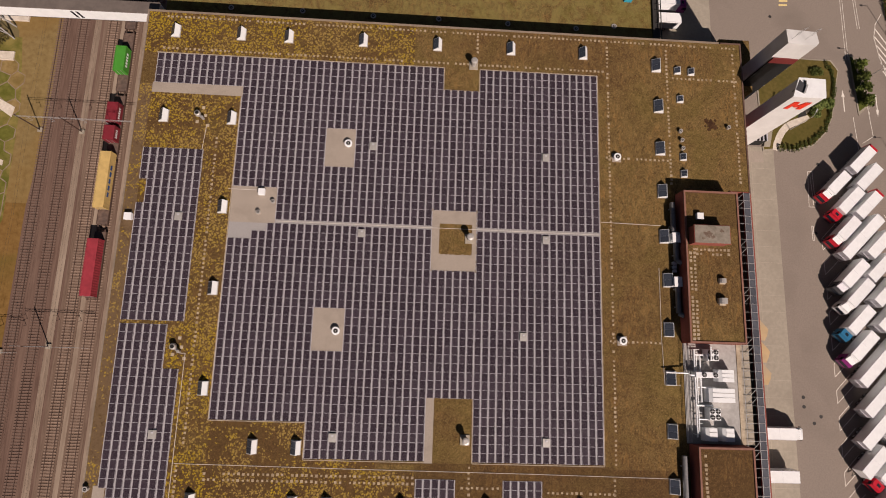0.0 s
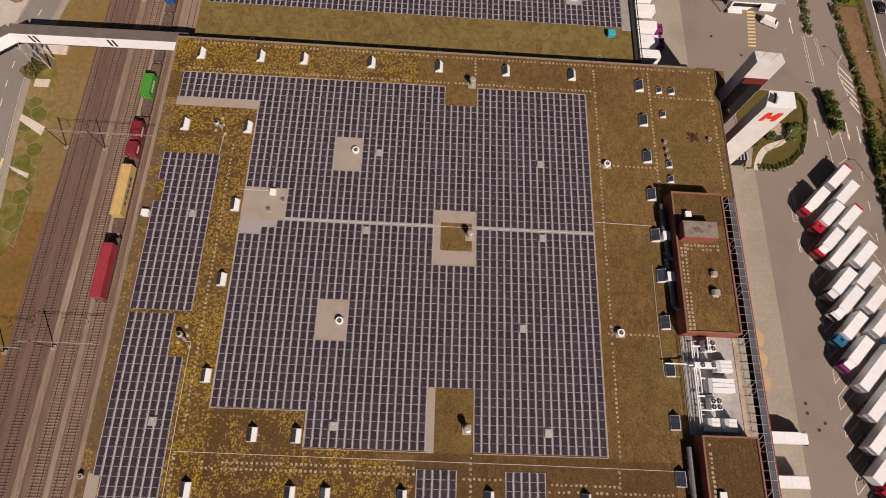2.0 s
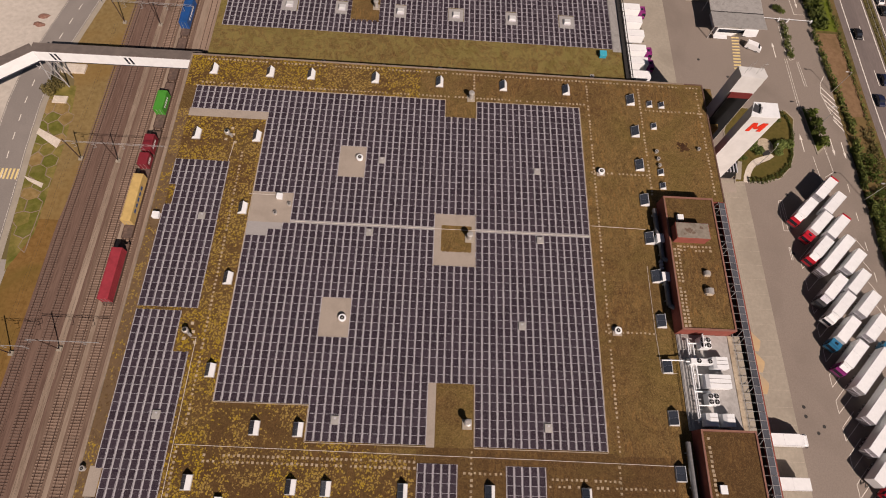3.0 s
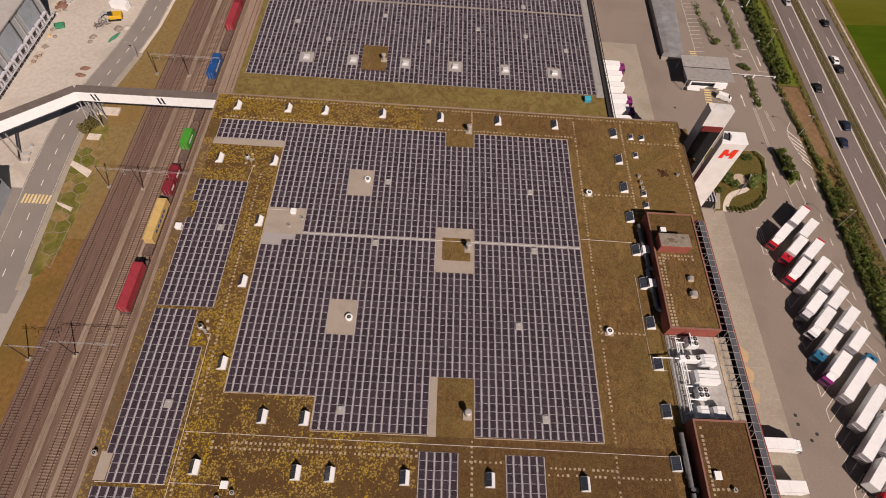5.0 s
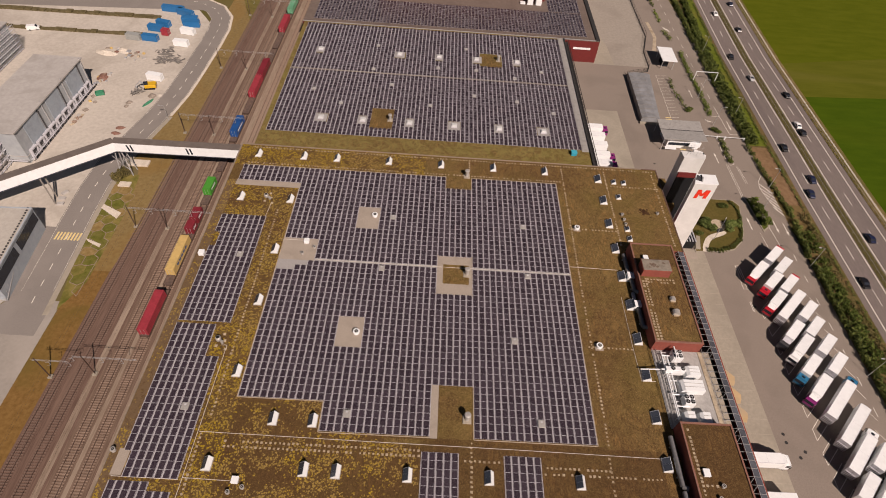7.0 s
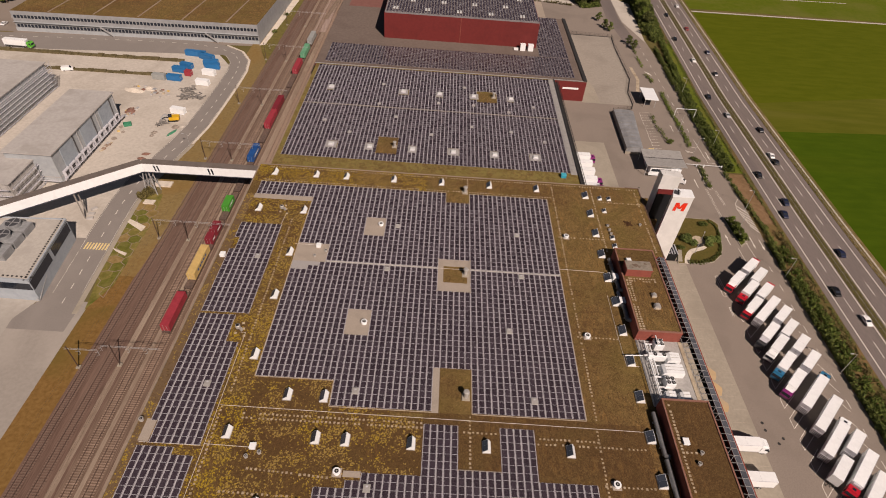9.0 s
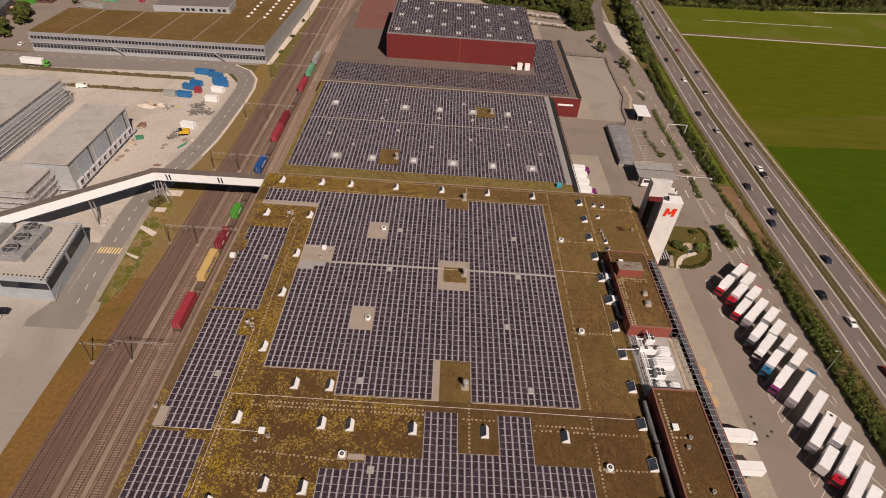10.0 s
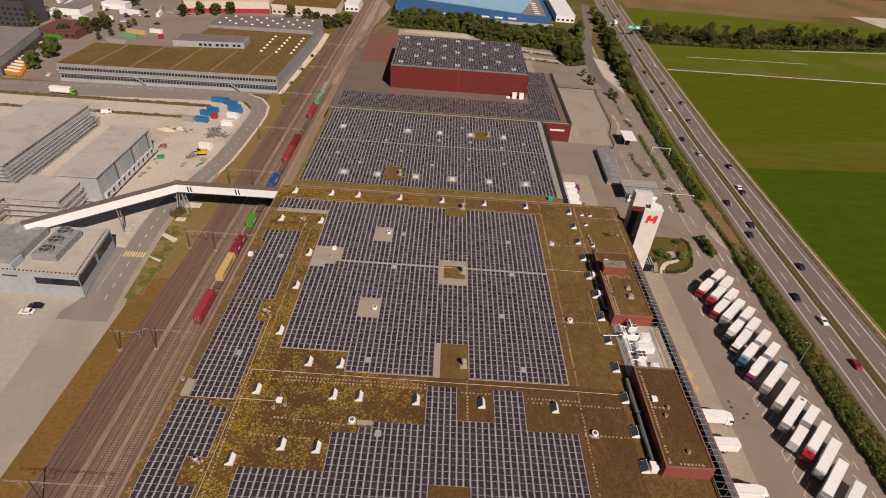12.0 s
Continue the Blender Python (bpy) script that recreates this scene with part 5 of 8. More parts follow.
def car(paint_mat, label, group="motorway cars", van=False):
    ob = thing("car", label, "car")
    prof = [(-2.15, 0.3), (-2.2, 0.75), (-2.05, 0.95), (-1.6, 1.0), (-1.15, 1.42), (0.35, 1.46), (1.05, 1.0), (1.9, 0.86), (2.15, 0.62), (2.12, 0.3)]
    if van:
        prof = [(-2.4, 0.35), (-2.4, 1.9), (-2.2, 2.1), (1.0, 2.1), (1.8, 1.35), (2.4, 1.1), (2.45, 0.35)]
    part("body", Geo().solid([(a, -0.88, b) for a, b in prof], [(a, 0.88, b) for a, b in prof]), paint_mat, ob)
    if not van:
        part("windscreen", Geo().solid([(0.40, -0.74, 1.45), (1.0, -0.78, 1.04), (1.0, 0.78, 1.04), (0.40, 0.74, 1.45)], [(0.42, -0.74, 1.475), (1.03, -0.78, 1.055), (1.03, 0.78, 1.055), (0.42, 0.74, 1.475)]), M_GLASSDARK, ob)
        part("rear_window", Geo().solid([(-1.6, -0.76, 1.02), (-1.18, -0.72, 1.41), (-1.18, 0.72, 1.41), (-1.6, 0.76, 1.02)], [(-1.63, -0.76, 1.04), (-1.2, -0.72, 1.435), (-1.2, 0.72, 1.435), (-1.63, 0.76, 1.04)]), M_GLASSDARK, ob)
        for s in (-1, 1):
            part("side_window", Geo().solid([(-1.2, s * 0.875, 1.0), (0.85, s * 0.875, 1.0), (0.35, s * 0.87, 1.38), (-1.05, s * 0.87, 1.38)], [(-1.2, s * 0.89, 1.0), (0.85, s * 0.89, 1.0), (0.35, s * 0.885, 1.38), (-1.05, s * 0.885, 1.38)]), M_GLASSDARK, ob)
    else:
        part("windscreen", Geo().solid([(1.05, -0.75, 2.06), (1.75, -0.78, 1.42), (1.75, 0.78, 1.42), (1.05, 0.75, 2.06)], [(1.08, -0.75, 2.08), (1.78, -0.78, 1.44), (1.78, 0.78, 1.44), (1.08, 0.75, 2.08)]), M_GLASSDARK, ob)
    wheels(ob, [(x, s * 0.78) for x in (-1.35, 1.35) for s in (-1, 1)], 0.32, 0.22)
    return tagged(ob, group=group)


car_paints = [paint("car_%s" % n, c, 0.25, dirt=0.15) for n, c in (("white", (0.75, 0.75, 0.75)), ("black", (0.012, 0.012, 0.014)), ("silver", (0.40, 0.40, 0.41)), ("red", (0.28, 0.02, 0.018)), ("navy", (0.015, 0.02, 0.05)))]
cars = [car(p, "%s car on the motorway" % n) for p, n in zip(car_paints, ("white", "black", "silver", "dark red", "dark blue"))]


def on_highway(y, off):
    off = math.copysign(3.9 if abs(off) < 8 else 7.6, off)
    for (x0, y0), (x1, y1) in zip(HWY, HWY[1:]):
        if y0 <= y <= y1:
            return x0 + (x1 - x0) * (y - y0) / (y1 - y0) + off, math.degrees(math.atan2(y1 - y0, x1 - x0))


CARS = [(2, -5.0, 0), (33.6, 5.2, 4), (91, 5.0, 1), (54, -10.5, 4), (-18, -5.0, 3), (14, -10.5, 1), (62, -5.2, 4), (80, -10.2, 1), (96, 5, 0), (118, 10.4, 1), (130, -5, 2), (148, -10.4, 1), (176, 5.2, 1), (192, -5, 0), (205, 10.4, 4), (222, -10.4, 1), (240, 5, 3), (262, -5, 1), (281, 10.2, 0), (300, -10, 4), (318, 5, 1), (344, -5, 2), (372, 10.2, 1), (398, -10, 0), (430, 5, 1), (470, -5, 1), (520, 9, 0), (-60, 5, 1), (-80, -10, 0)]
used = set()
for y, off, k in CARS:
    x, a = on_highway(y, off)
    m = pose(x, y, -0.015, 0, 0, a if off > 0 else a + 180)
    if k in used:
        copy_thing(cars[k], m)
    else:
        cars[k].matrix_basis = m
        used.add(k)

# ---- planting ----
def leaves(name, a, b):
    m, nt, bsdf = node_mat(name)
    isl = nt.nodes.new("ShaderNodeNewGeometry").outputs["Random Per Island"]
    rnd = nt.nodes.new("ShaderNodeObjectInfo").outputs["Random"]
    col = mixc(nt, isl, a, b)
    hv = add(nt, "ShaderNodeHueSaturation")
    nt.links.new(mathn(nt, "ADD", mathn(nt, "MULTIPLY", rnd, 0.8), 0.65), hv.inputs["Value"])
    nt.links.new(col, hv.inputs["Color"])
    nt.links.new(hv.outputs[0], bsdf.inputs["Base Color"])
    bsdf.inputs["Roughness"].default_value, bsdf.inputs["Specular IOR Level"].default_value = 0.75, 0.2
    return m


M_LEAF = leaves("broad_leaves", (0.036, 0.052, 0.012), (0.105, 0.122, 0.027))
M_LEAFWOOD = leaves("wood_leaves", (0.036, 0.046, 0.014), (0.098, 0.102, 0.030))
M_LEAFLIT = leaves("light_leaves", (0.058, 0.086, 0.014), (0.125, 0.150, 0.032))
M_LEAFGARDEN = leaves("garden_leaves", (0.085, 0.125, 0.028), (0.20, 0.24, 0.07))
M_LEAFBANK = leaves("bank_leaves", (0.060, 0.095, 0.014), (0.15, 0.19, 0.036))
M_LEAFBROWN = leaves("dry_leaves", (0.055, 0.048, 0.016), (0.12, 0.095, 0.035))
M_BARK = surface("bark", (0.06, 0.045, 0.032), (0.10, 0.075, 0.055), 6.0, 0.95)


def tuft(g, c, r, size, n, rr):
    """n leaf clumps, each a bent pair of triangles, through a ball of radius r (x, y, z) round c."""
    for _ in range(n):
        while True:
            p = Vector((rr.uniform(-1, 1), rr.uniform(-1, 1), rr.uniform(-1, 1)))
            if 0.25 < p.length < 1:
                break
        p = Vector((c[0] + p.x * r[0], c[1] + p.y * r[1], c[2] + p.z * r[2]))
        a = Vector((rr.gauss(0, 1), rr.gauss(0, 1), rr.gauss(0, 0.6))).normalized()
        b = a.orthogonal().normalized()
        b.rotate(Euler((rr.uniform(0, 6), rr.uniform(0, 6), rr.uniform(0, 6))))
        s = size * rr.uniform(0.6, 1.3)
        k = len(g.v)
        lift = a.cross(b) * s * 0.35
        g.v += [tuple(p - a * s), tuple(p + b * s * 0.7 + lift), tuple(p + a * s), tuple(p - b * s * 0.7 + lift)]
        g.f += [(k, k + 1, k + 2), (k, k + 2, k + 3)]
        g.m += [0, 0]


def tree(label, h, r, mat, seed, size=0.45, n=900, slim=1.0):
    """Tapered trunk, a few limbs, and a crown of many leaf clumps in uneven lobes."""
    rr = random.Random(seed)
    ob = thing("tree", label, "tree")
    tr = Geo().cyl(0, 0, -0.1, h * 0.55, h * 0.03, h * 0.015, 8)
    crown = Geo()
    lobes = 16
    for i in range(lobes):
        a, up = rr.uniform(0, 6.28), rr.uniform(0.22, 0.90)
        d = r * rr.uniform(0.2, 0.8) * (1.25 - 1.1 * abs(up - 0.42))
        c = (d * math.cos(a), d * math.sin(a), h * up)
        tr.beam((0, 0, h * min(0.5, up * 0.6)), c, h * 0.012)
        s = r * rr.uniform(0.24, 0.46)
        tuft(crown, c, (s, s, s * 0.8 * slim), size, n // lobes, rr)
    tuft(crown, (0, 0, h * 0.82), (r * 0.5, r * 0.5, h * 0.16), size, n // 6, rr)
    part("trunk", tr, M_BARK, ob)
    part("crown", crown, mat, ob)
    return ob


def bush(label, r, h, mat, seed, size=0.3, n=260):
    rr = random.Random(seed)
    ob = thing("shrub", label, "shrub")
    g = Geo()
    for i in range(5):
        a = rr.uniform(0, 6.28)
        tuft(g, (r * 0.45 * math.cos(a), r * 0.45 * math.sin(a), h * rr.uniform(0.35, 0.6)), (r * 0.62, r * 0.62, h * 0.45), size, n // 5, rr)
    part("foliage", g, mat, ob)
    part("stems", Geo().beam((0, 0, -0.05), (0.1, 0.1, h * 0.6), 0.1).beam((0, 0, -0.05), (-0.3, 0.1, h * 0.5), 0.08), M_BARK, ob)
    return ob


def hedge(path, width, h, label, mat, seed, size=0.35, per=14, gap=0.1, z=0.0):
    """A run of clipped or wild hedge as one mass of leaf clumps, with gaps and humps."""
    rr = random.Random(seed)
    g = Geo()
    for x, y, dx, dy in along(path, 1.2):
        if rr.random() < gap:
            continue
        k = rr.uniform(0.6, 1.25)
        o = rr.uniform(-0.3, 0.3) * width
        tuft(g, (x + dy * o, y - dx * o, z + h * k * 0.5), (width * 0.55, 1.1, h * k * 0.55), size, per, rr)
    return solo("hedge", g, mat, label, "hedge", kind="stuff")


hedge([(117.8, -100), (117.6, 36)], 1.6, 2.2, "dense dark green hedge along the motorway bank", M_LEAF, 1, 0.4, 70, 0.02)
hedge([(120.6, -100), (120.8, 34)], 3.2, 2.4, "bright green scrubby bushes on the motorway bank", M_LEAFBANK, 2, 0.36, 80, 0.10)
hedge([(118.6, 34), (120.2, 46)], 2.2, 1.8, "dark scrub on the motorway bank", M_LEAF, 18, 0.36, 40, 0.2)
hedge([(123.4, -100), (123.4, 44)], 2.2, 1.3, "low mixed bushes on the motorway bank", M_LEAFBROWN, 15, 0.35, 30, 0.2)
hedge([(119.2, 36), (118.7, 54), (117.6, 66), (116.9, 80)], 1.4, 1.5, "dark shrubs between access road and bare bank", M_LEAF, 3, 0.35, 34, 0.12)
hedge([(117.8, 82), (117.6, 130), (118.4, 170), (119.6, 205)], 2.0, 2.0, "dark bushes along the access road", M_LEAF, 16, 0.45, 46, 0.05)
hedge([(120.4, 82), (120.6, 130), (122.4, 180), (127.0, 220), (133, 270), (139.0, 330)], 3.0, 2.4, "wild green bushes on the motorway bank", M_LEAFLIT, 4, 0.5, 70, 0.04)
hedge([(122.5, 215), (127, 265), (134, 335)], 4.0, 4.5, "tall dark bushes on the motorway bank", M_LEAF, 5, 0.6, 44, 0.08)
hedge([(125.5, -100), (125.4, 20), (125.2, 80), (126.4, 140), (131.0, 220)], 0.9, 0.9, "dark weedy edge beside the motorway", M_LEAF, 6, 0.25, 18, 0.15)
hedge([(138.2, -100), (138.4, 53), (140.0, 150), (144.6, 239), (147.2, 290)], 0.8, 0.5, "low weeds on the median", M_LEAFBROWN, 7, 0.18, 14, 0.25)
hedge([(108.5, 148.5), (108.4, 131), (108.5, 110), (108.1, 98.4)], 1.9, 1.3, "clipped green hedge between parking and lane", M_LEAFLIT, 8, 0.3, 46, 0.03)
hedge([(107.4, 82.4), (107.4, 71.4)], 1.9, 1.4, "clipped dark hedge on a traffic island", M_LEAF, 10, 0.3, 46, 0.0)
hedge([(107.0, 206), (106.2, 196)], 1.5, 1.2, "clipped hedge beside the access lane", M_LEAF, 9, 0.3, 22, 0.15)
hedge([(106.2, 190), (106.3, 179)], 1.5, 1.2, "clipped hedge on the entrance island", M_LEAFLIT, 17, 0.3, 26, 0.1)
hedge([(105.9, 169), (107.6, 159)], 1.9, 1.2, "clipped hedge by the entrance canopy", M_LEAF, 11, 0.3, 34, 0.05)
hedge([(97.6, 124), (98.2, 112), (99.4, 101)], 1.5, 1.7, "dark shrubs along the car park", M_LEAF, 12, 0.3, 26, 0.3)
hedge([(85.4, 24.0), (89.7, 24.1), (94.5, 26.5), (98.1, 30.3), (99.7, 35.2), (101.2, 42.0), (100.6, 45.7), (99.6, 47.2)], 0.7, 0.9, "dark clipped hedge round a garden island", M_LEAF, 13, 0.16, 120, 0.0)
hedge([(150.9, -60), (150.9, 52), (152.4, 140)], 0.4, 0.5, "weeds beside the guard rail", M_LEAFBROWN, 14, 0.18, 8, 0.3)

structure("grass_bank", flat([(118.0, 81), (125.4, 81), (125.6, 110), (127.2, 150), (131.4, 215), (126, 215), (119, 160)], -0.02), surface("bank_grass", (0.070, 0.095, 0.010), (0.120, 0.140, 0.022), 0.5, 0.95, (0.150, 0.125, 0.035), 0.07, 0.7, bump=0.1), "bright green grass bank beside the motorway", "bank")

# garden island before the tower
isl = thing("garden_island", "lawn island with a pale winding path and kerb", "garden", (0, 0, 0), kind="structure")
RING = [(81.3, 23.1), (85.1, 23.6), (89.3, 23.6), (94.4, 25.1), (98.2, 28.9), (100.2, 33.3), (101.3, 39.6), (102.9, 45.9), (101.1, 48.6), (95.6, 48.6), (84.5, 49.0), (81.0, 40.0)]
part("kerb", Geo().prism(RING, -0.05, 0.14), M_CONCRETE, isl, "pale kerb")
CX, CY = 93.0, 37.0
part("lawn", Geo().prism([(CX + (x - CX) * 0.97, CY + (y - CY) * 0.97) for x, y in RING], 0.10, 0.17), surface("dry_lawn", (0.085, 0.068, 0.020), (0.125, 0.095, 0.030), 1.2, 0.95, (0.070, 0.066, 0.016), 0.12, 0.7, bump=0.05), isl, "olive-brown lawn")
part("path", strip([(84.6, 23.4), (85.0, 25.2), (85.8, 27.0), (86.7, 28.5), (87.9, 29.8), (89.2, 30.6), (90.7, 31.2), (92.2, 31.9), (93.6, 33.0)], -0.85, 0.85, 0.18), M_FOOT, isl, "pale winding path")
part("terrace", Geo().prism([(92.3 + 2.3 * math.cos(a * math.pi / 9), 35.8 + 2.6 * math.sin(a * math.pi / 9)) for a in range(18)], 0.165, 0.195), M_PAVER, isl, "round paved terrace")
part("basin", Geo().prism([(91.0, 32.2), (93.2, 33.0), (92.8, 34.2), (90.6, 33.4)], 0.165, 0.45), M_DARKSTEEL, isl, "dark basin beside the path")
part("kerb_strip", Geo().prism([(81.4, 24.2), (83.0, 24.2), (84.3, 29.8), (83.2, 30.0)], 0.16, 0.5), M_CONCRETE, isl, "pale planter wall")
b1 = tagged(bush("spiky bright green shrub in the garden island", 2.2, 2.2, M_LEAFGARDEN, 20, 0.3, 620), group="garden shrubs")
spread(b1, [(88.6, 34.0), (97.6, 36.0, 40), (95.2, 34.4, 110), (87.4, 36.0, 70)], 0.17)
b2 = tagged(bush("round dark shrub beside the path", 1.2, 1.1, M_LEAF, 21, 0.25, 240), group="dark garden shrubs")
spread(b2, [(107.2, 88.4, 12), (108.1, 87.6, 70), (106.6, 89.2, 130), (107.0, 69.4, 33), (99.6, 101.0, 10), (100.8, 102.4, 75), (95.8, 44.7), (97.2, 44.9, 50), (84.6, 31.0, 99)], 0.17)
t1 = tagged(tree("young green tree on a lane island", 3.6, 1.7, M_LEAFLIT, 30, 0.35, 420), group="lane trees")
spread(t1, [(107.4, 46.6), (108.0, 43.6, 80), (108.3, 37.4, 160), (107.9, 40.6, 250)], 0.0)
lane_isl = thing("lane_island", "narrow planted island between lanes with a pale kerb", "island", kind="structure")
part("kerb", Geo().prism([(106.0, 50.2), (107.2, 50.2), (109.8, 36.4), (107.0, 33.8)], -0.05, 0.12), M_CONCRETE, lane_isl, "pale kerb")
part("grass", Geo().prism([(106.3, 49.8), (106.9, 49.8), (109.4, 36.6), (107.3, 34.9)], 0.05, 0.15), M_GRASS, lane_isl, "olive grass")
structure("concrete_pad", Geo().prism([(77.6, 20.2), (81.4, 20.2), (81.4, 23.0), (77.6, 23.0)], -0.05, 0.015), M_GRAVELPAD, "small pale concrete pad beside the garden", "pad")
structure("soil_bank", flat([(117.3 + 0.2 * k + 0.25 * math.sin(k * 2.1), 80 - k * 3.2) for k in range(11)] + [(125.3 - 0.5 * abs(math.sin(k * 1.7)), 48 + k * 4) for k in range(9)], -0.02), surface("bare_bank_soil", (0.165, 0.100, 0.056), (0.225, 0.140, 0.078), 0.8, 0.95, (0.120, 0.080, 0.036), 0.15, 0.6, bump=0.05), "bare reddish-brown soil on the motorway bank", "bank")

# lanes, bays and arrows in the yard
mk = Geo()


def painted(pts, w=0.13):
    """A painted line through the points (x, y)."""
    for (x0, y0), (x1, y1) in zip(pts, pts[1:]):
        d = Vector((x1 - x0, y1 - y0, 0)).normalized()
        n, a, b = Vector((d.y, -d.x, 0)) * w / 2, Vector((x0, y0, 0)), Vector((x1, y1, 0))
        mk.face([tuple(q) for q in (a - n, a + n, b + n, b - n)])


def lane_arrow(x, y0, y1):
    """A straight-ahead arrow from y0, its head at y1."""
    s = 1 if y1 > y0 else -1
    mk.face([(x - 0.13, min(y0, y1 - s * 1.8), 0), (x + 0.13, min(y0, y1 - s * 1.8), 0), (x + 0.13, max(y0, y1 - s * 1.8), 0), (x - 0.13, max(y0, y1 - s * 1.8), 0)])
    mk.face([(x - 0.42 * s, y1 - s * 1.9, 0), (x + 0.42 * s, y1 - s * 1.9, 0), (x, y1, 0)])


for i in range(17):
    x, y = 94.5 + 0.02 * i, 1.7 - i * 5.95
    painted([(x + 3.6, y + 3.7), (x, y), (x, y - 2.9), (x + 4.4, y + 1.4)])
    painted([(110.8, y + 6.6), (112.6, y + 3.2)])
for i in range(14):
    painted([(113.3, 24.7 - i * 8.65), (113.3, 22.1 - i * 8.65)], 0.16)
painted([(92.4, 18.4), (93.5, 18.5), (93.7, 9.4), (92.0, 9.4), (92.4, 18.4)])
painted([(92.9, 17.8), (93.2, 10.0)])
painted([(92.2, 4.6), (92.6, 4.6), (92.6, 1.1), (92.2, 1.1), (92.2, 4.6)])
for o in (-0.3, 0.3):
    painted([(105.6 + o, 68.4), (105.6 + o, 49.0)], 0.11)
    painted([(109.1 + o, 67.5), (109.6 + o, 58.0)], 0.11)
painted([(105.6, 33.4), (106.2, 24.0)])
painted([(106.3, 82.4), (106.2, 70.6), (106.9, 68.0), (108.4, 68.6), (108.7, 81.8)])
painted([(109.2, 42.8), (110.3, 28.4), (107.4, 26.5)])
painted([(109.0, 99.1), (112.3, 99.1)], 0.22)
painted([(112.0, 106), (112.6, 87.3), (115.8, 87.3)], 0.16)
painted([(116.2, 62.6), (114.3, 59.6), (113.5, 55.8), (114.4, 50.2), (116.0, 44.8)], 0.16)
for i in range(6):
    painted([(113.7 + 0.3 * abs(i - 1), 58.4 - i * 2.4), (117.2 + 0.15 * i, 53.4 - i * 2.4)], 0.34)
for x, y0, y1 in ((102.65, 68.8, 74.9), (103.5, 34.7, 40.6), (112.2, 39.7, 33.8), (115.2, 38.6, 33.0), (104.6, 112, 118), (114.2, 96, 90)):
    lane_arrow(x, y0, y1)
for i in range(10):
    painted([(110.0 + 0.02 * i, 33.0 + i * 1.3), (110.0 + 0.02 * i, 33.6 + i * 1.3)], 0.1)
for i in range(14):
    y = 127.6 - i * 2.42
    painted([(92.6 - 0.08 * i, y), (97.4 - 0.18 * i, y + 0.4)], 0.1)
painted([(92.6, 128), (91.5, 96)], 0.1)
for i in range(13):
    painted([(112.0 - 0.05 * i, 112 + i * 8.4), (112.0 - 0.05 * i, 115.4 + i * 8.4)], 0.16)
for i in range(5):
    painted([(106.4 + 0.5 * i, 174.4 - 0.6 * i), (107.2 + 0.5 * i, 171.6 - 0.6 * i)], 0.25)
for i in range(4):
    painted([(105.6 + 0.7 * i, 96.6 - 0.5 * i), (106.2 + 0.7 * i, 94.6 + 0.1 * i)], 0.3)
solo("road_marking", mk, M_LINE, "white bay lines and lane arrows on the yard", "marking", kind="structure", at=(0, 0, -0.03))
mk = Geo()
for i in range(11):
    x, y = 88.6 + i * 0.14, 63.2 + i * 1.22
    mk.face([(x, y, 0), (x + 2.3, y + 0.1, 0), (x + 2.3, y + 0.65, 0), (x, y + 0.55, 0)])
for i in range(3):
    mk.face([(89.2, 93.4 + i * 1.1, 0), (91.6, 93.5 + i * 1.1, 0), (91.6, 94.0 + i * 1.1, 0), (89.2, 93.9 + i * 1.1, 0)])
solo("crosswalk", mk, M_YELLOW, "yellow ladder crossing at the gatehouse", "crosswalk", kind="structure", at=(0, 0, -0.03))
mk = Geo()
rr = random.Random(5)
for x, y in ((86.6, -35.7), (86.6, -37.8), (90.4, -39.9), (88.7, -41.4), (93.1, 2.9),  (99, 88), (78, 66), (86, 60), (95.2, 20.4), (104.6, 28.6), (88, -75)):
    mk.cyl(x, y, -0.035, -0.03, 0.42, 0.42, 12)
solo("manhole_cover", mk, M_DARKSTEEL, "dark iron manhole covers in the asphalt", "manhole covers", kind="stuff")
# slabs of the apron
jt = Geo()
for i in range(34):
    y = 22.5 - i * 3.9
    jt.box(66.7, 84.0, y - 0.03, y + 0.03, 0, 0.004)
for x in (72.5, 78.3):
    jt.box(x - 0.03, x + 0.03, -110, 24.0, 0, 0.004)
solo("apron_joint", jt, surface("joint", (0.36, 0.315, 0.255), (0.40, 0.35, 0.285), 2.0, 0.9), "pale joints between apron slabs", "joints", kind="stuff", at=(0, 0, -0.02))
# sunlight thrown back by the facade glass, painted as flat orange patches
M_SUNPATCH = surface("reflected_sun_paint", (0.43, 0.30, 0.16), (0.48, 0.34, 0.19), 0.6, 0.9, (0.37, 0.29, 0.20), 0.25, 0.8)
for y in (-18.6, -23.6, -28.6):
    ring = [(73.5, y + 1.0), (77.6, y + 0.2), (78.6, y - 0.9), (79.5, y - 2.0), (79.2, y - 3.2), (78.5, y - 4.6), (73.5, y - 4.4)]
    structure("reflected_sun_patch", flat(ring, -0.008), M_SUNPATCH, "orange patch of reflected sunlight painted on the concrete apron", "stain")

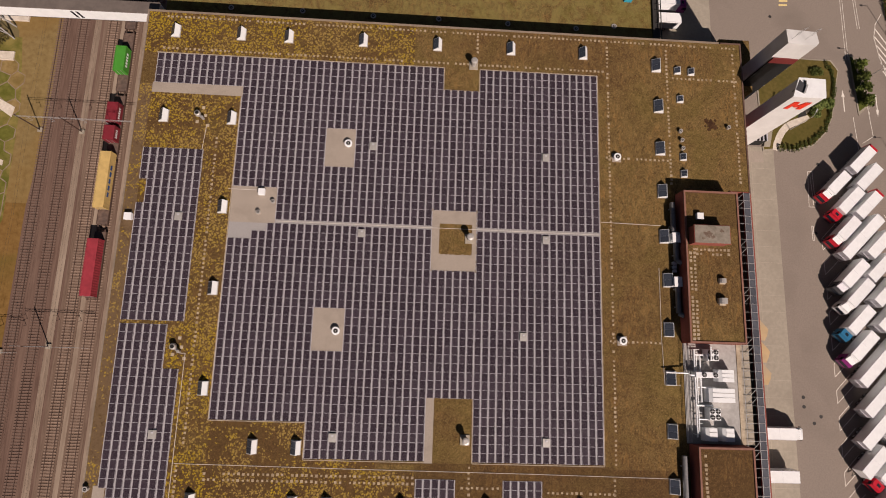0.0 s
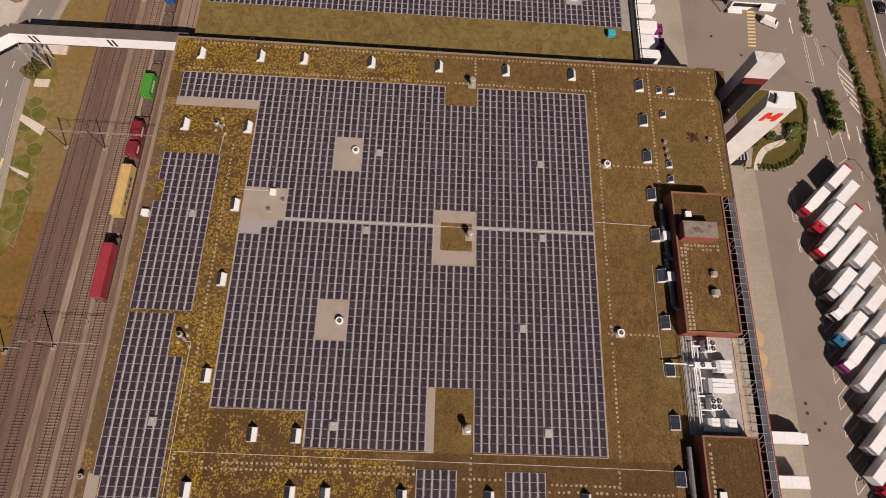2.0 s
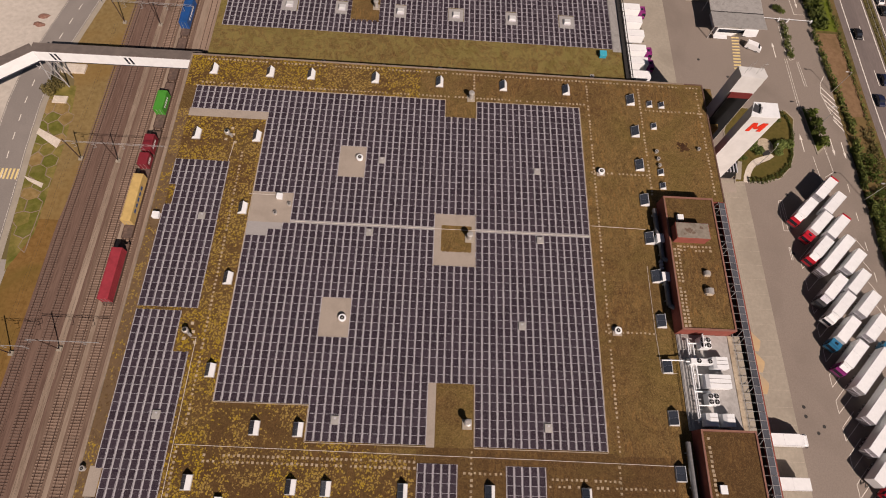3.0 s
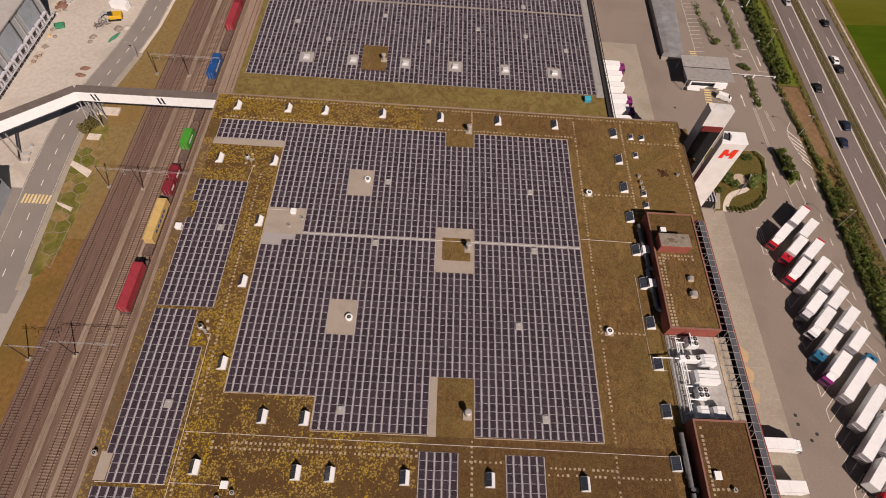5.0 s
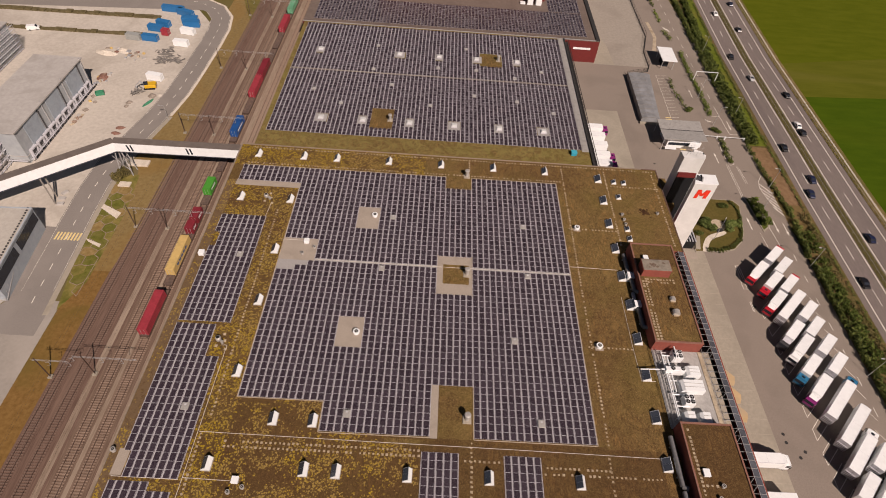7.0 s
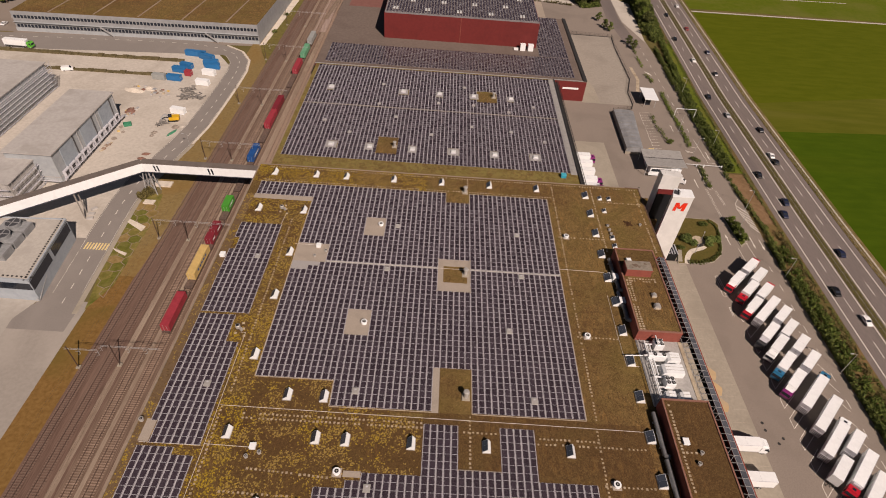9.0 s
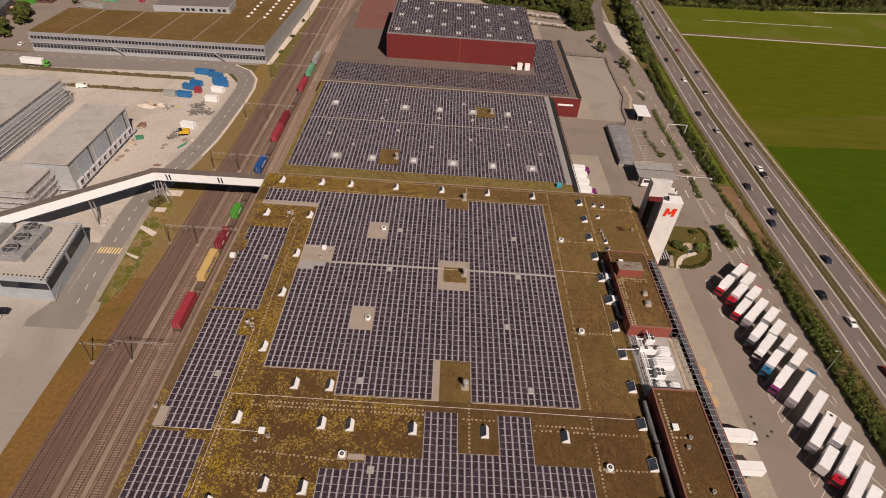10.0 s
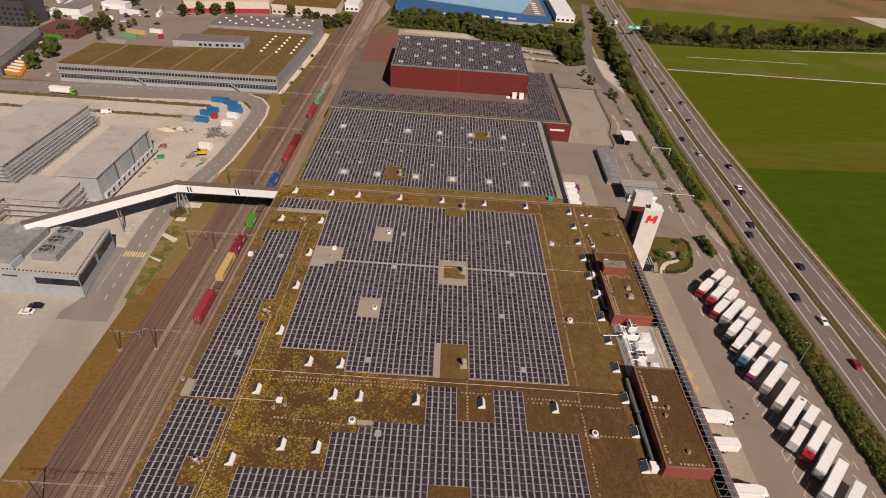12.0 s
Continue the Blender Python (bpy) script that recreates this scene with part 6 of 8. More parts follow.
# ---- yard buildings ----
shed = thing("gatehouse", "long gatehouse with a grey two-pitch metal roof", "building", (0, 0, 0), kind="structure")
part("wall", Geo().box(84.5, 96.8, 76.4, 84.8, -0.1, 4.2), M_WHITE, shed)
part("roof", Geo().solid([(82.0, 81.2, 4.5), (98.5, 81.1, 4.5), (98.7, 87.0, 4.9), (82.1, 86.9, 4.9)], [(82.0, 81.2, 4.7), (98.5, 81.1, 4.7), (98.7, 87.0, 5.1), (82.1, 86.9, 5.1)]), M_ZINC, shed, "pale grey metal roof")
part("roof", Geo().solid([(81.8, 74.4, 4.9), (98.2, 74.5, 4.9), (98.5, 81.0, 4.5), (82.0, 81.0, 4.5)], [(81.8, 74.4, 5.1), (98.2, 74.5, 5.1), (98.5, 81.0, 4.7), (82.0, 81.0, 4.7)]), M_ZINC, shed)
part("gutter", Geo().beam((82.0, 81.1, 4.66), (98.5, 81.05, 4.66), 0.35, 0.16), M_DARKSTEEL, shed)
part("loading_canopy", Geo().prism([(91.6, 73.9), (95.8, 73.8), (97.4, 76.6), (93.2, 76.7)], 2.6, 2.8), M_WHITE, shed, "small white canopy before the gatehouse")
part("loading_shelf", Geo().prism([(83.4, 74.0), (87.6, 73.9), (87.8, 75.2), (83.6, 75.4)], 0.9, 1.2), M_WHITE, shed)
part("post", Geo().box(82.1, 82.3, 74.8, 75.0, -0.1, 4.9), M_STEEL, shed)
part("post", Geo().box(82.3, 82.5, 86.2, 86.4, -0.1, 4.9), M_STEEL, shed)
part("window", Geo().box(85, 96.4, 76.32, 76.4, 1.2, 2.4), M_GLASSDARK, shed)
van = car(car_paints[0], "white delivery van at the gatehouse", "gatehouse vans", True)
van.matrix_basis = pose(95.6, 71.6, 0, 0, 0, -25)
lean = thing("dock_annex", "small white annex with dark openings against the red warehouse", "annex", kind="structure")
part("body", Geo().box(50.62, 54.4, 111.0, 123.0, -0.1, 3.4, c=0.04), M_WHITE, lean)
part("roof", Geo().box(50.62, 54.6, 110.8, 123.2, 3.4, 3.55), M_WHITE, lean)
for y in (113.4, 118.2):
    part("opening", Geo().box(51.6, 53.6, y, y + 3.0, 3.55, 3.62), M_CABDARK, lean)
greenh = thing("bike_shelter", "long low shelter with a dusty grey glazed roof", "shelter", kind="structure")
prof = [(-4.0, 0.4), (-3.85, 2.3), (-1.8, 2.7), (1.8, 2.7), (3.85, 2.3), (4.0, 0.4)]
part("roof", Geo().solid([(81.6 + a * 0.92, 91.2, b) for a, b in prof], [(83.6 + a * 1.2, 124.4, b) for a, b in prof]), surface("dusty_glass", (0.165, 0.168, 0.175), (0.225, 0.225, 0.225), 0.6, 0.4, (0.29, 0.30, 0.32), 0.16, 0.7), greenh)
for i in range(12):
    k = i / 11
    cx, hw, cy = 81.6 + 2.0 * k, 3.72 + 1.12 * k, 91.2 + 33.2 * k
    part("rib", Geo().beam((cx - hw, cy, 0.4), (cx - hw * 0.96, cy, 2.32), 0.08).beam((cx - hw * 0.95, cy, 2.32), (cx - hw * 0.45, cy, 2.72), 0.08).beam((cx - hw * 0.45, cy, 2.72), (cx + hw * 0.45, cy, 2.72), 0.08), M_DULLRAIL, greenh)
part("kerb", Geo().box(77.6, 85.8, 90.2, 90.9, -0.1, 0.8), M_CONCRETE, greenh)
can = thing("entrance_canopy", "white flat canopy on posts over the entrance lane", "canopy", kind="structure")
part("roof", Geo().prism([(95.4, 132.9), (101.9, 132.5), (102.2, 144.7), (95.5, 144.9)], 4.2, 4.6), M_WHITE, can)
for x, y in ((96.2, 134.0), (101.1, 133.6), (96.4, 143.6), (101.3, 143.5)):
    part("post", Geo().box(x - 0.12, x + 0.12, y - 0.12, y + 0.12, -0.1, 4.2), M_STEEL, can)
part("booth", Geo().box(97, 99.6, 136, 141, -0.1, 2.6), M_GLASSDARK, can)
fence = Geo()
for (x0, y0), (x1, y1) in (((95.6, 162.8), (91.4, 147.5)), ((91.4, 147.5), (91.0, 134.7)), ((91.0, 134.7), (89.5, 130.4)), ((89.5, 130.4), (79.6, 126.8)), ((95.6, 162.8), (96.0, 205)), ((96.0, 205), (97, 218.6)), ((97, 218.6), (68, 219))):
    fence.beam((x0, y0, 1.8), (x1, y1, 1.8), 0.05).beam((x0, y0, 0.9), (x1, y1, 0.9), 0.05).beam((x0, y0, 0.1), (x1, y1, 0.1), 0.25, 0.3)
    n = max(2, int(math.hypot(x1 - x0, y1 - y0) / 2.5))
    for i in range(n + 1):
        x, y = x0 + (x1 - x0) * i / n, y0 + (y1 - y0) * i / n
        fence.box(x - 0.05, x + 0.05, y - 0.05, y + 0.05, -0.05, 2.0)
structure("yard_fence", fence, M_DARKSTEEL, "dark steel fence round the yard", "fence")
structure("entrance_path", strip([(96.8, 149.5), (98.2, 155), (100.2, 163.4), (99.6, 178.2)], -0.8, 0.8, -0.02), M_PAVER, "pale path to the entrance", "path")
structure("gravel_lot", flat([(109.0, 246), (116.4, 214), (121, 280), (109.8, 291)], -0.01), M_DUST, "pale gravel lot beside the access road", "gravel")
structure("far_yard", flat([(66.3, 240), (112, 250), (116, 330), (66, 345), (-42, 330), (-42, 240)], -0.05), surface("pale_yard", (0.30, 0.25, 0.20), (0.36, 0.30, 0.245), 0.6, 0.9, (0.25, 0.21, 0.17), 0.05, 0.6), "pale yard behind the warehouses", "yard")
structure("access_road", strip([(108, 205), (104, 250), (106, 290), (113, 335), (124, 385), (136, 470)], -4, 4, -0.015), M_ROAD, "access road running north", "road")


def lamp_post(x, y, turn=0, h=8.5):
    ob = thing("street_lamp", "slim grey street lamp on a tall pole", "street lamp", (x, y, 0), turn, "street lamps")
    part("pole", Geo().cyl(0, 0, -0.1, h, 0.10, 0.06, 8), M_STEEL, ob)
    part("arm", Geo().beam((0, 0, h), (1.4, 0, h + 0.15), 0.07), M_STEEL, ob)
    part("head", Geo().box(1.2, 2.0, -0.16, 0.16, h + 0.08, h + 0.22, c=0.03), M_STEEL, ob)


for x, y, a in ((116.6, 20, 180), (116.4, -18, 180), (117.0, 56.6, 180), (88.7, 29.0, 60), (109.7, 43.9, 180), (118.4, 100, 180), (119.4, 150, 180), (107.6, 92.5, 0), (106.8, 112, 0)):
    lamp_post(x, y, a)
gan = thing("height_gantry", "thin white height-limit gantry over the lane", "gantry", group="lane gantries")
part("beam", Geo().beam((108.0, 124.6, 5.0), (117.4, 124.6, 5.0), 0.2), M_WHITE, gan)
for x in (108.0, 117.4):
    part("post", Geo().box(x - 0.09, x + 0.09, 124.4, 124.6, -0.1, 5.0), M_WHITE, gan)
gan = thing("barrier", "white boom barrier across the lanes", "barrier", group="lane gantries")
part("boom", Geo().beam((101.0, 84.0, 1.0), (116.8, 83.7, 1.0), 0.14), M_WHITE, gan)
for x, y in ((101.0, 84.0), (106.4, 83.9), (109.4, 83.8), (116.8, 83.7)):
    part("post", Geo().box(x - 0.2, x + 0.2, y - 0.2, y + 0.2, -0.1, 1.2), M_WHITE, gan)

# details of the towers
sign = Geo()
zb, zt, y = 21.7, 24.8, 23.92
face = lambda ring, o=0.0: sign.solid([(x, y + 0.12, z) for x, z in ring], [(x, y - o, z) for x, z in ring])
for x0 in (72.0, 74.65):
    face([(x0, zb), (x0 + 0.95, zb), (x0 + 1.3, zt), (x0 + 0.35, zt)])
face([(72.6, zt), (73.4, zt), (74.1, zb + 0.9), (73.5, zb + 0.9)], 0.02)
face([(74.7, zt), (75.7, zt), (74.3, zb + 0.9), (73.65, zb + 0.9)], 0.04)
twr = bpy.data.objects["sign_tower"]
part("sign", sign, paint("sign_red", (0.70, 0.035, 0.012), 0.4, dirt=0.05), twr, "bright red slanted sign")
part("coping", Geo().prism([(70.4, 23.95), (77.2, 24.0), (77.4, 28.0), (71.9, 28.1)], 26.9, 27.2), M_WHITE, twr)
part("recess", Geo().prism([(71.0, 25.4), (72.6, 24.7), (73.2, 26.4), (72.0, 27.6)], 26.0, 27.26), M_CABDARK, twr, "dark open stair head")
part("recess_edge", Geo().prism([(72.4, 24.7), (72.7, 24.6), (73.4, 26.4), (73.1, 26.5)], 27.2, 27.6), M_STEEL, twr)
for x, y in ((73.0, 27.2), (73.0, 26.8)):
    part("vent", Geo().cyl(x, y, 27.2, 27.5, 0.2, 0.2, 10), M_BLACK, twr)
part("glazing", Geo().box(77.2, 77.5, 24.4, 27.4, 0.0, 6.0), M_GLASSDARK, twr)
part("annex", Geo().box(77.5, 80.6, 24.6, 29.0, -0.1, 3.2), M_BLACKGLASS, twr, "glazed entrance under the tower")
for x in (77.6, 78.5, 79.4, 80.3):
    part("louvre", Geo().box(x, x + 0.3, 24.4, 29.2, 3.2, 3.5), M_ALU, twr)
twr = bpy.data.objects["stair_tower"]
for i in range(4):
    part("aerial", Geo().cyl(71.6 + i * 1.4, 36.8 + (i % 2) * 0.9, 26.7, 30.5 - i * 0.3, 0.04, 0.03, 6).beam((71.2 + i * 1.4, 36.8 + (i % 2) * 0.9, 29.0), (72.0 + i * 1.4, 36.8 + (i % 2) * 0.9, 29.0), 0.04), M_STEEL, twr)
link = thing("link_building", "dark red low link between warehouse and tower", "building", kind="structure")
part("wall", Geo().box(66.7, 69.2, 27.4, 34.0, -0.1, 12.0), M_RED, link)
part("roof", Geo().box(66.7, 74.0, 34.0, 47.0, -0.1, 9.0), M_SEDUM, link)
kiosk(67.9, 28.6, 12.0, 1.0, 1.4, 0.8, "small white box on the link roof", lid=M_WHITE)

# ---- railway: wagons, containers, catenary ----
M_DECK = surface("rusty_wagon_deck", (0.085, 0.056, 0.045), (0.150, 0.100, 0.078), 1.6, 0.8, (0.060, 0.046, 0.042), 0.35, 0.6)


def flat_wagon(y, x=-73.5, length=14.0):
    ob = thing("flat_wagon", "rusty brown flat railway wagon on the siding", "railway wagon", (x, y, 0.17), group="flat wagons")
    part("deck", Geo().box(-1.25, 1.25, -length / 2, length / 2, 0.85, 1.05), M_DECK, ob)
    part("frame", Geo().box(-0.5, 0.5, -length / 2, length / 2, 0.55, 0.85), M_RAIL, ob)
    for s in (-1, 1):
        part("side_rail", Geo().box(s * 1.2 - 0.06, s * 1.2 + 0.06, -length / 2, length / 2, 0.65, 1.15), M_RAIL, ob)
        bogie = part("bogie", Geo().box(-1.0, 1.0, s * (length / 2 - 2.2) - 1.1, s * (length / 2 - 2.2) + 1.1, 0.3, 0.6), M_RAIL, ob)
        for k in (-0.8, 0.8):
            for q in (-0.75, 0.75):
                part("wheel", Geo().pipe((q - 0.06, s * (length / 2 - 2.2) + k, 0.43), (q + 0.06, s * (length / 2 - 2.2) + k, 0.43), 0.43, 12), M_RAIL, bogie)
        for q in (-0.85, 0.85):
            part("buffer", Geo().pipe((q, s * length / 2, 0.95), (q, s * (length / 2 + 0.5), 0.95), 0.18, 10), M_RAIL, ob)
    return ob


def container(x, y, z, length, mat, label, text=None, turn=0.0, group="freight containers"):
    """A ribbed steel box; text: colour of a row of unreadable lettering bars on its east side."""
    ob = thing("container", label, "container", (x, y, z), turn, group)
    half, pts = length / 2 - 0.08, []
    n = int(length / 0.28)
    for i in range(n + 1):
        pts.append((1.15 + (0.04 if i % 2 else 0.0), -half + 2 * half * i / n))
    ring = pts + [(-x, y) for x, y in reversed(pts)]
    body = Geo().prism(ring, 0.12, 2.55)
    part("shell", body, mat, ob)
    part("roof", Geo().box(-1.2, 1.2, -length / 2, length / 2, 2.55, 2.62, c=0.02), mat, ob)
    for sx in (-1, 1):
        for sy in (-1, 1):
            part("corner_post", Geo().box(sx * 1.15 - 0.07, sx * 1.15 + 0.07, sy * (length / 2 - 0.07) - 0.07, sy * (length / 2 - 0.07) + 0.07, 0.0, 2.55), mat, ob)
        part("door_bar", Geo().box(sx * 0.47 - 0.03, sx * 0.47 + 0.03, -length / 2 - 0.03, -length / 2 + 0.02, 0.2, 2.4), M_STEEL, ob)
    if text:
        lt = Geo()
        for i in range(5):
            lt.box(1.20, 1.215, -length * 0.3 + i * length * 0.12, -length * 0.3 + i * length * 0.12 + length * 0.08, 1.2, 1.9)
        part("lettering", lt, text, ob)
    return ob


C_RED = paint("container_red", (0.32, 0.036, 0.050), 0.6, dirt=0.3)
C_YEL = paint("container_yellow", (0.56, 0.39, 0.15), 0.5, dirt=0.25)
C_GRN = paint("container_green", (0.045, 0.25, 0.028), 0.5, dirt=0.2)
C_BLU = paint("container_blue", (0.012, 0.075, 0.25), 0.5, dirt=0.3)
C_SITE = paint("site_container_blue", (0.016, 0.14, 0.34), 0.45, dirt=0.2)
C_DRED = paint("container_dark_red", (0.20, 0.020, 0.030), 0.55, dirt=0.35)
C_GRY = paint("container_grey", (0.30, 0.31, 0.30), 0.55, dirt=0.3)
C_MINT = paint("container_mint", (0.12, 0.34, 0.20), 0.5, dirt=0.3)
for y in (-11.5, 5.0, 21.0, 37.0, 53.0, 69.0, 86, 102, 118, 134, 150, 166, 182):
    flat_wagon(y, length=14.8)
TOP = 1.27
container(-73.5, -12.4, TOP, 12.6, C_RED, "long crimson freight container on a flat wagon")
container(-73.5, 7.4, TOP, 13.0, C_YEL, "long sand-yellow freight container on a flat wagon", C_BLU)
container(-73.5, 18.4, TOP, 3.4, C_DRED, "short dark red tank container on a flat wagon", M_WHITE)
container(-73.5, 23.4, TOP, 4.6, C_DRED, "dark red freight container on a flat wagon", M_WHITE)
container(-73.5, 36.6, TOP, 6.1, C_GRN, "bright green freight container on a flat wagon", M_WHITE)
container(-73.5, 68.6, TOP, 9.5, C_BLU, "blue freight container on a flat wagon", M_WHITE)
container(-73.5, 94.6, TOP, 12.2, C_RED, "red freight container on a flat wagon")
container(-73.5, 107.4, TOP, 12.2, C_DRED, "dark red freight container on a flat wagon")
container(-73.5, 146.0, TOP, 12.2, C_RED, "red freight container on a far wagon")
container(-73.5, 164.0, TOP, 12.2, C_MINT, "mint green freight container on a far wagon")
container(-73.5, 181.0, TOP, 12.2, C_GRY, "grey freight container on a far wagon")


def portal(y, x0, x1, h=8.2, masts=()):
    ob = thing("catenary_portal", "rusty steel catenary portal spanning the tracks", "catenary mast", (0, y, 0), group="catenary masts")
    for x in masts:
        part("mast", Geo().beam((x, 0, -0.1), (x, 0, h + 0.6), 0.16, 0.22), M_RAIL, ob)
        part("footing", Geo().box(x - 0.5, x + 0.5, -0.5, 0.5, -0.15, 0.35), M_CONCRETE, ob)
    if x1 > x0:
        lat = Geo().beam((x0, 0, h), (x1, 0, h), 0.05).beam((x0, 0, h - 0.5), (x1, 0, h - 0.5), 0.05)
        n = int((x1 - x0) / 1.6)
        for i in range(n):
            a, b = x0 + (x1 - x0) * i / n, x0 + (x1 - x0) * (i + 1) / n
            lat.beam((a, 0, h if i % 2 else h - 0.5), (b, 0, h - 0.5 if i % 2 else h), 0.04)
        part("girder", lat, M_STEEL, ob)
    for x in TRACKS:
        if x0 - 1 <= x <= x1 + 1:
            part("dropper", Geo().beam((x + 0.9, 0, h - 0.7), (x + 0.9, 0, 6.0), 0.08).beam((x + 0.9, 0, 6.0), (x, 0, 5.7), 0.05).beam((x + 0.9, 0, 7.0), (x, 0, 7.0), 0.05), M_STEEL, ob)


portal(19.5, -91.5, -66.5, masts=(-91.0, -81.6))
portal(-29.6, -84.0, -69.0, masts=(-81.6,))
portal(-31.0, -92.5, -84.0, masts=(-91.6,))
portal(-77.0, -92.5, -70.0, masts=(-86.5,))
for y in (66.0, 110.0, 156.0, 202.0, 250.0):
    portal(y, -92.0, -69.5, masts=(-91.8, -81.6))
for x in TRACKS:
    w = Geo()
    for i in range(7):
        y0, y1 = -125 + i * 49, -76 + i * 49
        w.pipe((x, y0, 5.7), (x, y1, 5.7), 0.011, 4)
        w.pipe((x, y0, 7.0), (x, (y0 + y1) / 2, 6.3), 0.011, 4).pipe((x, (y0 + y1) / 2, 6.3), (x, y1, 7.0), 0.011, 4)
    solo("overhead_wire", w, M_DARKSTEEL, "thin overhead wire above a railway track", "overhead wire", "overhead wires", "stuff")

# ---- bridge over the railway ----
M_BRROOF = surface("bridge_roof", (0.115, 0.095, 0.085), (0.145, 0.12, 0.105), 0.8, 0.8, (0.09, 0.075, 0.068), 0.3, 0.5)
M_UNDER = paint("bridge_underside", (0.05, 0.055, 0.075), 0.6, dirt=0.3)
br = thing("covered_bridge", "white covered conveyor bridge crossing the railway", "bridge", kind="structure")
K, E_, W_ = Vector((-103.2, 43.5, 0)), Vector((-61.3, 43.9, 0)), Vector((-141.6, 10.3, 0))


def bridge_leg(a, b, z0, z1):
    n0 = Vector((0, 1, 0)) if abs((b - a).normalized().y) < 0.2 else Vector((-(b - a).normalized().y, (b - a).normalized().x, 0))
    if n0.y < 0:
        n0 = -n0
    ring = lambda z, g: [(a.x - n0.x * g, a.y - n0.y * g, z), (b.x - n0.x * g, b.y - n0.y * g, z), (b.x + n0.x * g, b.y + n0.y * g, z), (a.x + n0.x * g, a.y + n0.y * g, z)]
    part("side_walls", Geo().solid(ring(z0, 1.32), ring(z1, 1.32)), M_WHITE, br, "white metal side cladding")
    part("roof", Geo().solid(ring(z1, 1.42), ring(z1 + 0.16, 1.36)), M_BRROOF, br, "brown flat roof")
    part("underside", Geo().solid(ring(z0 - 0.45, 1.15), ring(z0 - 0.01, 1.25)), M_UNDER, br)


bridge_leg(K, E_, 9.7, 13.0)
bridge_leg(W_, K, 9.69, 12.985)
for x in (-98.6, -97.5, -80.2, -79.1):
    y = 42.155 + (x + 103.2) * 0.0095
    part("window", Geo().solid([(x, y, 10.1), (x + 0.55, y, 10.1), (x + 0.55, y + 0.05, 10.1), (x, y + 0.05, 10.1)], [(x - 0.3, y, 12.4), (x + 0.25, y, 12.4), (x + 0.25, y + 0.05, 12.4), (x - 0.3, y + 0.05, 12.4)]), M_GLASSDARK, br)
for x, y in ((-104.6, 42.0), (-104.6, 45.2), (-100.6, 42.0), (-100.6, 45.2)):
    part("pier", Geo().beam((x, y, -0.1), (x * 0.5 - 51.3, y * 0.5 + 21.8, 9.4), 0.30), M_STEEL, br)
for x, y in ((-118.6, 27.0), (-119.6, 30.0), (-134, 16.5), (-136, 13.0)):
    part("pier", Geo().beam((x, y, -0.1), (x - 0.6, y + 0.6, 9.4), 0.4), M_DULLRAIL, br)
part("pier_brace", Geo().beam((-104.6, 42, 2), (-100.6, 42, 8), 0.14).beam((-100.6, 42, 2), (-104.6, 42, 8), 0.14).beam((-104.6, 45.2, 2), (-100.6, 45.2, 8), 0.14).beam((-100.6, 45.2, 2), (-104.6, 45.2, 8), 0.14), M_STEEL, br)
part("bridge_head", Geo().prism([(-144.0, 9.4), (-142.0, 7.4), (-140.2, 9.4), (-142.2, 11.4)], -0.1, 13.1), M_WORKS, br, "grey clad end tower")
glz = thing("glazed_block", "low dark glazed block beside the bridge end", "building", kind="structure")
part("body", Geo().box(-158.0, -145.0, 9.0, 17.5, -0.1, 6.4), paint("green_glazing", (0.020, 0.040, 0.038), 0.15, dirt=0.3), glz, "dark green glazing")
part("roof", Geo().box(-158.3, -144.7, 8.7, 17.8, 6.4, 6.7), M_WORKS, glz)
for i in range(7):
    part("mullion", Geo().box(-157.9 + i * 2.1, -157.75 + i * 2.1, 8.9, 9.0, 0, 6.4), M_STEEL, glz)
kb = tagged(bush("grey-green climbing shrub round the bridge pier", 2.1, 2.8, M_LEAFBROWN, 41, 0.3, 520), group="verge shrubs")
spread(kb, [(-103.6, 42.2), (-104.6, 40.0, 60)], 0.0)
structure("pier_footing", Geo().box(-104.0, -97.8, 46.6, 49.6, -0.1, 0.5, c=0.05), M_FOOT, "pale concrete slab beside the bridge pier", "footing")
structure("pier_footing", Geo().box(-103.4, -99.8, 36.4, 38.6, -0.1, 0.35, c=0.05), M_FOOT, "pale concrete kerb before the bridge pier", "footing")

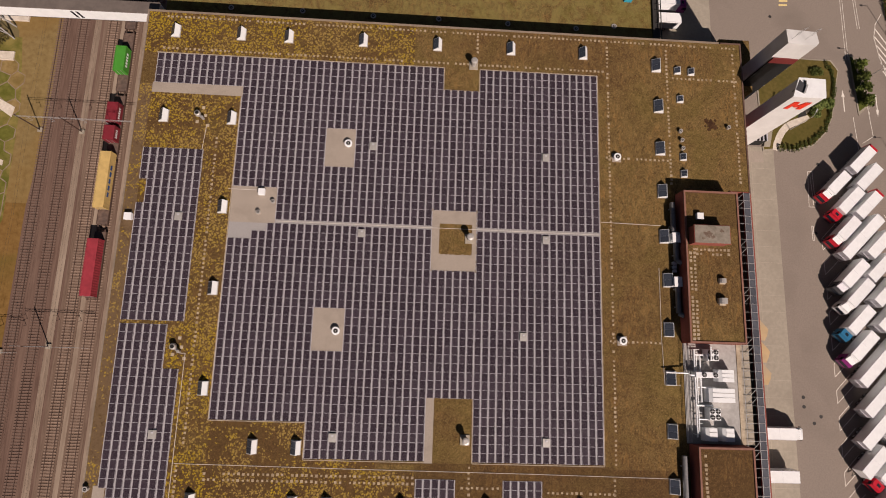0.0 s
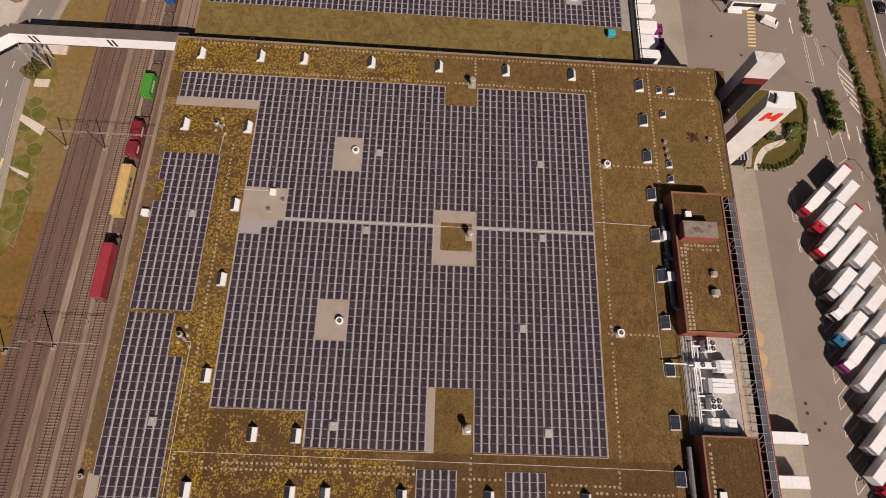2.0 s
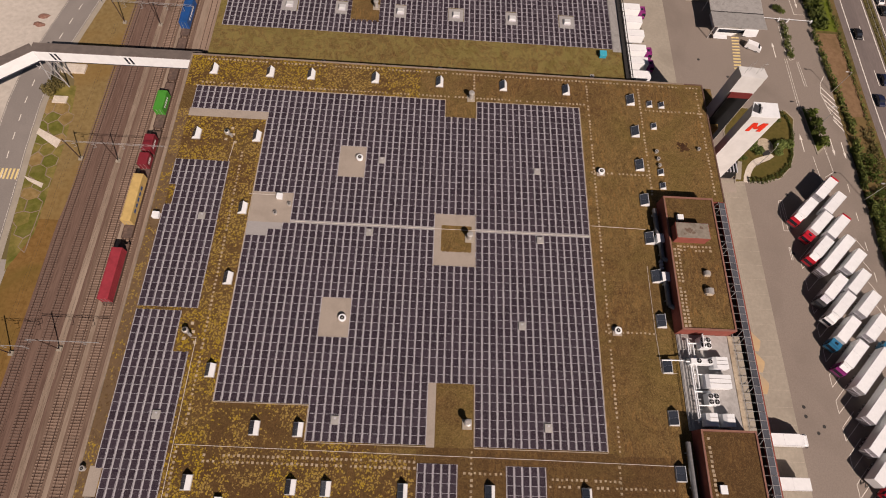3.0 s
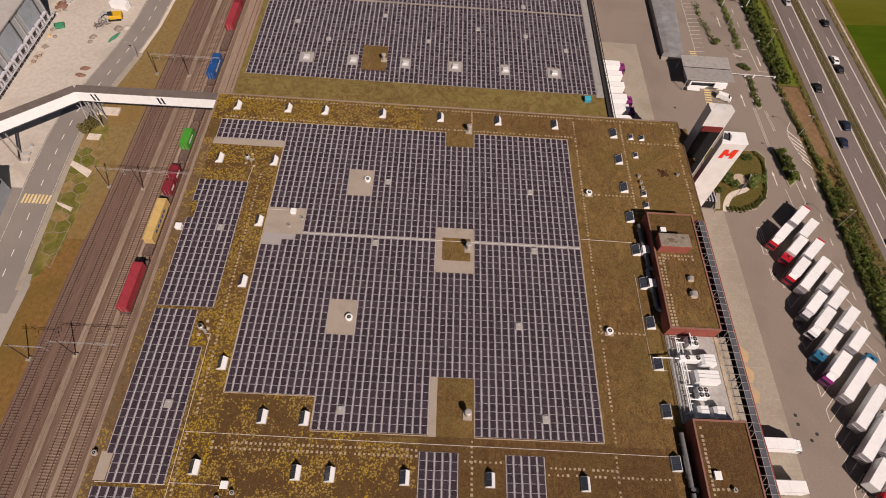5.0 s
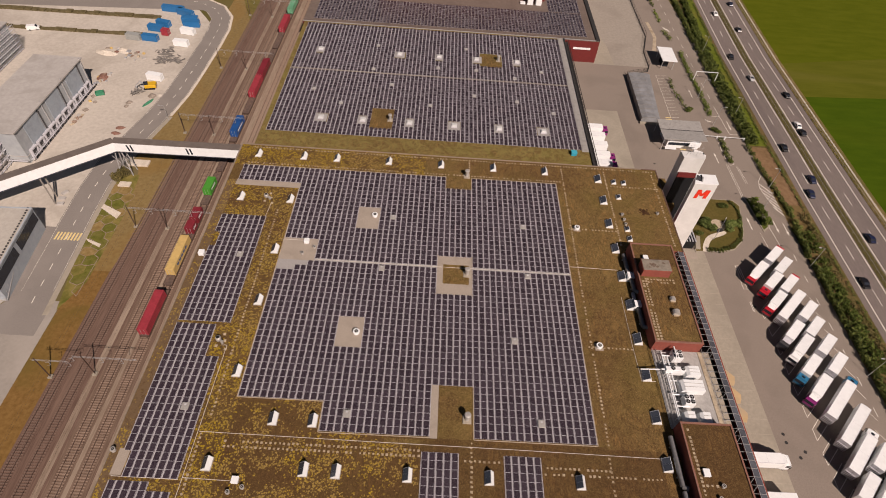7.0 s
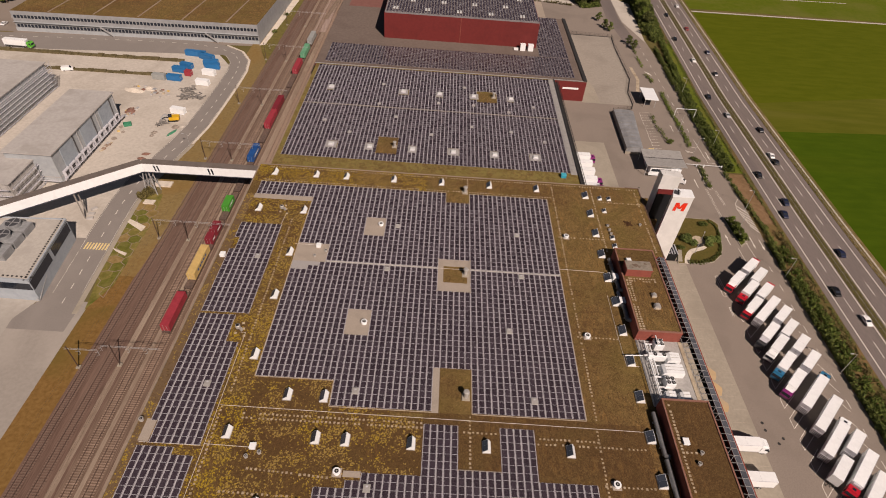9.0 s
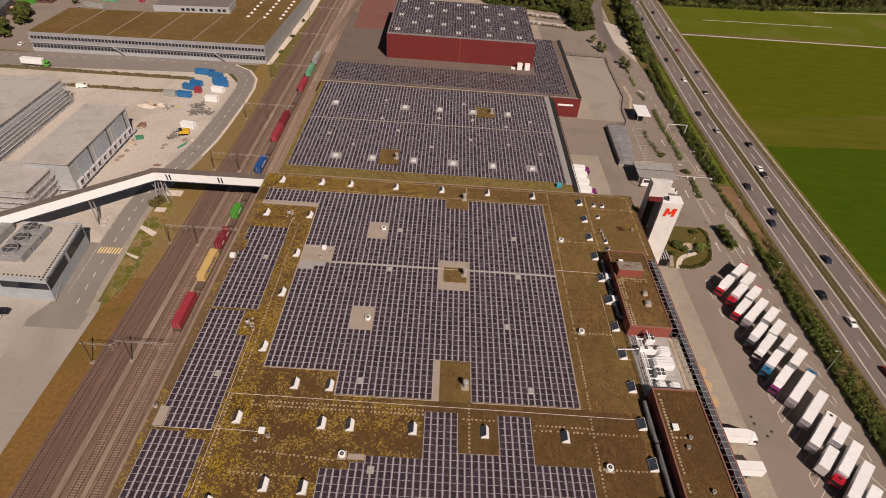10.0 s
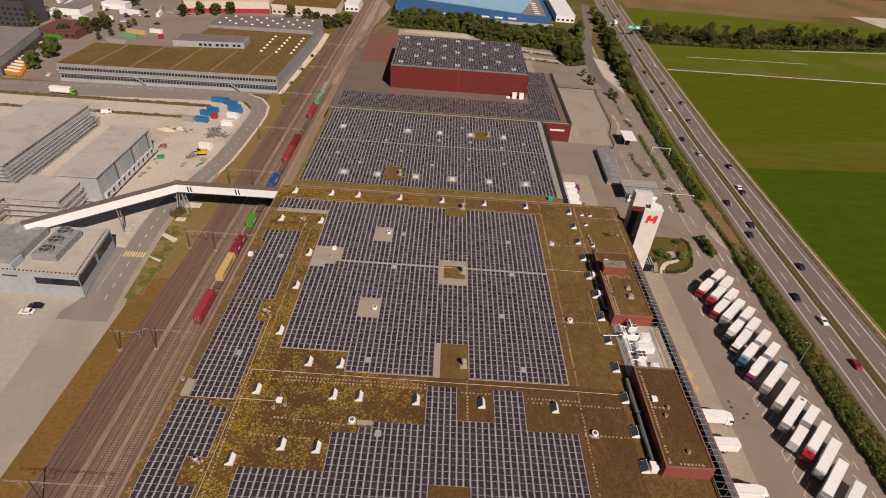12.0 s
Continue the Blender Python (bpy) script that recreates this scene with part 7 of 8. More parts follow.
# planted beds with pale ring paths between road and railway
bed = Geo()
flat([(-106.2, 42.0), (-98.8, 42.5), (-96.5, 26.0), (-96.0, -2.0), (-99.6, -12.0), (-101.0, -4.0), (-104.0, 14.0), (-105.2, 28.0)], -0.03, bed)
structure("planted_bed", bed, surface("bed_planting", (0.120, 0.105, 0.026), (0.215, 0.170, 0.055), 0.45, 0.95, (0.085, 0.095, 0.018), 0.22, 0.9, bump=0.05), "mixed planted bed with green and brown patches", "planting")
ringp, brown, green = Geo(), Geo(), Geo()
rr = random.Random(8)
corner, edges = {}, set()
for i in range(24):
    for k in range(5):
        cx, cy = -104.0 + 3.81 * k + (1.905 if i % 2 else 0.0), 35.0 - i * 3.3
        west = -105.0 + max(0.0, 30.0 - cy) * 0.125
        if not west + 0.7 < cx < -98.2 + max(0.0, 40.0 - cy) * 0.06 - 0.2 or cy < -7:
            continue
        ring = []
        for q in range(6):
            ex, ey = cx + 2.2 * math.sin(math.pi * q / 3), cy + 2.2 * math.cos(math.pi * q / 3)
            key = (round(ex / 1.905), round(ey / 1.1))
            if key not in corner:
                corner[key] = (min(ex + rr.uniform(-0.45, 0.45), -96.6), ey + rr.uniform(-0.45, 0.45))
            ring.append(key)
        for a, b in zip(ring, ring[1:] + ring[:1]):
            edges.add((min(a, b), max(a, b)))
        fill = rr.random()
        if fill < 0.7:
            (brown if fill < 0.3 else green).face([(*corner[a], -0.025) for a in reversed(ring)])
for a, b in sorted(edges):
    (xa, ya), (xb, yb) = corner[a], corner[b]
    if a == b or rr.random() < 0.12:
        continue
    d = Vector((xb - xa, yb - ya, 0)).normalized()
    n = Vector((d.y, -d.x, 0)) * rr.uniform(0.07, 0.14)
    ringp.face([(xa - n.x, ya - n.y, -0.015), (xa + n.x, ya + n.y, -0.015), (xb + n.x, yb + n.y, -0.015), (xb - n.x, yb - n.y, -0.015)])
structure("planted_bed", brown, surface("dry_bed", (0.19, 0.125, 0.048), (0.27, 0.19, 0.085), 0.8, 0.95, (0.14, 0.10, 0.03), 0.3, 0.7, bump=0.05), "dry brown cells of the planted bed", "planting")
structure("planted_bed", green, surface("green_bed", (0.085, 0.088, 0.016), (0.135, 0.130, 0.030), 0.8, 0.95, (0.170, 0.140, 0.050), 0.3, 0.7, bump=0.06), "fresh green cells of the planted bed", "planting")
structure("ring_path", ringp, M_DIRT, "narrow pale stone borders between bed cells", "path")
structure("foot_path", flat([(-104.3, 28.2), (-104.4, 26.4), (-98.0, 22.3), (-97.6, 24.8)], 0.01), M_FOOT, "pale path across the bed", "path")
structure("foot_path", flat([(-103.4, 13.7), (-102.2, 12.5), (-98.1, 10.5), (-98.1, 11.8)], 0.01), M_FOOT, "pale short path across the bed", "path")
structure("sidewalk", strip(ROADW[:8], 4.2, 5.7, -0.01), M_CONCRETE, "pale pavement beside the road", "pavement")
structure("kerb", strip(ROADW[7:15], 4.2, 5.3, 0.02), M_FOOT, "bright pale kerb strip along the bend of the road", "kerb")
lamp_post(-100.2, 73.0, 180, 6.0)

# ---- cooling works ----
cool = thing("cooling_works", "pale blue-grey plant building with round rooftop fans", "building", kind="structure")
M_PALEBLUE = surface("pale_blue_render", (0.29, 0.325, 0.36), (0.335, 0.37, 0.405), 0.7, 0.7, (0.25, 0.28, 0.31), 0.2, 0.5)
SE, NE2, NW2, SW2 = (-113.2, -9.6), (-116.4, 16.6), (-147.0, 15.0), (-147.0, -9.0)
inset = lambda k: [(-130 + (x + 130) * k, 1.5 + (y - 1.5) * k) for x, y in (SE, NE2, NW2, SW2)]
part("wall", Geo().prism([SE, NE2, NW2, SW2], -0.1, 8.2), M_PALEBLUE, cool)
part("roof", Geo().prism(inset(0.985), 8.2, 8.35), surface("grey_gravel_roof", (0.36, 0.335, 0.30), (0.42, 0.39, 0.35), 1.5, 0.9, (0.32, 0.295, 0.265), 0.2, 0.6), cool, "pale gravel roof")
for a, b in ((SE, NE2), (NE2, NW2), (NW2, SW2), (SW2, SE)):
    part("parapet", Geo().beam((*a, 8.35), (*b, 8.35), 0.4, 0.5), M_PALEBLUE, cool)
for k0, k1 in ((0.01, 0.47), (0.53, 0.98)):
    a, b = Vector((*SE, 0)), Vector((*NE2, 0))
    p, q = a.lerp(b, k0), a.lerp(b, k1)
    part("window", Geo().solid([(p.x + 0.06, p.y, 4.2), (q.x + 0.06, q.y, 4.2), (q.x - 0.1, q.y, 4.2), (p.x - 0.1, p.y, 4.2)], [(p.x + 0.06, p.y, 7.4), (q.x + 0.06, q.y, 7.4), (q.x - 0.1, q.y, 7.4), (p.x - 0.1, p.y, 7.4)]), M_GLASSDARK, cool)
a, b = Vector((*SW2, 0)), Vector((*SE, 0))
for k0, k1, z0, z1 in ((0.58, 0.995, 4.4, 6.9), (0.28, 0.42, 6.6, 7.1)):
    p, q = a.lerp(b, k0), a.lerp(b, k1)
    part("window", Geo().solid([(p.x, p.y - 0.06, z0), (q.x, q.y - 0.06, z0), (q.x, q.y + 0.1, z0), (p.x, p.y + 0.1, z0)], [(p.x, p.y - 0.06, z1), (q.x, q.y - 0.06, z1), (q.x, q.y + 0.1, z1), (p.x, p.y + 0.1, z1)]), M_GLASSDARK, cool)
studs = Geo()
for i in range(26):
    k = i / 25
    x, y = SE[0] + (NE2[0] - SE[0]) * k - 1.0, SE[1] + (NE2[1] - SE[1]) * k
    studs.box(x - 0.2, x + 0.2, y - 0.2, y + 0.2, 8.35, 8.6)
    studs.box(-145 + 32 * k - 0.2, -145 + 32 * k + 0.2, -9.0 - 0.6 * k + 0.9, -9.0 - 0.6 * k + 1.3, 8.35, 8.6)
part("roof_studs", studs, M_DARKSTEEL, cool, kind="stuff")
M_FAN = surface("fan_casing", (0.20, 0.205, 0.21), (0.27, 0.275, 0.28), 0.9, 0.6, (0.15, 0.15, 0.155), 0.4, 0.6)
for x, y in ((-127.2, -0.6), (-127.2, 4.6), (-127.2, 9.8)):
    fan = thing("cooling_tower", "grey block with a large round fan cowl on the roof", "cooling tower", (x, y, 8.35), group="rooftop cooling towers")
    part("block", Geo().box(-4.0, 4.0, -2.2, 2.2, 0, 2.4, c=0.1), M_FAN, fan)
    part("cowl", Geo().cyl(0, 0, 2.4, 3.6, 2.05, 2.2, 24), M_FAN, fan)
    part("throat", Geo().cyl(0, 0, 3.6, 3.63, 1.9, 1.9, 24), M_CABDARK, fan)
    part("guard", Geo().beam((-2.0, 0, 3.68), (2.0, 0, 3.68), 0.15).beam((0, -2.0, 3.68), (0, 2.0, 3.68), 0.15), M_STEEL, fan)
part("penthouse", Geo().box(-147, -134.5, -5.5, 12.0, 8.35, 10.8).box(-146.8, -134.7, -5.3, 11.8, 10.8, 11.0), M_FAN, cool)
part("roof_wall", Geo().box(-134.4, -133.8, -8.4, -3.0, 8.35, 10.6), M_PALEBLUE, cool)
part("stair", Geo().beam((-113.6, -10, 0.3), (-115.6, 4, 5.5), 1.2, 0.3), M_STEEL, cool)
for i in range(9):
    k = i / 8
    part("baluster", Geo().box(-113.1 - 2 * k - 0.05, -113.1 - 2 * k + 0.05, -10 + 14 * k - 0.05, -10 + 14 * k + 0.05, 0.3 + 5.2 * k, 1.6 + 5.2 * k), M_STEEL, cool)
part("annex", Geo().box(-160, -147, -8, 12, -0.1, 5.5).box(-150, -147.2, -12.5, -8, -0.1, 7.4), M_PALEBLUE, cool)
for p, x, y, a in ((0, -126.4, -18.4, 185), (1, -125.4, -15.6, 185)):
    c = copy_thing(cars[p], pose(x, y, -0.02, 0, 0, a))
    tagged(c, "%s car parked before the plant" % ("white" if p == 0 else "black"), group="parked cars")

# ---- building site ----
M_SHELL = surface("precast_concrete", (0.345, 0.325, 0.308), (0.40, 0.380, 0.360), 0.8, 0.85, (0.285, 0.265, 0.243), 0.12, 0.6)
M_GREYCLAD = surface("grey_cladding", (0.30, 0.32, 0.335), (0.35, 0.37, 0.385), 0.7, 0.6, (0.27, 0.285, 0.30), 0.2, 0.5)


def site_hall(x0, x1, y0, y1, h, label, floors, clad):
    ob = thing("hall_under_construction", label, "building", kind="structure", group="halls under construction")
    part("wall", Geo().box(x0 + 0.6, x1 - 0.6, y0 + 0.6, y1 - 0.6, -0.1, h - 0.4), clad, ob)
    part("roof", Geo().box(x0, x1, y0, y1, h - 0.4, h), M_SHELL, ob, "pale bare roof slab")
    for k in range(floors):
        z = h * (k + 0.15) / floors
        part("scaffold_deck", Geo().beam((x0, y0 - 0.9, z), (x1, y0 - 0.9, z), 0.6, 0.07).beam((x1 + 0.9, y0, z), (x1 + 0.9, y1, z), 0.6, 0.07).beam((x0, y0 - 1.3, z + 1.0), (x1, y0 - 1.3, z + 1.0), 0.07).beam((x1 + 1.3, y0, z + 1.0), (x1 + 1.3, y1, z + 1.0), 0.07), M_ALU, ob)
        part("slab_edge", Geo().box(x0 + 0.5, x1 - 0.5, y0 + 0.5, y1 - 0.5, z + 0.5, z + 0.75), M_SHELL, ob)
    sc = Geo()
    n = int((x1 - x0) / 2.5)
    for i in range(n + 1):
        x = x0 + (x1 - x0) * i / n
        sc.box(x - 0.05, x + 0.05, y0 - 1.5, y0 - 1.4, -0.1, h + 1.0)
    n = int((y1 - y0) / 2.5)
    for i in range(n + 1):
        y = y0 + (y1 - y0) * i / n
        sc.box(x1 + 1.4, x1 + 1.5, y - 0.05, y + 0.05, -0.1, h + 1.0)
    if floors > 1:
        part("scaffold_pole", sc, M_STEEL, ob, kind="stuff")
    return ob


site_hall(-202, -174.6, 50, 114, 11.5, "grey hall shell wrapped in scaffolding", 7, M_GREYCLAD)
hallb = site_hall(-152.0, -134.6, 44.5, 91, 12.2, "grey clad hall with pale roof on a building site", 1, M_GREYCLAD)
for i in range(3):
    part("panel", Geo().box(-135.25, -135.05, 50 + i * 14, 58 + i * 14, 3.5, 11.4), paint("blue_grey_panel", (0.30, 0.345, 0.39), 0.5), hallb, "blue-grey wall panel")
    part("panel", Geo().box(-135.25, -135.0, 58.6 + i * 14, 59.1 + i * 14, 3.5, 11.4), M_CABDARK, hallb)
    part("downpipe", Geo().box(-135.2, -134.9, 61.5 + i * 14, 61.75 + i * 14, 0.0, 12.6), M_STEEL, hallb)
for i in range(10):
    y = 47.2 + i * 4.3
    dock = part("dock_door", Geo().box(-135.3, -134.9, y, y + 2.6, -0.1, 3.4), M_CABDARK, hallb)
    part("surround", Geo().box(-135.3, -134.2, y - 0.35, y, -0.1, 3.8).box(-135.3, -134.2, y + 2.6, y + 2.95, -0.1, 3.8).box(-135.3, -134.2, y, y + 2.6, 3.4, 3.8), M_ALU, dock, "white door surround")
site_hall(-163, -142, 30.5, 48, 9.5, "low concrete shell with stacked floors on a building site", 4, M_SHELL)
site_hall(-178, -165, 18, 44, 7.5, "low concrete shell with timber shuttering", 3, surface("shuttering", (0.42, 0.30, 0.20), (0.50, 0.37, 0.25), 0.8, 0.85, stretch=(1, 1, 6)))
rr = random.Random(12)
for i, (x, y, l, m, a) in enumerate(((-126.6, 155, 10, C_SITE, 85), (-120, 152, 8, C_SITE, 70), (-114, 142, 7, C_SITE, 100), (-116, 146, 7, C_SITE, 100), (-126, 141, 6, C_SITE, 75), (-127.5, 136.5, 7, C_SITE, 80), (-127, 128, 6.5, C_SITE, 85), (-134, 128, 6, C_GRY, 85), (-113.5, 135.6, 6, M_WHITE, 80), (-113, 125.4, 6, M_WHITE, 85), (-114.2, 98.6, 6, M_WHITE, 80), (-122.5, 133.5, 3, C_RED, 85))):
    container(x, y, -0.05, l, m, "%s site container on bare ground" % ("blue" if m is C_SITE else "red" if m is C_RED else "white" if m is M_WHITE else "grey"), None, a, "site containers")


def excavator(x, y, turn):
    ob = thing("excavator", "yellow tracked excavator on the building site", "excavator", (x, y, -0.05), turn, "site machines")
    yel = paint("machine_yellow", (0.62, 0.36, 0.02), 0.45)
    for s in (-1, 1):
        part("track", Geo().box(-2.0, 2.0, s * 1.1 - 0.3, s * 1.1 + 0.3, 0, 0.8, c=0.15), M_TYRE, ob)
    house = part("house", Geo().box(-2.6, 1.4, -1.5, 1.5, 0.8, 2.0, c=0.1), yel, ob)
    part("cab", Geo().box(0.0, 1.4, 0.3, 1.3, 2.2, 3.2, c=0.06), M_GLASSDARK, house)
    part("boom", Geo().beam((1.0, -0.2, 1.9), (3.0, -0.2, 2.8), 0.5).beam((3.0, -0.2, 2.8), (4.4, -0.2, 1.4), 0.4), M_STEEL, ob, "grey worn boom")
    part("bucket", Geo().beam((4.4, -0.2, 1.4), (4.9, -0.2, 0.5), 0.9, 0.6), M_STEEL, ob)


excavator(-114.2, 92.4, 195)


def heap(name, x, y, r, h, mat, label, seed, long=1.0, turn=0.0):
    q = random.Random(seed)
    g = Geo()
    ring = [[((r * k) * math.cos(2 * math.pi * i / 14) * q.uniform(0.8, 1.2), (r * k) * long * math.sin(2 * math.pi * i / 14) * q.uniform(0.8, 1.2), h * (1 - k) * q.uniform(0.8, 1.1) - 0.08) for i in range(14)] for k in (1.0, 0.7, 0.4, 0.15)]
    for lo, hi in zip(ring, ring[1:]):
        for i in range(14):
            j = (i + 1) % 14
            g.face([lo[i], lo[j], hi[j], hi[i]])
    g.face(ring[-1])
    solo(name, g, mat, label, "heap", "site heaps", at=(x, y, 0), turn=turn)


M_REDSOIL = surface("red_brown_soil", (0.155, 0.080, 0.062), (0.240, 0.135, 0.105), 1.5, 0.95, (0.30, 0.20, 0.16), 0.4, 0.5, bump=0.05)
M_SCRAP = surface("mixed_rubble", (0.20, 0.17, 0.14), (0.33, 0.28, 0.24), 1.5, 0.95, (0.14, 0.12, 0.10), 0.5, 0.6, bump=0.05)
M_NET = surface("green_netting", (0.020, 0.150, 0.080), (0.035, 0.210, 0.120), 1.5, 0.8, (0.07, 0.16, 0.10), 0.6, 0.5)
for i, (x, y, r, h, long, a, m, txt) in enumerate((
        (-115.0, 66.6, 1.0, 0.7, 1.9, 95, M_REDSOIL, "red-brown heap of soil on the site"), (-115.4, 63.4, 1.0, 0.8, 1.7, 80, M_REDSOIL, "red-brown heap of soil on the site"),
        (-118.1, 82.2, 1.2, 0.6, 1.2, 0, M_SCRAP, "small grey-brown heap of rubble"), (-118.2, 79.7, 0.9, 0.5, 1.3, 20, M_SCRAP, "small grey-brown heap of rubble"),
        (-111.4, 87.2, 1.4, 0.9, 1.3, 30, M_SCRAP, "dark heap of scrap beside the road"), (-108.9, 88.2, 1.2, 0.5, 1.2, 10, M_DUST, "pale heap of sand beside the road"),
        (-111.3, 82.6, 0.8, 0.6, 4.0, -22, M_NET, "crumpled green netting on the ground"), (-140.5, 115.6, 2.2, 1.2, 2.4, 75, M_FOOT, "white heap of gravel on the site"),
        (-134.6, 118.2, 2.0, 1.0, 1.7, 60, M_FOOT, "white heap of gravel on the site"), (-134.3, 97.4, 2.2, 1.1, 1.5, 10, M_REDSOIL, "heap of red rubble beside the hall"), (-130.2, 81.0, 0.8, 0.5, 1.2, 40, M_SCRAP, "small grey-brown heap of rubble"))):
    heap("rubble", x, y, r, h, m, txt, 50 + i, long, a)


def bar_stack(x, y, r, n, seed):
    """A loose pile of steel bars and frames."""
    q = random.Random(seed)
    g = Geo()
    for i in range(n):
        a, l = q.uniform(0, math.pi), q.uniform(0.5, 1.6)
        cx, cy, z = q.gauss(0, r * 0.45), q.gauss(0, r * 0.45), q.uniform(0.1, 0.8)
        g.beam((cx - l * math.cos(a), cy - l * math.sin(a), z), (cx + l * math.cos(a), cy + l * math.sin(a), z * q.uniform(0.4, 1.0)), q.uniform(0.1, 0.3))
    solo("steel_stack", g, surface("loose_steel", (0.14, 0.13, 0.12), (0.28, 0.26, 0.24), 1.0, 0.6, (0.40, 0.37, 0.34), 0.5, 0.5, metal=0.2), "loose grey pile of steel bars and frames", "steel stack", "site steel", at=(x, y, 0))


for x, y, r, n in ((-117.9, 88.6, 2.2, 26), (-113.6, 113.0, 4.4, 40), (-117.2, 118.4, 4.0, 40), (-116.4, 112.4, 3.2, 26), (-110.4, 112.2, 2.0, 14)):
    bar_stack(x, y, r, n, int(-x * 10))
skip = thing("waste_skip", "open green waste skip beside the hall", "skip", (-130.4, 86.0, -0.05), 25)
part("floor", Geo().box(-1.3, 1.3, -0.8, 0.8, 0.05, 0.2), M_NET, skip)
for b in ((-1.5, -1.4, -0.9, 0.9), (1.4, 1.5, -0.9, 0.9), (-1.4, 1.4, -0.9, -0.8), (-1.4, 1.4, 0.8, 0.9)):
    part("side", Geo().box(*b, 0.05, 1.3), M_NET, skip)
for i in range(40):
    cx, cy, sx, sy = ((-133.2, 97.0, 2.0, 3.0), (-128.2, 113.0, 2.2, 1.8), (-131.6, 72.0, 0.7, 7.0), (-137.0, 117.0, 3.0, 1.6))[i % 4]
    px, py, w, l, h = cx + rr.gauss(0, sx), cy + rr.gauss(0, sy), rr.uniform(0.25, 0.8), rr.uniform(0.3, 0.9), rr.uniform(0.2, 0.7)
    solo("building_material", Geo().box(-w, w, -l, l, 0, h, c=min(w, l, h) * 0.2), rr.choice([M_PAVER, M_SLEEPER, M_STEEL, M_SHELL, M_SHELL, M_SCRAP, M_REDSOIL]) if i % 13 else C_YEL, "loose building material lying on the site", "building material", "site clutter", at=(px, py, -0.05), turn=rr.uniform(0, 180))
for x, y in ((-117.0, 27.0), (-118.0, 32.0), (-117.6, 29.4)):
    solo("building_material", Geo().box(-1.0, 1.0, -0.6, 0.6, 0, 0.5, c=0.05), M_SHELL, "grey stack of concrete slabs on the site", "building material", "site slabs", at=(x, y, -0.05), turn=rr.uniform(0, 60))

M_PLANK = surface("stacked_planks", (0.36, 0.25, 0.16), (0.46, 0.34, 0.23), 1.0, 0.85, stretch=(1, 8, 1), tint=0.3)
for i in range(28):
    px, py = (rr.uniform(-166, -146), rr.uniform(19, 26)) if i < 16 else (rr.uniform(-168, -158), rr.uniform(48, 60))
    w, l, h = rr.uniform(0.4, 1.2), rr.uniform(0.6, 2.6), rr.uniform(0.2, 1.1)
    solo("building_material", Geo().box(-w, w, -l, l, 0, h, c=min(w, h) * 0.15), rr.choice([M_PLANK, M_PLANK, M_STEEL, M_SHELL, M_DARKSTEEL, M_WHITE]), "stack of planks and material on the site", "building material", "site stacks", at=(px, py, -0.05), turn=rr.choice((0, 90, 40, -45)) + rr.uniform(-8, 8))

# ---- long works hall beyond the road ----
lh = thing("works_hall", "long grey works hall with window bands and a brown planted roof", "building", kind="structure")
A_, B_ = (-224.0, 170.0), (-99.8, 174.2)
C_ = (-97.0, 261.5)
HALL = [A_, B_, C_, (-169.5, 260.0), (-172.0, 213.0), (-223.0, 210.5)]
part("wall", Geo().prism(HALL, -0.1, 9.6), M_WORKS, lh)
part("roof", Geo().prism(HALL, 9.6, 10.0, top=1), [M_WORKS, M_SEDUM], lh, "brown planted roof")
win_me = Geo().box(0.22, 1.5, -0.09, 0.0, 0.25, 1.75).mesh("window", M_GLASSDARK)
for i in range(70):
    k = (i + 0.4) / 70.6
    x, y = A_[0] + (B_[0] - A_[0]) * k, A_[1] + (B_[1] - A_[1]) * k
    for z in (1.6, 6.2):
        part("window", win_me, None, lh, at=(x, y, z), turn=1.9)
part("band", Geo().beam((A_[0], A_[1] - 0.5, 4.6), (B_[0], B_[1] - 0.5, 4.6), 0.9, 0.2), M_GREYCLAD, lh, "walkway between the window bands")
part("plinth", Geo().beam((A_[0], A_[1] - 0.3, 0.7), (B_[0], B_[1] - 0.3, 0.7), 0.5, 1.6), M_GREYCLAD, lh)
for k in (0.40, 0.83):
    x, y = A_[0] + (B_[0] - A_[0]) * k, A_[1] + (B_[1] - A_[1]) * k - 1.4
    part("stair", Geo().beam((x, y, 0.1), (x - 6, y - 0.2, 4.6), 1.0, 0.25), M_STEEL, lh)
for k in (0.15, 0.33, 0.51, 0.69, 0.87):
    x, y = A_[0] + (B_[0] - A_[0]) * k, A_[1] + (B_[1] - A_[1]) * k
    part("roof_joint", Geo().beam((x, y + 1, 10.02), (x + 3, y + 42, 10.02), 0.8, 0.06), M_DIRT, lh)
PENT = [(-175.6, 214.4), (-132.4, 219.6), (-133.6, 235.0), (-176.2, 231.0)]
part("penthouse", Geo().prism(PENT, 10.0, 13.6), M_GREYCLAD, lh, "pale grey plant room on the roof")
part("penthouse_roof", Geo().prism([(-175.2, 214.9), (-132.9, 219.9), (-134.0, 234.6), (-175.8, 230.6)], 13.6, 13.7), M_TRAYDARK, lh)
for i in range(8):
    x = -160.0 + i * 2.9 + 1.6 * (i // 3)
    y = 214.4 + (x + 175.6) * 0.1204
    part("penthouse_window", Geo().box(x, x + 1.8, y - 0.12, y + 0.3, 11.0, 12.4), M_GLASSDARK, lh)
dome = thing("roof_dome", "small white plastic dome light", "skylight", group="white dome lights")
part("dome", Geo().cyl(0, 0, 0.2, 0.55, 0.8, 0.68, 14).cyl(0, 0, 0.55, 0.75, 0.68, 0.25, 14), M_OPAL, dome)
part("curb", Geo().box(-0.9, 0.9, -0.9, 0.9, 0, 0.2), M_ALU, dome)
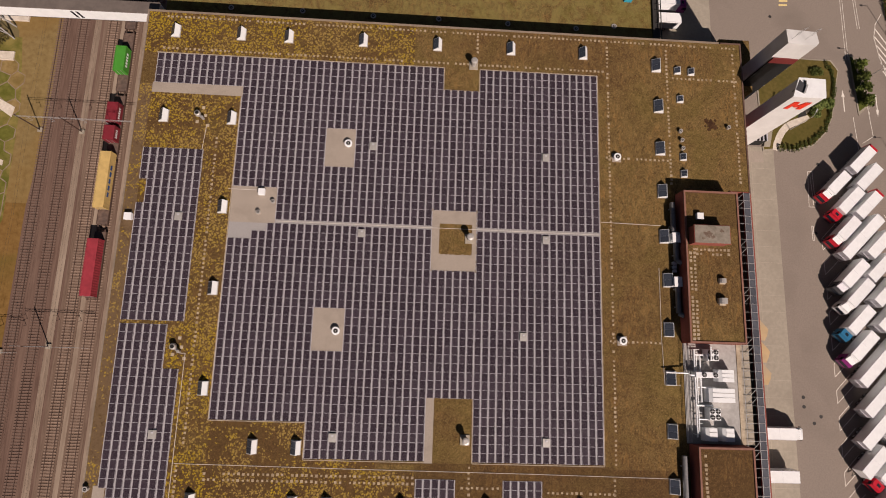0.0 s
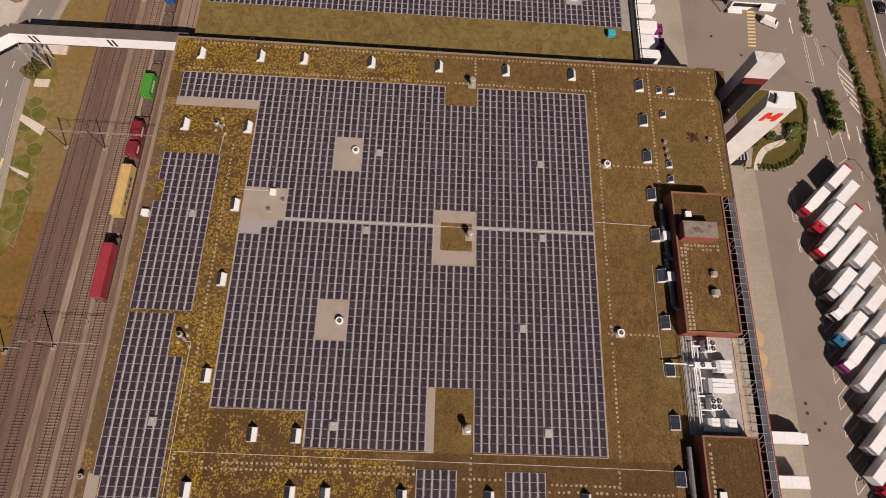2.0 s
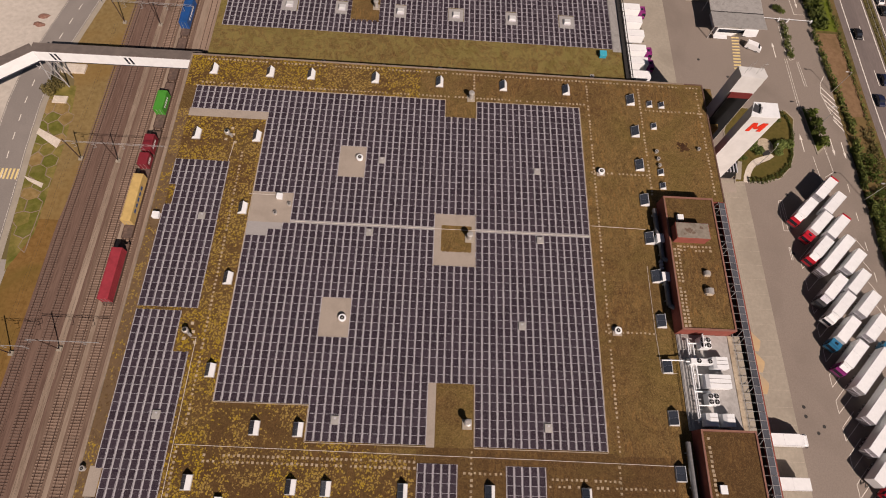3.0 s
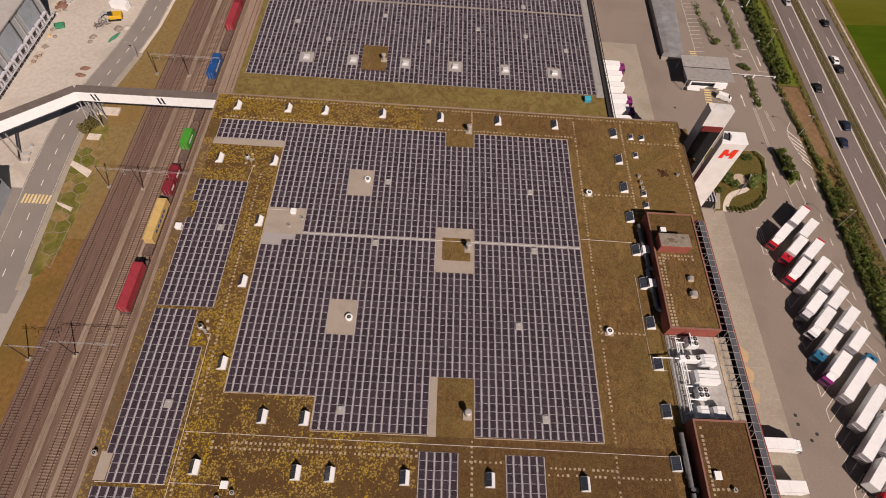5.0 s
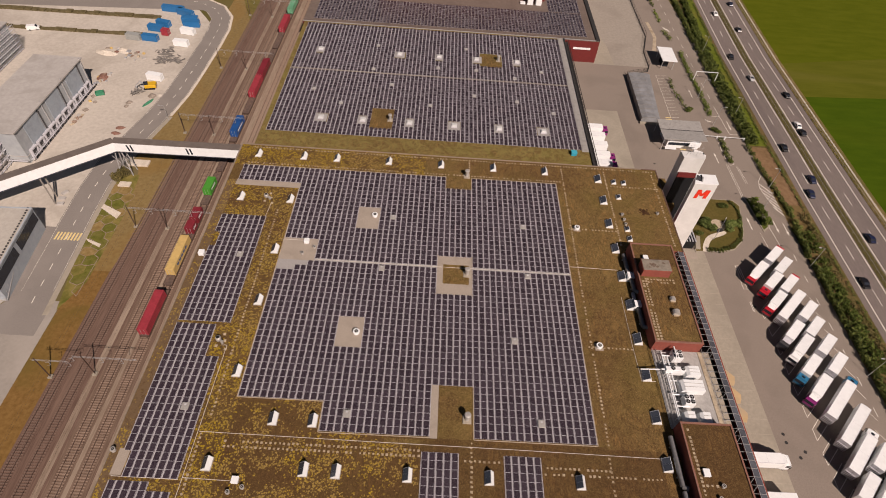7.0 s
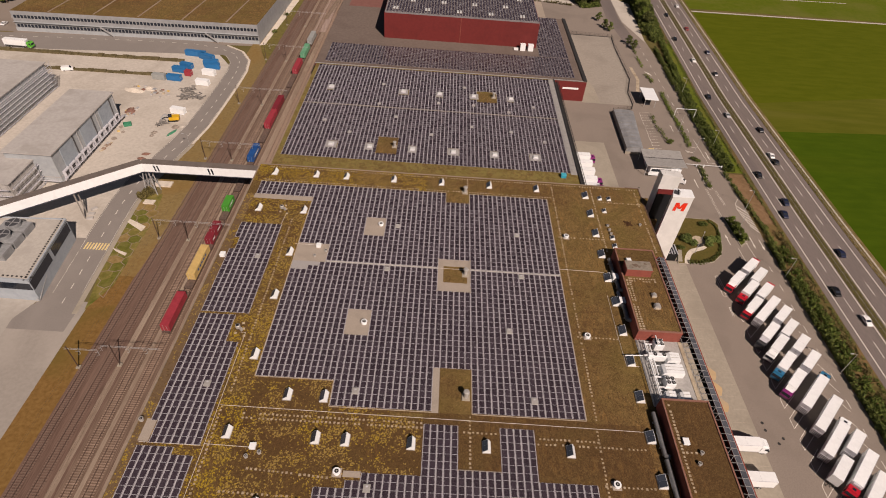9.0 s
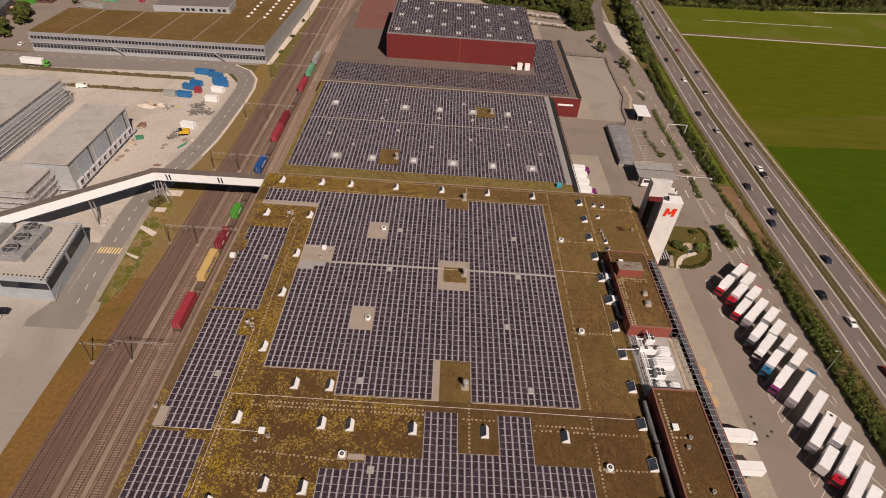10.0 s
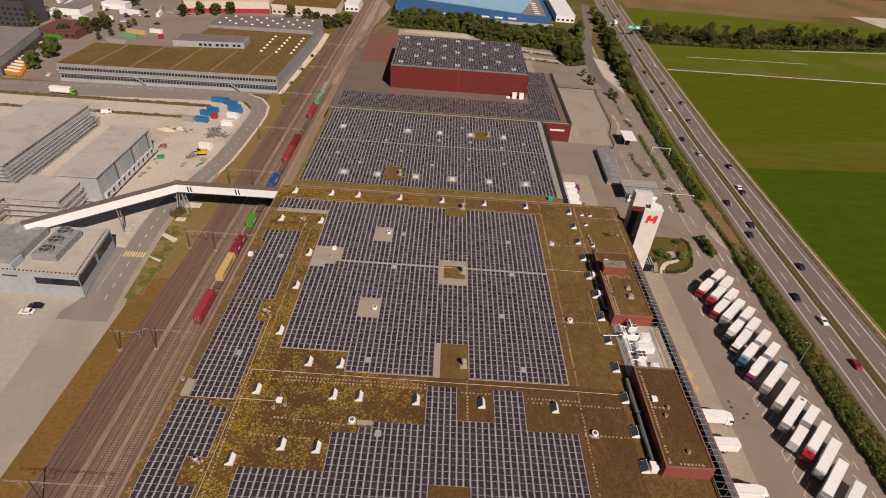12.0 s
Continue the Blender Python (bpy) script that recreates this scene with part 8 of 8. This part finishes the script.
spread(dome, [(-101.6 - 9.6 * (i % 3) + 0.06 * (i // 3), 217 + 6.6 * (i // 3)) for i in range(18)], 10.0)
north = thing("works_hall", "dark-roofed works hall with rows of white dome lights", "building", kind="structure")
part("wall", Geo().prism([(-169.8, 261.6), (-98.0, 265.4), (-97.0, 295.0), (-170.4, 290.0)], -0.1, 11.6), M_WORKS, north)
part("roof", Geo().prism([(-169.8, 261.6), (-98.0, 265.4), (-97.0, 295.0), (-170.4, 290.0)], 11.6, 12.0), M_TRAYDARK, north)
for i in range(24):
    copy_thing(dome, pose(-164 + 11.2 * (i % 6) + 5 * ((i // 6) % 2), 266.5 + 6.4 * (i // 6) + 0.04 * (-164 + 11 * (i % 6) + 164), 12.0))
for x, y in ((-97.6, 190), (-97.2, 216), (-96.6, 244)):
    ob = tagged(bush("dark round shrub beside the works hall", 1.6, 1.8, M_LEAF, int(y), 0.3, 160), group="works shrubs")
    ob.matrix_basis = pose(x + 1.6, y, 0)
structure("works_path", flat([(-99.6, 172.6), (-97.0, 173.2), (-92.6, 262), (-93.2, 300), (-97.6, 303), (-97.0, 262)], -0.02), M_FOOT, "pale path along the works hall", "path")
structure("works_street", flat([(-330, 140), (-113, 158), (-116, 164.5), (-222, 163), (-330, 150)], -0.04), M_STREET, "grey street before the works hall", "street")
for y0, y1 in ((146, 148), (130, 131.5)):
    g = Geo()
    for i in range(40):
        g.box(-250 + i * 3, -247.2 + i * 3, y0 - 0.5 + 0.03 * i, y1 + 0.03 * i, -0.1, rr.uniform(0.4, 0.9))
    structure("earth_bank", g, surface("dark_bank%d" % y0, (0.085, 0.070, 0.035), (0.15, 0.12, 0.065), 0.8, 0.95), "low earth bank across the site", "bank")
park(semi("white tank trailer with a bright green tractor", M_CABGREEN, 11.0), -213, 151.0, -2, "street traffic")
c = copy_thing(van, pose(-177.6, 130, -0.03, 0, 0, 20))
tagged(c, "white van on the building site", group="site vans")

# ---- far quarter ----
def block(name, x0, x1, y0, y1, h, wall, roof, label, windows=0):
    ob = thing(name, label, "building", kind="structure", group="far buildings")
    part("wall", Geo().box(x0, x1, y0, y1, -0.1, h), wall, ob)
    part("roof", Geo().box(x0 - 0.2, x1 + 0.2, y0 - 0.2, y1 + 0.2, h, h + 0.4), roof, ob)
    for k in range(windows):
        n = max(2, int((x1 - x0) / 4))
        for i in range(n):
            x = x0 + (x1 - x0) * (i + 0.25) / n
            part("window", Geo().box(x, x + (x1 - x0) / n * 0.55, y0 - 0.06, y0, 1.2 + k * 3.4, 2.8 + k * 3.4), M_GLASSDARK, ob)
    return ob


def slab_block(name, ring, h, wall, roof, label):
    ob = thing(name, label, "building", kind="structure", group="far buildings")
    part("wall", Geo().prism(ring, -0.1, h), wall, ob)
    part("roof", Geo().prism(ring, h, h + 0.4), roof, ob)
    return ob


structure("works_yard", flat([(-460, 300), (-172, 300), (-152, 330), (-152, 346), (-216, 329), (-255, 420), (-460, 420)], -0.045), M_ASPHALT, "grey works yards of the far quarter", "yard")
block("office_block", -345, -299, 262, 285, 18, M_CABDARK, M_DARKSTEEL, "dark grey office block with white window bands", 4)
dep = slab_block("depot", [(-256.5, 166), (-273, 234), (-330, 222), (-322, 150)], 9, M_GREYCLAD, M_FELT, "grey depot with a flat roof and truck bays")
for i in range(11):
    k = 0.06 + i * 0.085
    x, y = -256.5 - 16.5 * k, 166 + 68 * k
    part("bay_door", Geo().box(x - 0.3, x + 0.35, y, y + 4.0, 0.2, 5.0), M_CABDARK, dep)
block("brick_house", -282, -256, 244, 270, 5, surface("old_brick", (0.10, 0.045, 0.036), (0.14, 0.062, 0.050), 0.8, 0.9), surface("tiled_roof", (0.120, 0.042, 0.038), (0.150, 0.058, 0.052), 0.8, 0.8), "red brick house with a dull red roof", 1)
M_OFFWHITE = paint("off_white", (0.60, 0.54, 0.48), 0.6)
fac = slab_block("factory", [(-216, 330), (-152.5, 347.5), (-152.5, 402), (-250, 402)], 9, M_OFFWHITE, surface("light_roof", (0.50, 0.40, 0.35), (0.56, 0.45, 0.39), 0.3, 0.8), "wide pale factory with a red stripe along its foot")
part("stripe", Geo().solid([(-216.2, 329.8, 0.2), (-152.4, 347.2, 0.2), (-152.4, 347.6, 0.2), (-216.2, 330.2, 0.2)], [(-216.2, 329.8, 3.6), (-152.4, 347.2, 3.6), (-152.4, 347.6, 3.6), (-216.2, 330.2, 3.6)]), paint("stripe_red", (0.35, 0.03, 0.05), 0.5), fac)
block("factory", -150.5, -97, 347, 385, 8, M_OFFWHITE, M_SEDUM, "pale factory with a brown planted roof and a window row", 1)
block("white_shed", -94, -82, 374, 400, 6, M_WHITE, M_WHITE, "small white shed beside the tracks", 1)
block("white_shed", -281, -262, 326, 336, 4, M_WHITE, M_WHITE, "low white shed in a far yard", 0)
block("white_shed", -300, -284, 300, 318, 5, M_WHITE, M_FELT, "small white shed with a grey roof", 0)
blue = thing("blue_hall", "huge bright blue hall with a pale blue roof", "building", kind="structure", group="far buildings")
M_BLUEW = surface("blue_cladding", (0.028, 0.105, 0.25), (0.035, 0.12, 0.28), 0.6, 0.5, (0.022, 0.085, 0.21), 0.1, 0.5)
ringb = [(-50, 374), (62, 374), (62, 500), (-50, 500)]
part("wall", Geo().prism(ringb, -0.1, 8.0), M_BLUEW, blue)
part("roof", Geo().prism(ringb, 8.0, 8.3), M_BLUEW, blue)
part("upper_roof", Geo().prism([(-30, 402), (61, 376), (76, 430), (76, 500), (-30, 500)], 8.3, 9.4), surface("pale_blue_roof", (0.22, 0.42, 0.60), (0.26, 0.46, 0.64), 0.1, 0.5, (0.20, 0.38, 0.55), 0.03, 0.5), blue, "pale blue metal roof")
part("annex", Geo().box(62, 88, 376, 480, -0.1, 7.0), M_BLUEW, blue)
part("annex_roof", Geo().box(63, 84, 379, 479, 7.0, 7.15), M_FELT, blue)
part("plinth", Geo().box(-50, 90, 372, 373.6, -0.1, 1.8), M_SHELL, blue)
for i in range(6):
    part("window", Geo().box(-10 + i * 12, -3 + i * 12, 373.9, 374.05, 3.4, 4.8), M_OPAL, blue)
    part("rooflight", Geo().box(74, 79, 384 + i * 8, 386 + i * 8, 7.1, 7.5), M_OPAL, blue)
block("white_shed", 95, 112, 392, 470, 6, M_WHITE, M_WHITE, "long white sheds beside the blue hall", 1)
for k, pts in enumerate(([(-72.5, 215), (-69.5, 262), (-64.5, 300), (-58.5, 335), (-46, 362), (-30, 396)], [(-68.5, 225), (-66.5, 280), (-62, 318), (-54, 345), (-40, 372)], [(-70.5, 250), (-66.8, 300), (-64.6, 350), (-66, 400), (-62, 460)], [(-66.5, 240), (-64.5, 290), (-60.5, 322)])):
    structure("siding_curve", strip(pts, -1.5, 1.5, -0.035 + 0.002 * k), M_DIRT, "pale curved siding track bed", "track bed")
    g = Geo()
    for o in (-0.75, 0.75):
        strip(pts, o - 0.12, o + 0.12, 0.05, g)
    structure("siding_rail", g, M_RAIL, "rusty rails of a curved siding", "railway track")
M_BUS = paint("bus_orange", (0.65, 0.24, 0.02), 0.35)
for x, y in ((-252.5, 172), (-254.5, 177), (-256.6, 182), (-258.6, 187), (-260.6, 192), (-262.6, 197), (-264, 224)):
    ob = thing("bus", "orange bus with a white roof parked in a row", "bus", (x, y, 0), -14, group="parked buses")
    part("body", Geo().box(-5, 5, -1.25, 1.25, 0.35, 2.9, c=0.1), M_BUS, ob)
    part("roof", Geo().box(-4.7, 4.7, -1.1, 1.1, 2.9, 3.1, c=0.05), M_WHITE, ob)
    wheels(ob, [(x1, s * 1.1) for x1 in (-3.2, 3.0) for s in (-1, 1)])
for i, (x, y, l, m) in enumerate(((-227, 257, 14, C_MINT), (-226, 267, 14, C_YEL), (-228, 243, 14, C_GRY), (-271, 243, 12, C_GRN), (-214, 272, 9, M_WHITE), (-256, 314, 10, M_WHITE), (-252, 318, 10, M_WHITE), (-290, 312, 12, M_WHITE), (-205.4, 260, 3, C_RED), (-280, 292, 12, M_WHITE))):
    container(x, y, -0.05, l, m, "long container trailer body in a far yard", None, 80, "far yard containers")

rr = random.Random(31)
for i in range(34):
    x, y = rr.uniform(-330, -222), rr.uniform(286, 335)
    if i % 3:
        c = copy_thing(cars[rr.randrange(5)], pose(x, y, -0.03, 0, 0, rr.choice((10, 100, 190))))
        tagged(c, "car parked in a far works yard", group="far parked cars")
    else:
        container(x, y, -0.05, rr.uniform(6, 12), rr.choice((M_WHITE, M_WHITE, C_GRY)), "pale container body in a far yard", None, rr.choice((12, 100)), "far yard containers")
for i in range(14):
    c = copy_thing(cars[i % 5], pose(-234 + (i % 2) * 9 + rr.uniform(-1, 1), 176 + i * 5.2, -0.03, 0, 0, 96 + rr.uniform(-4, 4)))
    tagged(c, "car beside the works street", group="far parked cars")

# ---- woods and trees ----
WOOD = tree("dense dark broadleaf tree of a wood", 9.0, 4.6, M_LEAFWOOD, 60, 0.6, 1150)
tagged(WOOD, group="wood trees")
WOOD2 = tree("tall dark broadleaf tree of a wood", 10.5, 4.2, M_LEAF, 61, 0.6, 1150)
tagged(WOOD2, group="wood trees")
WOOD3 = tree("lighter green tree at the wood's edge", 7.5, 3.4, M_LEAFLIT, 62, 0.5, 700)
tagged(WOOD3, group="wood trees")
rr = random.Random(77)
spots = [[], [], []]
wood, trunks = Geo(), Geo()
for i in range(150):
    x = 170 + rr.random() * 330
    y, h, r = 345 + max(0, x - 240) * 0.19 + rr.uniform(0, 34), rr.uniform(9, 14), rr.uniform(3.4, 5.0)
    trunks.cyl(x, y, -0.1, h * 0.6, 0.3, 0.15, 6)
    for q in range(6):
        a = rr.uniform(0, 6.28)
        tuft(wood, (x + r * 0.5 * math.cos(a), y + r * 0.5 * math.sin(a), h * rr.uniform(0.2, 0.9)), (r * 0.5, r * 0.5, h * 0.2), 0.65, 70, rr)
wd = thing("wood", "belt of dense dark broadleaf trees beside the fields", "trees", kind="stuff")
part("crown", wood, M_LEAFWOOD, wd, kind="stuff")
part("trunk", trunks, M_BARK, wd, kind="stuff")
EDGE = [(-46, 336), (-10, 334), (16, 331), (29, 311), (56, 307), (84, 302), (88, 268), (101, 272), (106, 296), (112, 340)]
for (x0, y0), (x1, y1) in zip(EDGE, EDGE[1:]):
    n = int(math.hypot(x1 - x0, y1 - y0) / 3.4)
    for i in range(n):
        k = (i + rr.random()) / n
        for d in (4, 12, 21, 30):
            x, y = x0 + (x1 - x0) * k + rr.uniform(-3, 3), y0 + (y1 - y0) * k + d + rr.uniform(-3, 3)
            if y < 368 and x < 100 + max(0, y - 300) * 0.2:
                if rr.random() < 0.82:
                    spots[rr.choice((2, 2, 0, 1) if d < 12 else (0, 1, 2))].append((x, y, rr.uniform(0, 360)))
for i in range(34):
    y = rr.uniform(236, 440)
    spots[rr.choice((0, 1, 2))].append((122.5 + max(0, y - 236) * 0.07 + rr.uniform(-2, 4), y, rr.uniform(0, 360)))
for x, y in ((-258, 258), (-254, 268), (-255, 279), (-262, 268), (-259, 263), (-251, 274), (-256, 214), (-258, 219), (-249, 185), (-252, 190), (-250, 205), (-254, 209), (-267, 249), (-300, 268), (-288, 280), (-262, 341), (-270, 345), (-203, 328), (-192, 332), (-180, 334), (-214, 322), (-100, 324), (-92, 328), (-86, 333), (-96, 318), (-107, 322), (-90, 322), (-118, 338), (-132, 338)):
    spots[rr.choice((0, 1))].append((x, y, rr.uniform(0, 360)))
young = tagged(tree("slim young street tree beside a works yard", 5.5, 2.0, M_LEAF, 64, 0.5, 260), group="yard trees")
spread(young, [(-241.6, 246), (-238.8, 258, 70), (-237.4, 270, 140), (-236.2, 286, 200), (-236.6, 279, 20), (93.8, 244, 9), (95.6, 233, 120), (98, 228, 60), (107, 203, 33), (105, 210, 180)], 0)
for first, lst in zip((WOOD, WOOD2, WOOD3), spots):
    spread(first, lst, -0.05)
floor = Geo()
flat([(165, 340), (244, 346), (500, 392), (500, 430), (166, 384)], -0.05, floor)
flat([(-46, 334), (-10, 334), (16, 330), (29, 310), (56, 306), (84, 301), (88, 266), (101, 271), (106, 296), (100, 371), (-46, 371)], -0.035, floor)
for y0, x0, x1, d in ((296, 51, 91, 0.17), (278, 55, 82, 0.17)):
    structure("terrace", flat([(x0, y0 + 3.4), (x1, y0 + 3.4 - (x1 - x0) * d), (x1, y0 - 3.4 - (x1 - x0) * d), (x0, y0 - 3.4)], -0.03), M_DUST, "pale gravel terrace below the wood", "terrace")
    hedge([(x0, y0 - 5.5), (x1, y0 - 5.5 - (x1 - x0) * d)], 2.2, 1.6, "green shrubs along a gravel terrace", M_LEAFBROWN, int(y0), 0.5, 16, 0.25)
structure("terrace", flat([(-37, 329), (15, 328), (17, 316), (-37, 321)], -0.03), M_DUST, "pale gravel terrace below the wood", "terrace")
# ground under the trees: their shade is put into its dark colour
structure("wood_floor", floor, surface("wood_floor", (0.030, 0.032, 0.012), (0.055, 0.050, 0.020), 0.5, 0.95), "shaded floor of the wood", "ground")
hedge([(-44, 335), (-10, 334), (16, 331), (29, 311), (56, 306), (84, 301), (87, 266), (99, 271)], 4, 3.0, "bushy edge of the wood", M_LEAFLIT, 90, 0.8, 34, 0.1)
hedge([(168, 342), (244, 347), (500, 394)], 3.5, 3.6, "bushy edge of the wood", M_LEAF, 91, 0.8, 24, 0.15)
hedge([(121.5, 225), (124, 260), (128, 295), (134, 335)], 6.5, 5.0, "dense bushes between gravel lot and motorway", M_LEAF, 92, 0.7, 60, 0.03)
lorry = copy_thing(white_truck, pose(on_highway(396, -5)[0], 396, 0, 0, 0, 266))
tagged(lorry, "white box truck driving on the motorway", group="motorway trucks")
structure("pale_field", flat([(437, 512), (446, 467), (700, 470), (700, 530)], -0.05), M_DUST, "pale stubble field behind the wood", "field")
gs = thing("gantry_sign", "green motorway sign on a steel gantry", "road sign", (0, 0, 0))
part("board", Geo().box(152.0, 163.5, 361.8, 362.0, 5.6, 9.0), paint("sign_green", (0.0, 0.30, 0.20), 0.4), gs)
part("lettering", Geo().box(153, 156.4, 361.7, 361.8, 7.6, 8.2).box(153, 158.6, 361.7, 361.8, 6.4, 7.0).box(159.5, 162.6, 361.7, 361.8, 6.4, 8.2), M_WHITE, gs)
for x in (151.0, 172.0):
    part("post", Geo().box(x - 0.2, x + 0.2, 362.0, 362.4, -0.1, 9.0), M_STEEL, gs)
part("beam", Geo().beam((151, 362.2, 8.6), (172, 362.2, 8.6), 0.3), M_STEEL, gs)

# ---- small things on the lower roofs ----
M_HATCH = paint("weathered_dome", (0.52, 0.53, 0.53), 0.4, dirt=0.2)
M_PAD = surface("cool_grey_gravel", (0.27, 0.26, 0.255), (0.35, 0.34, 0.33), 6.0, 0.95)
hatch = thing("roof_hatch", "white dome hatch on a grey gravel square among panels", "roof hatch", group="lower roof hatches")
part("pad", Geo().box(-2.1, 2.1, -2.5, 2.5, 0, 0.06), M_PAD, hatch)
part("curb", Geo().box(-1.0, 1.0, -0.9, 0.9, 0.06, 0.5, c=0.03), M_ALU, hatch)
part("dome", Geo().box(-0.9, 0.9, -0.8, 0.8, 0.5, 0.85, c=0.2), M_HATCH, hatch)
spread(hatch, HATCH_LOW, LOW + 0.02)
for x0, x1, y0, y1, vx in ((-25.8, -17.4, 62.2, 74.4, -18.6), (14.3, 22.1, 107.2, 116.8, 21.0)):
    solo("planted_field", Geo().box(x0, x1, y0, y1, 0, 0.04), M_SEDUM, "brown planted field between the panels", "planting", "planted fields", "structure", (0, 0, LOW + 0.02))
    v = cowl_vent("grey cowl vent on the lower roof")
    v.matrix_basis = pose(vx, y0 + 5.5, LOW + 0.06)
    tagged(v, group="lower roof vents")
spread(tagged(walk_cover("flat pale cover box on the lower roof"), group="lower cover boxes"), [(-37, 76), (-5, 78), (11, 86), (27, 84), (-20, 90), (-3, 104), (12, 104), (27, 100), (-28, 100), (40, 78), (-48, 84), (-28, 118), (8, 120), (38, 106)], LOW + 0.13)
drain = tagged(ring_vent("small pale ring drain on the planted strip", 0.55, 0.12, False), group="strip drains")
spread(drain, [(-47, 47), (-31, 47.2), (-15, 47), (0, 47.2), (16, 47), (32, 46.8), (41, 48)], LOW)
kiosk(44.4, 55.3, LOW, 1.8, 1.6, 1.2, "bright turquoise tarpaulin box on the lower roof", paint("turquoise", (0.02, 0.30, 0.42), 0.5), paint("turquoise_lid", (0.03, 0.36, 0.48), 0.5))
part("gravel_strip", Geo().box(-59.6, 47.4, 97.28, 97.94, 0.02, 0.09), M_CONCRETE, nw, at=(0, 0, LOW))
part("sign_band", Geo().box(55.4, 63.0, 134.9, 135.0, 5.8, 6.7), M_WHITE, nn, "plain white strip on the red wall")
part("seam", Geo().box(5.4, 5.7, 169.9, 170.0, LOW, 22.6), M_BRICK, hall)
for x in (38.0, 42.0):
    kiosk(x, 166.6, LOW + 0.04, 2.6, 2.4, 3.0, "tall white ventilation unit at the foot of the hall", M_WHITE, M_WHITE)
kiosk(34.6, 166.4, LOW + 0.04, 2.2, 1.6, 0.7, "low white unit at the foot of the hall", M_WHITE, M_WHITE)
sky = thing("twin_skylight", "pair of white dome skylights on the high hall", "skylight", group="hall skylights")
for x in (-0.75, 0.75):
    part("dome", Geo().box(x - 0.5, x + 0.5, -1.5, 1.5, 0.12, 0.45, c=0.12), M_HATCH, sky)
part("curb", Geo().box(-1.4, 1.4, -1.8, 1.8, 0.0, 0.12), M_TRAYDARK, sky)
spread(sky, [(-28 + 16.2 * i + 8.1 * (j % 2), 177 + 12 * j) for j in range(5) for i in range(5) if -28 + 16.2 * i + 8.1 * (j % 2) < 43], 22.88)
gal2 = thing("gallery", "dark steel gallery along the eaves of the lower roof", "gallery", (0, 0, LOW), kind="structure")
part("floor", Geo().box(50.6, 52.4, 42, 134.5, -1.2, -1.0), M_DARKSTEEL, gal2)
for i in range(56):
    part("rafter", Geo().beam((50.6, 43 + i * 1.65, -0.1), (52.4, 43 + i * 1.65, -0.2), 0.08), M_DARKSTEEL, gal2)
part("edge", Geo().beam((52.4, 42, -0.1), (52.4, 134.5, -0.1), 0.12, 0.3), M_DARKSTEEL, gal2)
